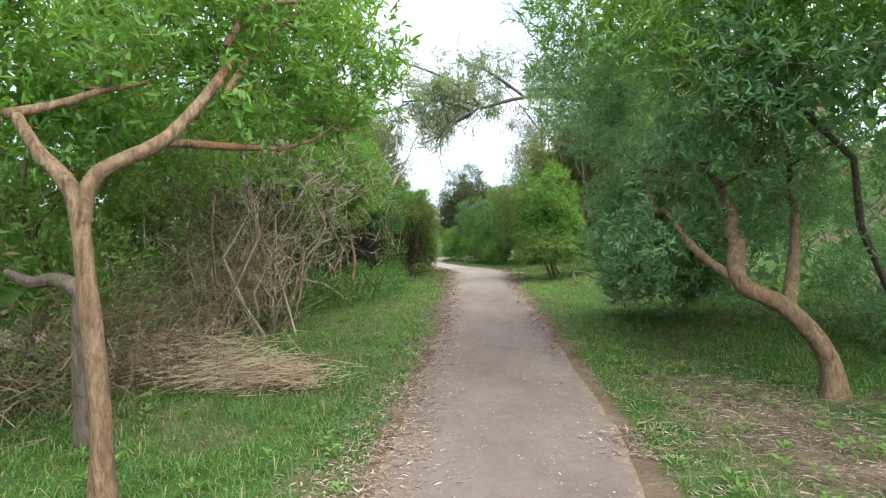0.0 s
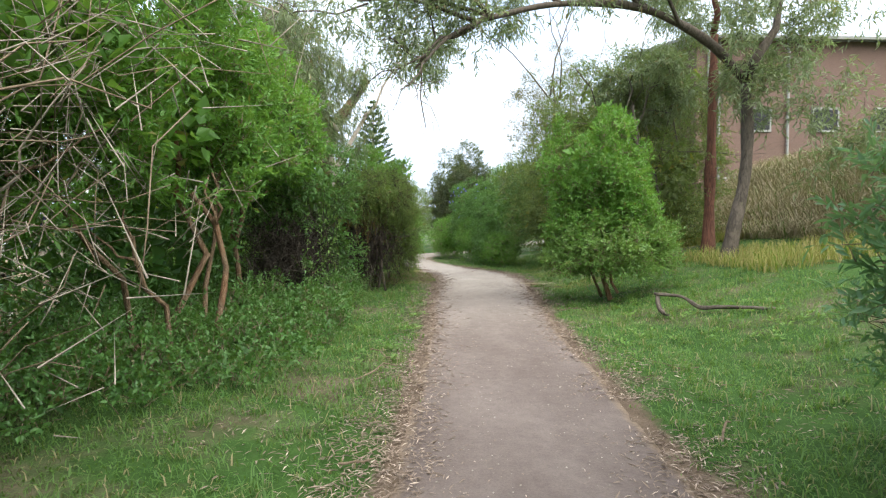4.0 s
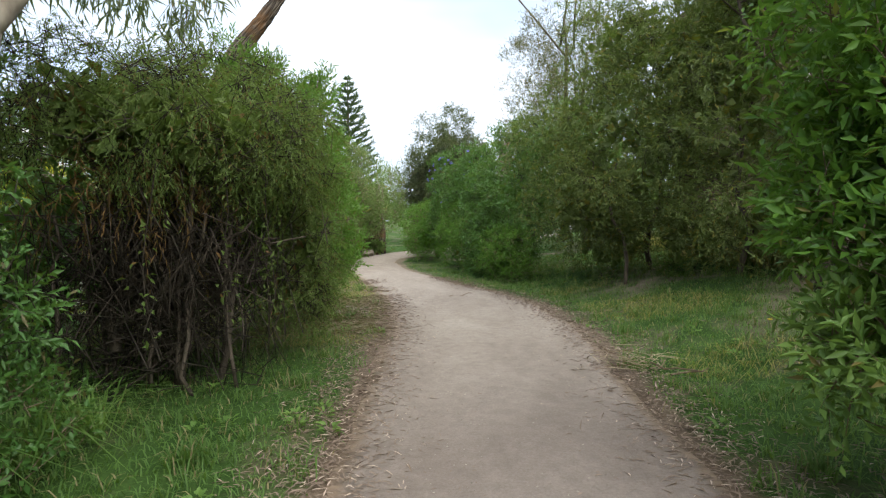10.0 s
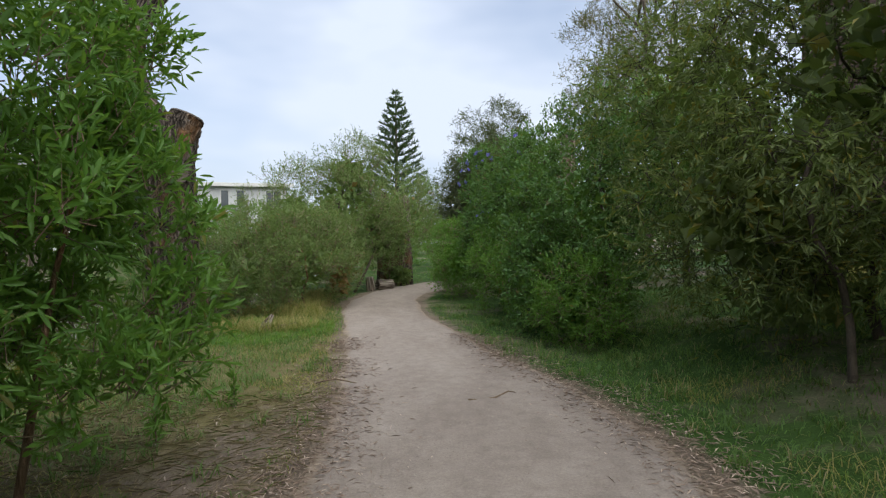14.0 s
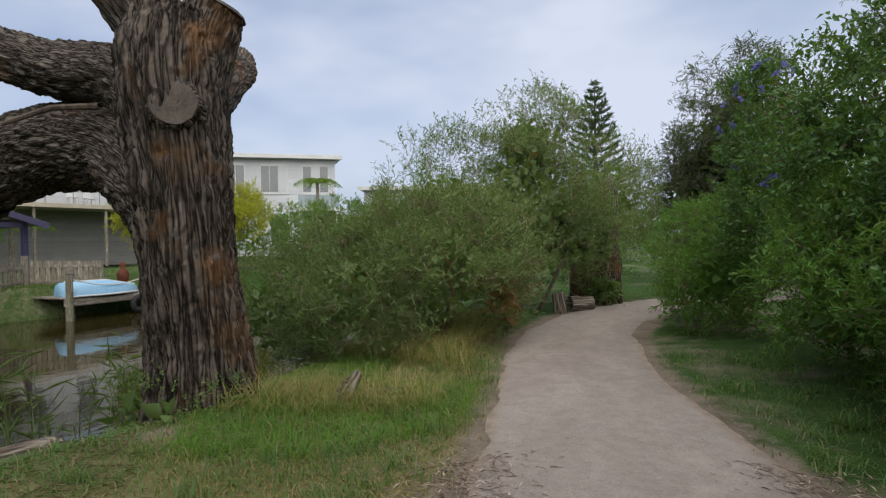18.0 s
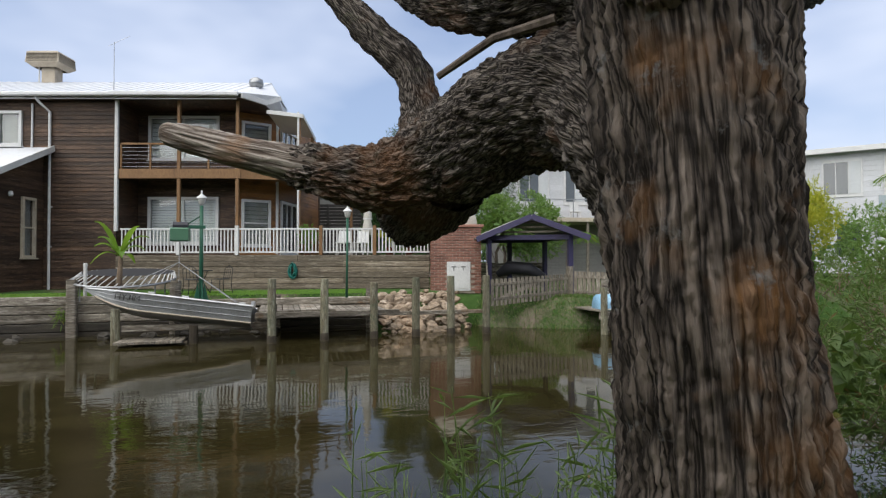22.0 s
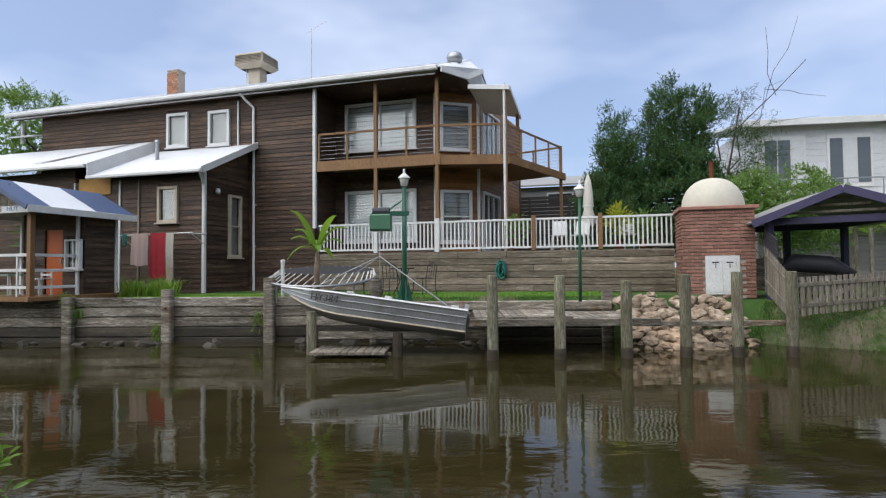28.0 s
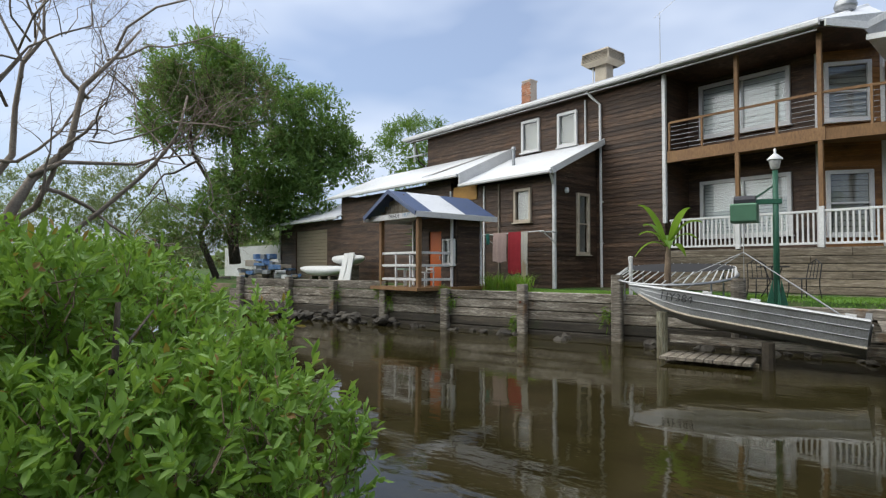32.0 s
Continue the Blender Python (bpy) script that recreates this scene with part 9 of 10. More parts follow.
bush("garden_hedge", "dense mixed green hedge along the far bank", "hedge", [(-19.8, 48.3, 1.2, 2.0, 2.0, 1.7), (-18.5, 50.4, 1.3, 1.8, 2.0, 1.7), (-17.6, 52.6, 1.3, 1.8, 2.0, 1.8), (-20.5, 46.0, 0.9, 1.6, 1.8, 1.4)], LEAF_GARDEN, 3600, 7, (0.14, 0.05), 0.3, 152, BARK_DARK)
for k, (x, y, h) in enumerate(((-26.0, 41.2, 3.6), (-22.5, 58.0, 8.6))):
    o = thing("palm", "garden palm with arching feathered fronds", "palm", pose(x, y, float(ground_z(x, y))), "palms")
    part("trunk", Shape().tube([(0, 0, 0), (0.05, 0, h * 0.6)], [0.14, 0.1], 10), TIMBER_GREY, o)
    r = np.random.default_rng(70 + k)
    for i in range(12):
        a = i * 2.4
        d = np.array([math.cos(a), math.sin(a), 0])
        s = np.repeat(np.linspace(0.1, 1, 22), 2)[:, None]
        L = 1.5 + 0.4 * r.random()
        base = np.array([0.05, 0, h * 0.6]) + d * s * L * 0.8 + np.array([0, 0, 1.0]) * (L * (0.75 * s - 0.85 * s * s))
        sd = np.array([-d[1], d[0], 0]) * np.tile([1, -1], 22)[:, None]
        part("frond", leaf_mesh("frond", base, sd + d * 0.6 + np.array([0, 0, -0.35]), 0.42, 0.035, LEAF_PALM, r), None, o)
bush("large_tree", "large spreading green tree behind the garage", "tree",
     [(-24.5, -2.75, 11.4, 2.6, 2.6, 2.0), (-26.2, -0.4, 9.9, 2.8, 2.8, 2.2), (-28.0, 2.1, 8.4, 2.2, 2.2, 2.0), (-28.9, 3.1, 6.2, 2.0, 2.0, 1.8), (-26.7, 0.0, 6.4, 2.8, 2.8, 2.0), (-23.8, -3.8, 9.4, 2.4, 2.4, 2.0), (-26.7, -1.9, 4.0, 2.6, 2.6, 2.0), (-28.4, 0.5, 3.8, 2.2, 2.2, 1.8)],
     LEAF_GARDEN, 20000, 7, (0.2, 0.085), 0.55, 53, BARK_DARK, [(at_ground(-26.0, -2.0), (-25.8, -1.6, 9.0), 0.35, 0.1), (at_ground(-25.6, -2.2), (-24.2, -3.6, 9.0), 0.2, 0.07)], gaps=-0.15, scale=1.6, shell=0.5, deep=2, fork=3)
bush("grey_tree", "grey-green tree beyond the roof", "tree", [(-36.0, 3.5, 8.0, 2.4, 2.4, 2.2), (-37.5, 6.0, 7.2, 2.2, 2.4, 2.2)], LEAF_GARDEN, 4200, 7, (0.2, 0.06), 0.5, 54, BARK_DARK, [(at_ground(-36.4, 4.4), (-36.4, 4.4, 7.5), 0.3, 0.1)], gaps=-0.2, scale=1.4)
bush("low_tree", "low olive-green scrub beyond the white fence", "scrub", [(-24.2, -3.7, 2.6, 1.8, 1.8, 1.6), (-22.3, -2.9, 2.4, 1.6, 1.6, 1.5)], LEAF_OLIVE, 3200, 7, (0.14, 0.03), 0.4, 55, BARK_DARK)
bush("grey_scrub_tree", "grey-green trees standing beyond the garage", "trees", [(-25.0, -11.1, 5.2, 2.6, 2.6, 2.2), (-22.8, -10.8, 4.4, 2.4, 2.4, 2.2), (-20.7, -13.7, 4.4, 2.8, 2.8, 2.2), (-16.5, -12.0, 3.6, 3.0, 2.8, 2.6), (-12.0, -8.0, 2.8, 2.8, 2.6, 2.6)], LEAF_GUM, 5200, 7, (0.18, 0.06), 0.45, 155, BARK_DARK)
bare = thing("bare_tree", "leafless tree with pale tangled twigs on the near bank", "tree", pose(-8.5, 17.2, float(ground_z(-8.5, 17.2))))
r = np.random.default_rng(6)
bs = Shape()
o = np.array([-8.5, 17.2, float(ground_z(-8.5, 17.2))])
tips = []
for b, r0 in (((-10.5, 18.0, 4.5), 0.1), ((-9.8, 18.3, 2.9), 0.06), ((-9.3, 17.5, 4.8), 0.07), ((-10.9, 18.7, 3.4), 0.05), ((-8.4, 18.3, 4.2), 0.06)):
    tips += branches(bs, r, (0, 0, 1.6), np.array(b) - o, r0, 0.016, 5, 2, 8, 0.3, far=0.5)
bs.tube([(0, 0, -0.1), (0.03, 0, 0.9), (0, 0, 1.7)], [0.17, 0.14, 0.11], 9)
part("limb", bs, TWIG_GREY, bare, smooth=True)
tips = np.array(tips)
pp = np.repeat(tips, 30, 0) + r.normal(size=(len(tips) * 30, 3)) * 0.2
part("twig_mass", twig_mesh("twigs", pp, unit(r.normal(size=pp.shape) + np.array([0, 0, -0.1])), 0.2, TWIG, r, 0.003), None, bare)["kind"] = "stuff"

# shrubs on the near bank
bush("shore_shrub", "glossy bright green coastal shrub at the water's edge", "shrub",
     [(-7.15, 24.75, -0.5, 0.75, 0.8, 0.75), (-6.7, 24.2, -0.15, 0.8, 0.85, 0.8), (-7.6, 23.9, -0.3, 0.85, 0.8, 0.7), (-6.0, 23.7, 0.1, 0.8, 0.8, 0.75), (-6.9, 23.0, -0.1, 1.1, 0.9, 0.8), (-7.7, 23.0, -0.12, 0.9, 0.8, 0.8), (-7.1, 23.6, 0.08, 0.8, 0.8, 0.65), (-5.2, 23.6, 0.38, 0.8, 0.8, 0.8)],
     LEAF_SHORE, 9500, 9, (0.066, 0.025), 0.15, 56, BARK_DARK, [(at_ground(-7.0, 24.4), (-7.1, 24.6, 0.5), 0.03, 0.012)], rise=1.0, spread=0.6, twig=TWIG, gaps=-0.6, shell=0.6, rich=True)
bush("bank_hedge", "dense scrub between the path and the creek", "hedge",
     [(-6.6, 2.0, 1.2, 1.5, 2.6, 2.2), (-7.0, 6.5, 1.0, 1.4, 2.6, 2.4), (-7.2, 11.0, 0.9, 1.4, 2.6, 2.4), (-7.0, 15.2, 0.8, 1.3, 2.4, 2.2), (-6.6, 18.8, 0.6, 1.3, 1.8, 1.9), (-6.4, -2.6, 1.2, 1.8, 2.6, 2.4)],
     LEAF_DARK, 5200, 6, (0.16, 0.065), 0.3, 57, BARK_DARK)

# houses further off
def white_house(label, m, L, D, z0, z1, storeys, seed, mono=False):
    o = thing("white_house", label, "house", m)
    wall = Shape().slab([(0, 0), (L, 0), (L, D), (0, D)], z0, z1)
    part("wall", wall, WHITE_BOARD, o)
    h = (z1 - z0) / storeys
    for s in range(storeys):
        zb = z0 + s * h
        k = max(2, int(L / 2.6))
        for i in range(k):
            a = L * (i + 0.2) / k
            w = L / k * 0.62
            wf_ = part("window", Shape().box((a + w / 2, -0.05, zb + h * 0.55), (w + 0.16, 0.08, h * 0.62)), WHITE_PAINT, o)
            for q in range(3):
                part("pane", Shape().box((a + w * (q + 0.5) / 3, -0.1, zb + h * 0.55), (w / 3 - 0.05, 0.03, h * 0.52)), HOUSE_GLASS if (i + q + s + seed) % 3 else BLIND, wf_)
    for i in range(int((z1 - z0) / 0.3)):
        part("cladding", Shape().box((L / 2, -0.012, z0 + 0.15 + i * 0.3), (L, 0.024, 0.29)), WHITE_BOARD, o)
    part("roof", Shape().sheet([(-0.5, -0.6, z1 + 0.05), (L + 0.5, -0.6, z1 + 0.05), (L + 0.5, D + 0.4, z1 + (1.4 if mono else 0.35)), (-0.5, D + 0.4, z1 + (1.4 if mono else 0.35))], 0.12), ROOF_WHITE, o)
    part("fascia", Shape().box((L / 2, -0.62, z1 - 0.02), (L + 1.0, 0.06, 0.3)), WHITE_PAINT, o)
    return o


w1 = white_house("white two-storey weatherboard house with a wide balcony", pose(-32.5, 41.0, 0, 0, 0, 82), 11.0, 8, 3.3, 7.2, 1, 1, True)
part("under_storey", Shape().slab([(0.3, 0.1), (10.7, 0.1), (10.7, 7), (0.3, 7)], 0, 3.2), HOUSE_GREY, w1)
for i in range(16):
    part("slat", Shape().box((5.5, 0.07, 0.2 + i * 0.19), (10.6, 0.04, 0.16)), HOUSE_GREY, w1)
part("balcony", Shape().box((5.5, -1.3, 3.2), (11.4, 2.6, 0.22)), CREAM_PAINT, w1)
for x in (0.3, 3.7, 7.2, 10.7):
    part("post", Shape().box((x, -2.4, 1.6), (0.12, 0.12, 3.2)), TIMBER_GREY, w1)
for i in range(9):
    part("rail_post", Shape().box((0.2 + i * 1.33, -2.5, 3.8), (0.04, 0.04, 1.0)), STEEL, w1)
part("handrail", Shape().box((5.5, -2.5, 4.3), (11.2, 0.05, 0.05)), STEEL, w1)
gable = Shape().add([(5.5, -0.2, 7.0), (11.6, -0.2, 7.0), (11.6, -0.2, 9.6), (5.5, 3, 7.0), (11.6, 3, 7.0), (11.6, 3, 9.6)], [(0, 1, 2), (5, 4, 3), (0, 3, 4, 1), (1, 4, 5, 2), (2, 5, 3, 0)])
part("gable", gable, WHITE_BOARD, w1)
part("gable_window", Shape().box((9.6, -0.24, 7.6), (2.2, 0.05, 0.9)), UNLIT_BLACK, w1)
for k, (x, y) in enumerate(((3.4, -1.4), (6.0, -1.5), (7.0, -1.2))):
    o = thing("balcony_chair", "white outdoor chair on a balcony", "chair", w1.matrix_basis @ pose(x, y, 3.31), "balcony chairs")
    part("seat", Shape().box((0, 0, 0.42), (0.5, 0.5, 0.05)), WHITE_PAINT, o)
    part("backrest", Shape().box((0, 0.24, 0.7), (0.5, 0.05, 0.5)), WHITE_PAINT, o)
    for a, b in ((-0.2, -0.2), (0.2, -0.2), (-0.2, 0.2), (0.2, 0.2)):
        part("leg", Shape().box((a, b, 0.2), (0.04, 0.04, 0.4)), WHITE_PAINT, o)
w2 = white_house("white flat-roofed two-storey house with a corner balcony", pose(-31.5, 57.5, 0, 0, 0, 40), 9.0, 8, 0.2, 7.5, 2, 2)
part("balcony", Shape().box((7.6, -1.0, 3.5), (3.0, 2.0, 0.2)), WHITE_PAINT, w2)
for x in (6.3, 8.9):
    part("post", Shape().box((x, -1.85, 1.8), (0.16, 0.16, 3.4)), WHITE_PAINT, w2)
part("balustrade", Shape().box((7.6, -1.95, 4.1), (2.9, 0.03, 0.9)), plain("rail_glass", (0.4, 0.47, 0.5), 0.2), w2)
white_house("grey-roofed house beyond the creek", pose(-24.0, 66.5, 0, 0, 0, 25), 9.0, 8, 0.2, 5.4, 2, 3)
hb = thing("brick_house", "brown brick house on top of the grassy slope", "house", pose(11.6, 33.0, 2.4, 0, 0, 4))
part("wall", Shape().slab([(0, 0), (11, 0), (11, 7), (0, 7)], -1.5, 6.9), HOUSE_BRICK, hb)
for a in (2.2, 5.4, 8.4):
    for zz in (0.2, 2.9):
        wf_ = part("window", Shape().box((a + 0.6, -0.04, zz + 0.5), (1.3, 0.1, 1.1)), ROOF_GREY, hb)
        part("pane", Shape().box((a + 0.6, -0.1, zz + 0.5), (1.1, 0.03, 0.9)), UNLIT_BLACK, wf_)
for a in (0.5, 1.0, 4.2):
    part("downpipe", Shape().tube([(a, -0.1, 0.1), (a, -0.1, 6.9)], [0.06, 0.06], 8), ROOF_GREY, hb)
part("roof", Shape().sheet([(-0.5, -0.6, 6.95), (11.5, -0.6, 6.95), (11.5, 7.4, 8.2), (-0.5, 7.4, 8.2)], 0.12), ROOF_GREY, hb)
part("pipe", Shape().tube([(1.2, -0.14, 0.75), (9.0, -0.14, 1.3)], [0.07, 0.07], 8).tube([(1.2, -0.14, 0.55), (9.0, -0.14, 1.1)], [0.05, 0.05], 8), ROOF_GREY, hb, "long white pipes across the wall")

# woods closing the horizon
r = np.random.default_rng(12)
n = 26000
a = r.random(n) * 6.2832
rad = 78 + 16 * r.random(n)
hh = 4.5 + 2.6 * np.sin(a * 7) + 1.8 * np.sin(a * 23 + 1) + 1.2 * np.sin(a * 61)
p = np.stack([-6 + rad * np.cos(a), 20 + rad * np.sin(a) * 1.25, np.maximum(0.2, hh * (1 - 0.25 * r.random(n))) * r.random(n) ** 0.6], 1)
tagged(new("far_woods", leaf_mesh("far_woods", p, r.normal(size=(n, 3)) + np.array([0, 0, 0.6]), 1.5, 0.8, LEAF_GUM, r)), "hazy grey-green woods along the horizon", "woods", "", "stuff")

bush("base_weeds", "small yellow-green weeds round the old tree's foot", "weeds", [(-3.6, 29.45, -0.4, 0.35, 0.2, 0.22), (-3.15, 29.75, -0.42, 0.25, 0.3, 0.25), (-4.2, 29.7, -0.5, 0.25, 0.25, 0.2)], LEAF_OLIVE, 300, 5, (0.035, 0.015), 0.08, 171, rise=0.8)
# ---- grass, litter and small growth along the path ----
rng = np.random.default_rng(40)


def scatter(n, x0, x1, y0, y1):
    return x0 + (x1 - x0) * rng.random(n), y0 + (y1 - y0) * rng.random(n)


def patchy(x, y, scale, seed, cut):
    return field(np.stack([x, y, x * 0], 1), scale, seed) > cut


# short turf on both verges
x, y = scatter(420000, -4.2, 6.5, -1.5, 34)
dry = (y > 22.5) & (x < mid_path(y)) & (x > -2.6)
k = (off_path(x, y) > -0.05 + 0.4 * rng.random(len(x)) ** 1.5) & (x > shore(y) + 0.6) & (patchy(x, y, 1.6, 2, -0.45) | (rng.random(len(x)) < 0.3)) & (~dry | (rng.random(len(x)) < 0.3)) & (rng.random(len(x)) < np.clip(1.1 - 0.03 * y, 0.3, 0.85))
k &= rng.random(len(x)) > 1.25 * bare_earth(x, y)
x, y = x[k], y[k]
blades("verge_grass", "short green grass along the path verges", "grass", x, y, 0.06, 0.0085, GRASS, rng, 1.25)
# longer tufts
x, y = scatter(2600, -3.6, 6.0, 0, 34)
k = (off_path(x, y) > 0.15) & (x > shore(y) + 0.8) & (rng.random(len(x)) > 1.3 * bare_earth(x, y))
cx, cy = x[k], y[k]
m = 26
x = np.repeat(cx, m) + rng.normal(size=len(cx) * m) * 0.05
y = np.repeat(cy, m) + rng.normal(size=len(cy) * m) * 0.05
k = off_path(x, y) > 0.05
blades("grass_tufts", "scattered longer green grass tufts", "grass", x[k], y[k], 0.12, 0.007, GRASS, rng, 1.2)
x, y = scatter(60000, -3.8, 0.9, 22.0, 33)
k = (off_path(x, y) > 0.02 + 0.25 * rng.random(len(x))) & (x < mid_path(y)) & patchy(x, y, 1.7, 15, -0.3) & (rng.random(len(x)) > 0.8 * bare_earth(x, y))
blades("verge_dry_grass", "short yellowed grass on the sandy verge", "grass", x[k], y[k], 0.055, 0.005, GRASS_DRY, rng, 2.0)
# flattened straw in the dry verge
x, y = scatter(16000, -3.6, 0.9, 22.5, 31.5)
k = (off_path(x, y) > 0.12) & (x < mid_path(y)) & ~patchy(x, y, 1.1, 16, 0.05)
x, y = x[k], y[k]
tagged(new("flat_straw", leaf_mesh("flat_straw", np.stack([x, y, ground_z(x, y) + 0.015 + 0.02 * rng.random(len(x))], 1), rng.normal(size=(len(x), 3)) * np.array([1, 1, 0.1]), 0.13, 0.0045, STRAW_BROWN, rng, 0.1, 0.08)), "flattened dry straw on the verge", "straw", "", "stuff")
# bright green patches between the dry grass
x, y = scatter(60000, -4.6, 0.2, 25.0, 33)
k = (off_path(x, y) > 0.25) & (x < mid_path(y)) & patchy(x, y, 1.0, 18, 0.25) & (x > shore(y) + 1.0)
blades("green_patches", "fresh green grass in patches of the dry verge", "grass", x[k], y[k], 0.1, 0.0065, GRASS_FRESH, rng, 1.5)
# long dry grass round the old tree and along the shrubs
x, y = scatter(36000, -5.4, -1.0, 28.6, 36)
k = (off_path(x, y) > 0.4 + 0.3 * rng.random(len(x))) & (x > shore(y) + 0.35) & ((x + 3.72) ** 2 + (y - 29.95) ** 2 > 0.3) & patchy(x, y, 1.3, 5, -0.1) & ((y > 29.7 + 0.3 * (x + 3.2)) | ((x < -2.7) & (y > 29.2)))
blades("tall_dry_grass", "long straw-coloured grass round the old tree", "grass", x[k], y[k], 0.3, 0.005, GRASS_DRY, rng, 1.7)
x, y = scatter(16000, 2.9, 7.5, 19.0, 27)
k = patchy(x, y, 1.2, 6, 0.62) & (off_path(x, y) > 0.6)
blades("slope_dry_grass", "dry seeded grass on the slope", "grass", x[k], y[k], 0.11, 0.005, GRASS_DRY, rng, 1.8)
x, y = scatter(30000, 8.6, 13.4, 17.0, 36)
blades("bank_dry_grass", "long brown dead grass hanging over the steep bank", "grass", x, y, 0.55, 0.016, STRAW_BROWN, rng, 1.6)
x, y = scatter(22000, 6.0, 9.5, 16.0, 32)
k = patchy(x, y, 0.9, 7, -0.3)
blades("slope_grass", "rough grass on the rising slope", "grass", x[k], y[k], 0.32, 0.012, GRASS_DRY, rng, 0.9)
x, y = scatter(60000, -6.4, -1.2, 24.5, 33.5)
k = (off_path(x, y) > 0.1) & ((x < -3.6) | (rng.random(len(x)) < 0.55)) & (x > shore(y) + 0.15)
blades("bank_grass", "bright green grass on the creek bank", "grass", x[k], y[k], 0.075, 0.007, GRASS, rng, 1.4)
x, y = scatter(26000, -21.5, WX - 0.1, 19.0, 31.2)
blades("lawn", "mown green lawn behind the sea wall", "grass", x, y, 0.05, 0.02, foliage("lawn_green", (0.09, 0.2, 0.025), (0.15, 0.3, 0.05), None, 0.6, 0.3), rng, 0.6)
x, y = scatter(20000, -18.6, -16.2, 33.8, 38)
k = (x < far_shore(y) + 0.1) & ~((x > -18.2) & (rng.random(len(x)) < 0.45))
blades("far_bank_grass", "rough green grass on the far bank", "grass", x[k], y[k], 0.1, 0.01, GRASS, rng, 1.3)
x, y = scatter(16000, -28, -16.2, 37, 60)
k = x < far_shore(y) - 0.2
blades("far_lawn", "green garden lawn on the far bank", "grass", x[k], y[k], 0.07, 0.03, GRASS, rng, 0.6)


def clump(name, label, category, x, y, n, h, w, material, lean, r=0.1, seed=0, kind=""):
    q = np.random.default_rng(seed)
    px, py = x + q.normal(size=n) * r, y + q.normal(size=n) * r
    return tagged(blades(name, label, category, px, py, h, w, material, q, lean), kind=kind or "thing")


for i, (x, y, h) in enumerate(((-1.6, 18.75, 0.55), (-1.75, 18.4, 0.6), (-1.55, 19.2, 0.45), (-1.4, 17.2, 0.5))):
    clump("strap_leaf_tuft", "arching tuft of dark strap-like leaves at the path edge", "plant", x, y, 90, h * 0.8, 0.011, LEAF_MID, 1.5, 0.07, i)
for i, (x, y, h) in enumerate(((-0.75, 18.9, 0.16), (-0.5, 20.5, 0.12), (2.75, 18.6, 0.14), (2.55, 20.9, 0.13), (3.0, 22.5, 0.15), (-0.65, 14.9, 0.14), (2.6, 17.2, 0.14))):
    clump("grass_tussock", "bright green grass tussock beside the path", "grass", x, y, 140, h, 0.008, GRASS, 1.0, 0.07, 10 + i)
for i in range(5):
    p = in_house(4.6 + 0.25 * rng.random(), -2.75 + 0.3 * i, 0)
    clump("garden_tuft", "tall bright green tuft beside the hut", "plant", p.x, p.y, 120, 0.5, 0.02, LEAF_PALM, 0.9, 0.12, 30 + i)

# reeds at the water's edge
def reed(x, y, h, seed):
    q = np.random.default_rng(seed)
    z = float(ground_z(x, y))
    o = thing("reed", "tall pale green reed with drooping leaves at the bank", "reed", pose(x, y, max(z, -1.15)), "bank reeds")
    lean = q.normal(size=2) * 0.08
    part("stalk", Shape().tube([(0, 0, 0), (lean[0] * h * 0.4, lean[1] * h * 0.4, h * 0.55), (lean[0] * h, lean[1] * h, h)], [0.007, 0.006, 0.002], 5), LEAF_OLIVE, o)
    n = 8
    s = np.linspace(0.25, 0.95, n)[:, None]
    b = np.hstack([lean[0] * h * s, lean[1] * h * s, h * s])
    d = unit(q.normal(size=(n, 3)) * np.array([1, 1, 0.15]) + np.array([0, 0, 0.5]))
    part("foliage", leaf_mesh("foliage", b, d, 0.3, 0.02, LEAF_OLIVE, q), None, o)


for i in range(26):
    y = 28.6 + 2.6 * rng.random()
    reed(float(shore(y)) - 0.15 + 0.5 * rng.random(), y, 0.55 + 0.7 * rng.random(), 200 + i)
clump("bank_rushes", "fine green rushes at the water's edge", "rushes", -6.1, 29.7, 70, 0.6, 0.009, LEAF_OLIVE, 0.5, 0.35, 61)
clump("bank_rushes", "fine green rushes at the water's edge", "rushes", -6.0, 28.9, 60, 0.45, 0.009, LEAF_OLIVE, 0.6, 0.2, 62)

# leaf litter along the path edges
n = 42000
y = -1 + 31 * rng.random(n)
s = np.where(rng.random(n) < 0.55, -1, 1)
d = rng.normal(size=n) * 0.24 + 0.1
x = mid_path(y) + s * (half_path(y) + d)
k = patchy(x, y, 1.8, 9, -0.4)
x, y = x[k], y[k]
z = ground_z(x, y) + np.where(off_path(x, y) < 0, 0.03, 0.014) + 0.012 * rng.random(len(x))
w = rng.normal(size=(len(x), 3)) * np.array([1, 1, 0.12])
tagged(new("leaf_litter", leaf_mesh("leaf_litter", np.stack([x, y, z], 1), w, 0.065, 0.009, LITTER, rng, 0.1, 0.08)), "dry fallen leaves and bark along the path edges", "leaf litter", "", "stuff")
x, y = scatter(26000, -3.4, 5.5, -1, 27)
k = (off_path(x, y) > 0.1) & ~patchy(x, y, 1.6, 2, -0.3) & (x > shore(y) + 1.5)
x, y = x[k], y[k]
tagged(new("leaf_litter", leaf_mesh("leaf_litter", np.stack([x, y, ground_z(x, y) + 0.016 + 0.015 * rng.random(len(x))], 1), rng.normal(size=(len(x), 3)) * np.array([1, 1, 0.12]), 0.07, 0.01, LITTER, rng, 0.1, 0.08)), "dry leaves and straw in the thin places of the grass", "leaf litter", "", "stuff")
n = 1500
y = -1 + 30 * rng.random(n)
x = mid_path(y) + (2 * rng.random(n) - 1) * half_path(y) * 0.95
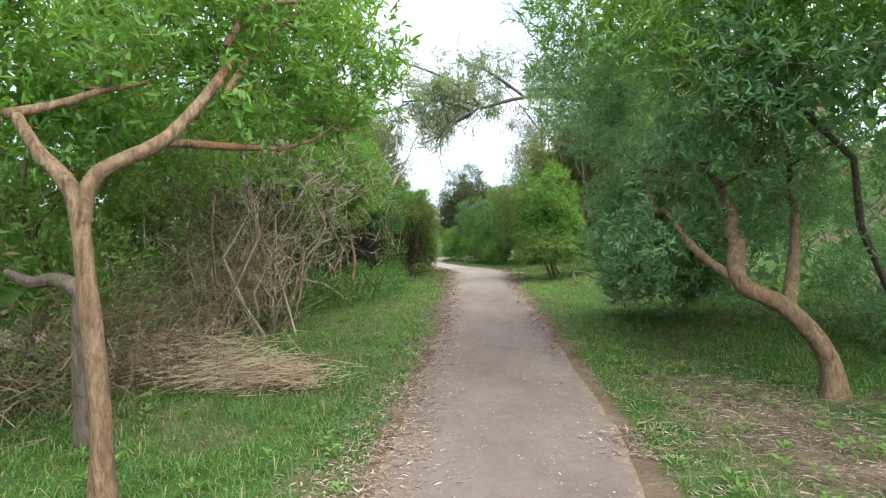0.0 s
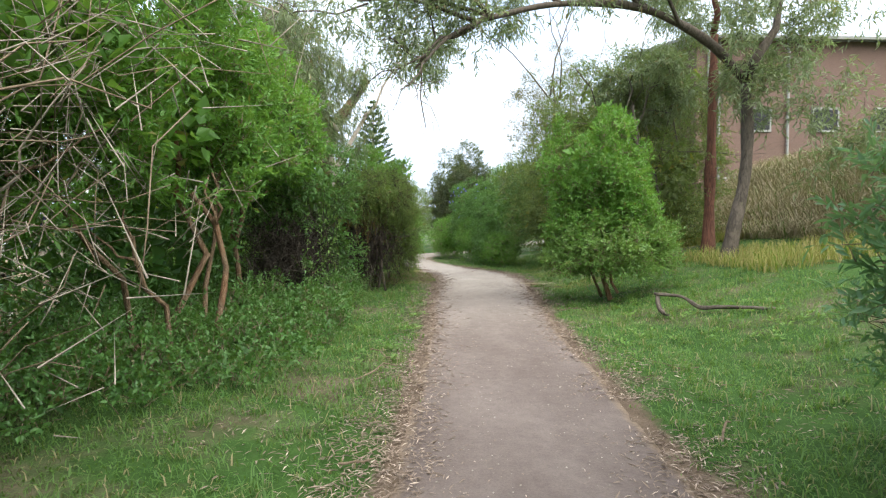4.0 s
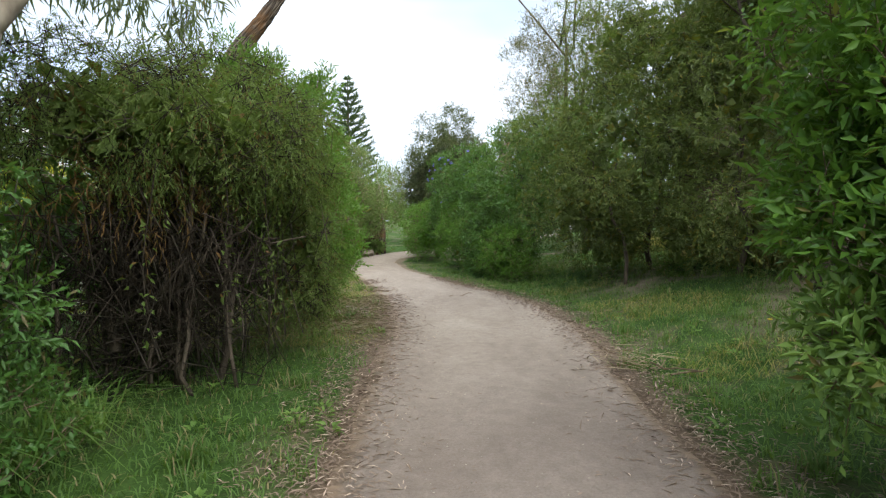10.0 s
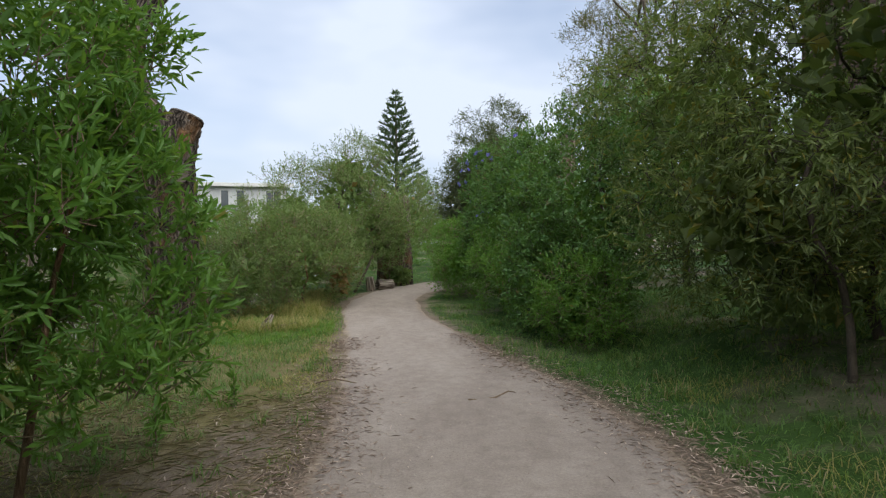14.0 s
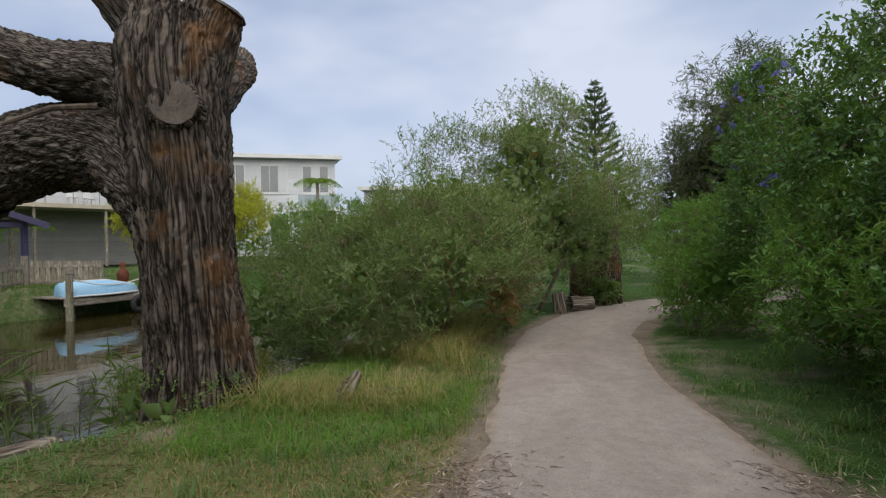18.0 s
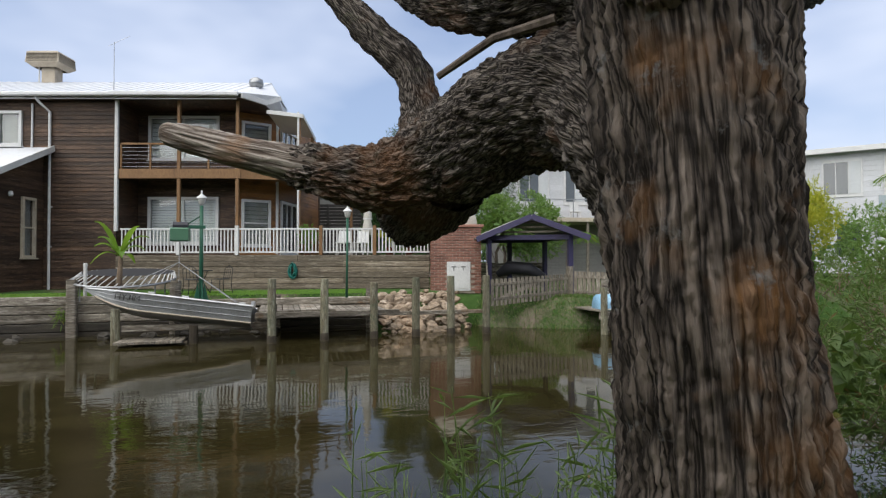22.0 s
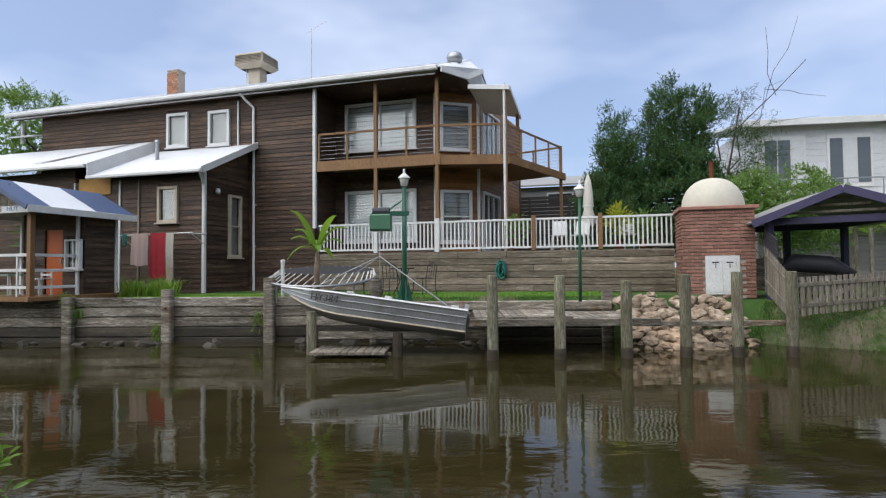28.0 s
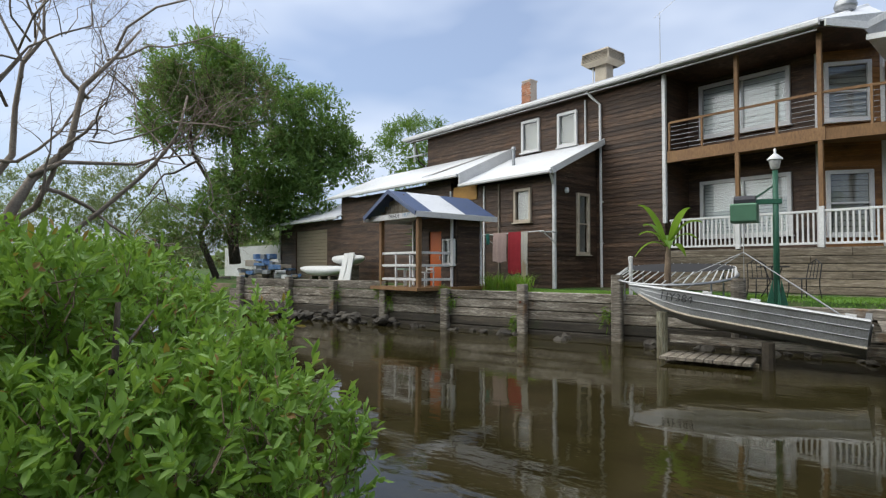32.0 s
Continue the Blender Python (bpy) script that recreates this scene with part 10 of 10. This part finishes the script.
tagged(new("path_litter", leaf_mesh("path_litter", np.stack([x, y, ground_z(x, y) + 0.043], 1), rng.normal(size=(n, 3)) * np.array([1, 1, 0.05]), 0.03, 0.01, LITTER, rng, 0.1, 0.05)), "a few dry leaves scattered on the path", "leaf litter", "", "stuff")
# pebbles
n = 5200
y = -1 + 34 * rng.random(n)
x = mid_path(y) + np.clip(rng.normal(size=n) * 0.62, -1.15, 1.15) * half_path(y)
c = np.stack([x, y, ground_z(x, y) + 0.04], 1)
r = (0.003 + 0.006 * rng.random((n, 1)) ** 2)
oct_ = np.array([[1, 0, 0], [0, 1, 0], [-1, 0, 0], [0, -1, 0], [0, 0, 0.8]])
v = (c[:, None] + oct_[None] * r[:, None]).reshape(-1, 3)
f = np.concatenate([np.arange(n)[:, None] * 5 + np.array([[a, (a + 1) % 4, 4]]) for a in range(4)])
tagged(new("gravel", raw_mesh("gravel", v, f, surface("pebble", (0.3, 0.26, 0.22), (0.45, 0.4, 0.35), 20, 0.9, 0, island=0.4))), "fine loose gravel on the path", "gravel", "", "stuff")

x, y = scatter(900, -3.2, 5.0, -0.5, 24)
k = (off_path(x, y) > 0.12) & (x > shore(y) + 1.6) & patchy(x, y, 0.9, 21, 0.0)
x, y = np.repeat(x[k], 12), np.repeat(y[k], 12)
a = rng.random(len(x)) * 6.283
tagged(new("verge_weeds", leaf_mesh("verge_weeds", np.stack([x + 0.03 * np.cos(a), y + 0.03 * np.sin(a), ground_z(x, y) + 0.03 + 0.05 * rng.random(len(x))], 1), np.stack([np.cos(a), np.sin(a), 0.3 + 0.4 * rng.random(len(x))], 1), 0.05, 0.026, LEAF_MID, rng, face=np.tile([0.0, 0.0, 1.0], (len(x), 1)), rich=True)), "broad-leaved weeds in the grass verge", "weeds", "", "stuff")

# sticks
for i, (x, y, L, a) in enumerate(((-0.35, 10.6, 0.22, 0.2), (1.55, 4.6, 0.2, 0.4), (2.2, 11.0, 0.3, 1.0), (0.3, 15.3, 0.5, 1.6), (2.25, 16.9, 0.5, -0.5), (2.6, 20.8, 0.55, -0.6), (2.75, 20.5, 0.4, 0.3), (2.6, 20.6, 0.45, 0.9), (-1.3, 8.3, 0.7, 0.6), (-0.55, 12.5, 0.6, 0.9), (-0.5, 26.6, 0.4, 0.2), (1.0, 26.2, 0.5, 0.5), (-0.3, 13.3, 0.5, 2.0), (2.9, 12.9, 0.5, 2.6))):
    q = np.random.default_rng(300 + i)
    z = float(ground_z(x, y)) + 0.05
    o = tagged(part("stick", Shape().tube(crook(q, (0, 0, 0), (L * math.cos(a), L * math.sin(a), 0.01), 5, 0.3), [0.008, 0.009, 0.008, 0.007, 0.004], 6), TWIG), "dry fallen stick lying on the ground", "stick", "fallen sticks")
    o.matrix_basis = pose(x, y, z)

# heap of dry cut stalks, and the bare thicket
def stalks(name, label, category, c, n, spread, L, lift, material, seed, flatz=0.15, r=0.0035):
    q = np.random.default_rng(seed)
    p = np.array(c) + q.normal(size=(n, 3)) * np.array(spread)
    p[:, 2] = np.maximum(p[:, 2], ground_z(p[:, 0], p[:, 1]) + 0.02)
    d = unit(q.normal(size=(n, 3)) * np.array([1, 1, flatz]) + np.array([0, 0, lift]))
    ob = tagged(new(name, twig_mesh(name, p, d, L, material, q, r)), label, category, "", "stuff")
    return ob


stalks("straw_heap", "heap of pale dry cut grass stalks beside the path", "straw", (-1.95, 5.7, 0.12), 2400, (0.33, 0.16, 0.07), 0.36, 0.0, STRAW, 1, 0.12)
stalks("straw_heap", "heap of pale dry cut grass stalks under shrubs", "straw", (-2.8, 6.3, 0.2), 900, (0.4, 0.3, 0.12), 0.42, 0.05, STRAW, 2, 0.25)
thicket = thing("bare_thicket", "tangled thicket of bare tan branches", "shrub", pose(-2.95, 9.2, float(ground_z(-2.95, 9.2))))
q = np.random.default_rng(9)
tips = []
for i in range(36):
    th = Shape()
    a = np.array([q.normal() * 0.38, q.normal() * 0.75, -0.05])
    b = a + np.array([q.normal() * 0.55 + 0.15, q.normal() * 0.8 + 0.2, 1.2 + 1.4 * q.random()])
    tips += branches(th, q, a, b, 0.027, 0.008, 3, 2, 6, 0.5, 6)
    part("branch", th, TWIG if i % 3 else TWIG_GREY, thicket, smooth=True)
tips = np.array(tips)
pp = np.repeat(tips, 5, 0) + q.normal(size=(len(tips) * 5, 3)) * 0.12
part("twig_mass", twig_mesh("twigs", pp, unit(q.normal(size=pp.shape) + np.array([0, 0, 0.1])), 0.3, TWIG_GREY, q, 0.0045), None, thicket)["kind"] = "stuff"
stalks("dead_stems", "drooping dead stems and dry creeper", "dead stems", (-3.2, 8.6, 0.8), 1500, (0.45, 0.9, 0.45), 0.5, -0.5, STRAW, 3, 0.9)
stalks("dead_stems", "dead tangled stems beneath the hedge", "dead stems", (-3.4, 5.6, 0.5), 1300, (0.5, 1.0, 0.3), 0.5, -0.2, TWIG, 4, 0.7)
# Near-black stems added as the shade inside the two shrub hollows.
stalks("dead_stems", "dead stems coloured near-black as shade in the hollow under the vines", "dead stems", (-2.35, 17.2, 0.75), 2600, (0.3, 0.75, 0.4), 0.5, -0.3, TWIG_DARK, 7, 1.2, 0.006)
stalks("dead_stems", "dead stems coloured near-black as shade under the drooping shrub", "dead stems", (-1.75, 20.8, 0.75), 2600, (0.4, 0.45, 0.4), 0.5, -0.3, TWIG_DARK, 8, 1.4, 0.006)
stalks("dry_mulch", "flattened dry straw and bark chips under the low tree", "straw", (2.55, 4.3, -0.02), 2600, (0.5, 1.1, 0.01), 0.07, 0.0, LITTER, 6, 0.05, 0.003)
stalks("cut_reeds", "pale dry cut stalks on the path edge", "straw", (2.55, 20.9, -0.1), 46, (0.18, 0.2, 0.01), 0.3, 0.0, STRAW, 5, 0.05)
fl = thing("yellow_flower", "small yellow flower in the grass", "flower", pose(4.15, 21.4, float(ground_z(4.15, 21.4))))
part("stalk", Shape().tube([(0, 0, 0), (0, 0, 0.12)], [0.003, 0.002], 5), GRASS, fl)
part("petals", Shape().lathe((0, 0, 0.12), [(0.0, 0.0), (0.03, 0.012), (0.0, 0.016)], 9), plain("yellow_petal", (0.75, 0.55, 0.02), 0.6), fl)
for i, (x, y, h) in enumerate(((-1.05, 26.0, 0.3), (-1.15, 24.95, 0.25))):
    q = np.random.default_rng(500 + i)
    o = thing("seedling", "small upright leafy seedling beside the path", "plant", pose(x, y, float(ground_z(x, y))), "seedlings")
    s = q.random((50, 1))
    d = unit(q.normal(size=(50, 3)) + np.array([0, 0, 0.9]))
    part("foliage", leaf_mesh("foliage", s * np.array([0, 0, h]), d, 0.09, 0.022, LEAF_BRIGHT, q), None, o)
    part("stem", Shape().tube([(0, 0, 0), (0, 0, h)], [0.006, 0.003], 5), TWIG, o)
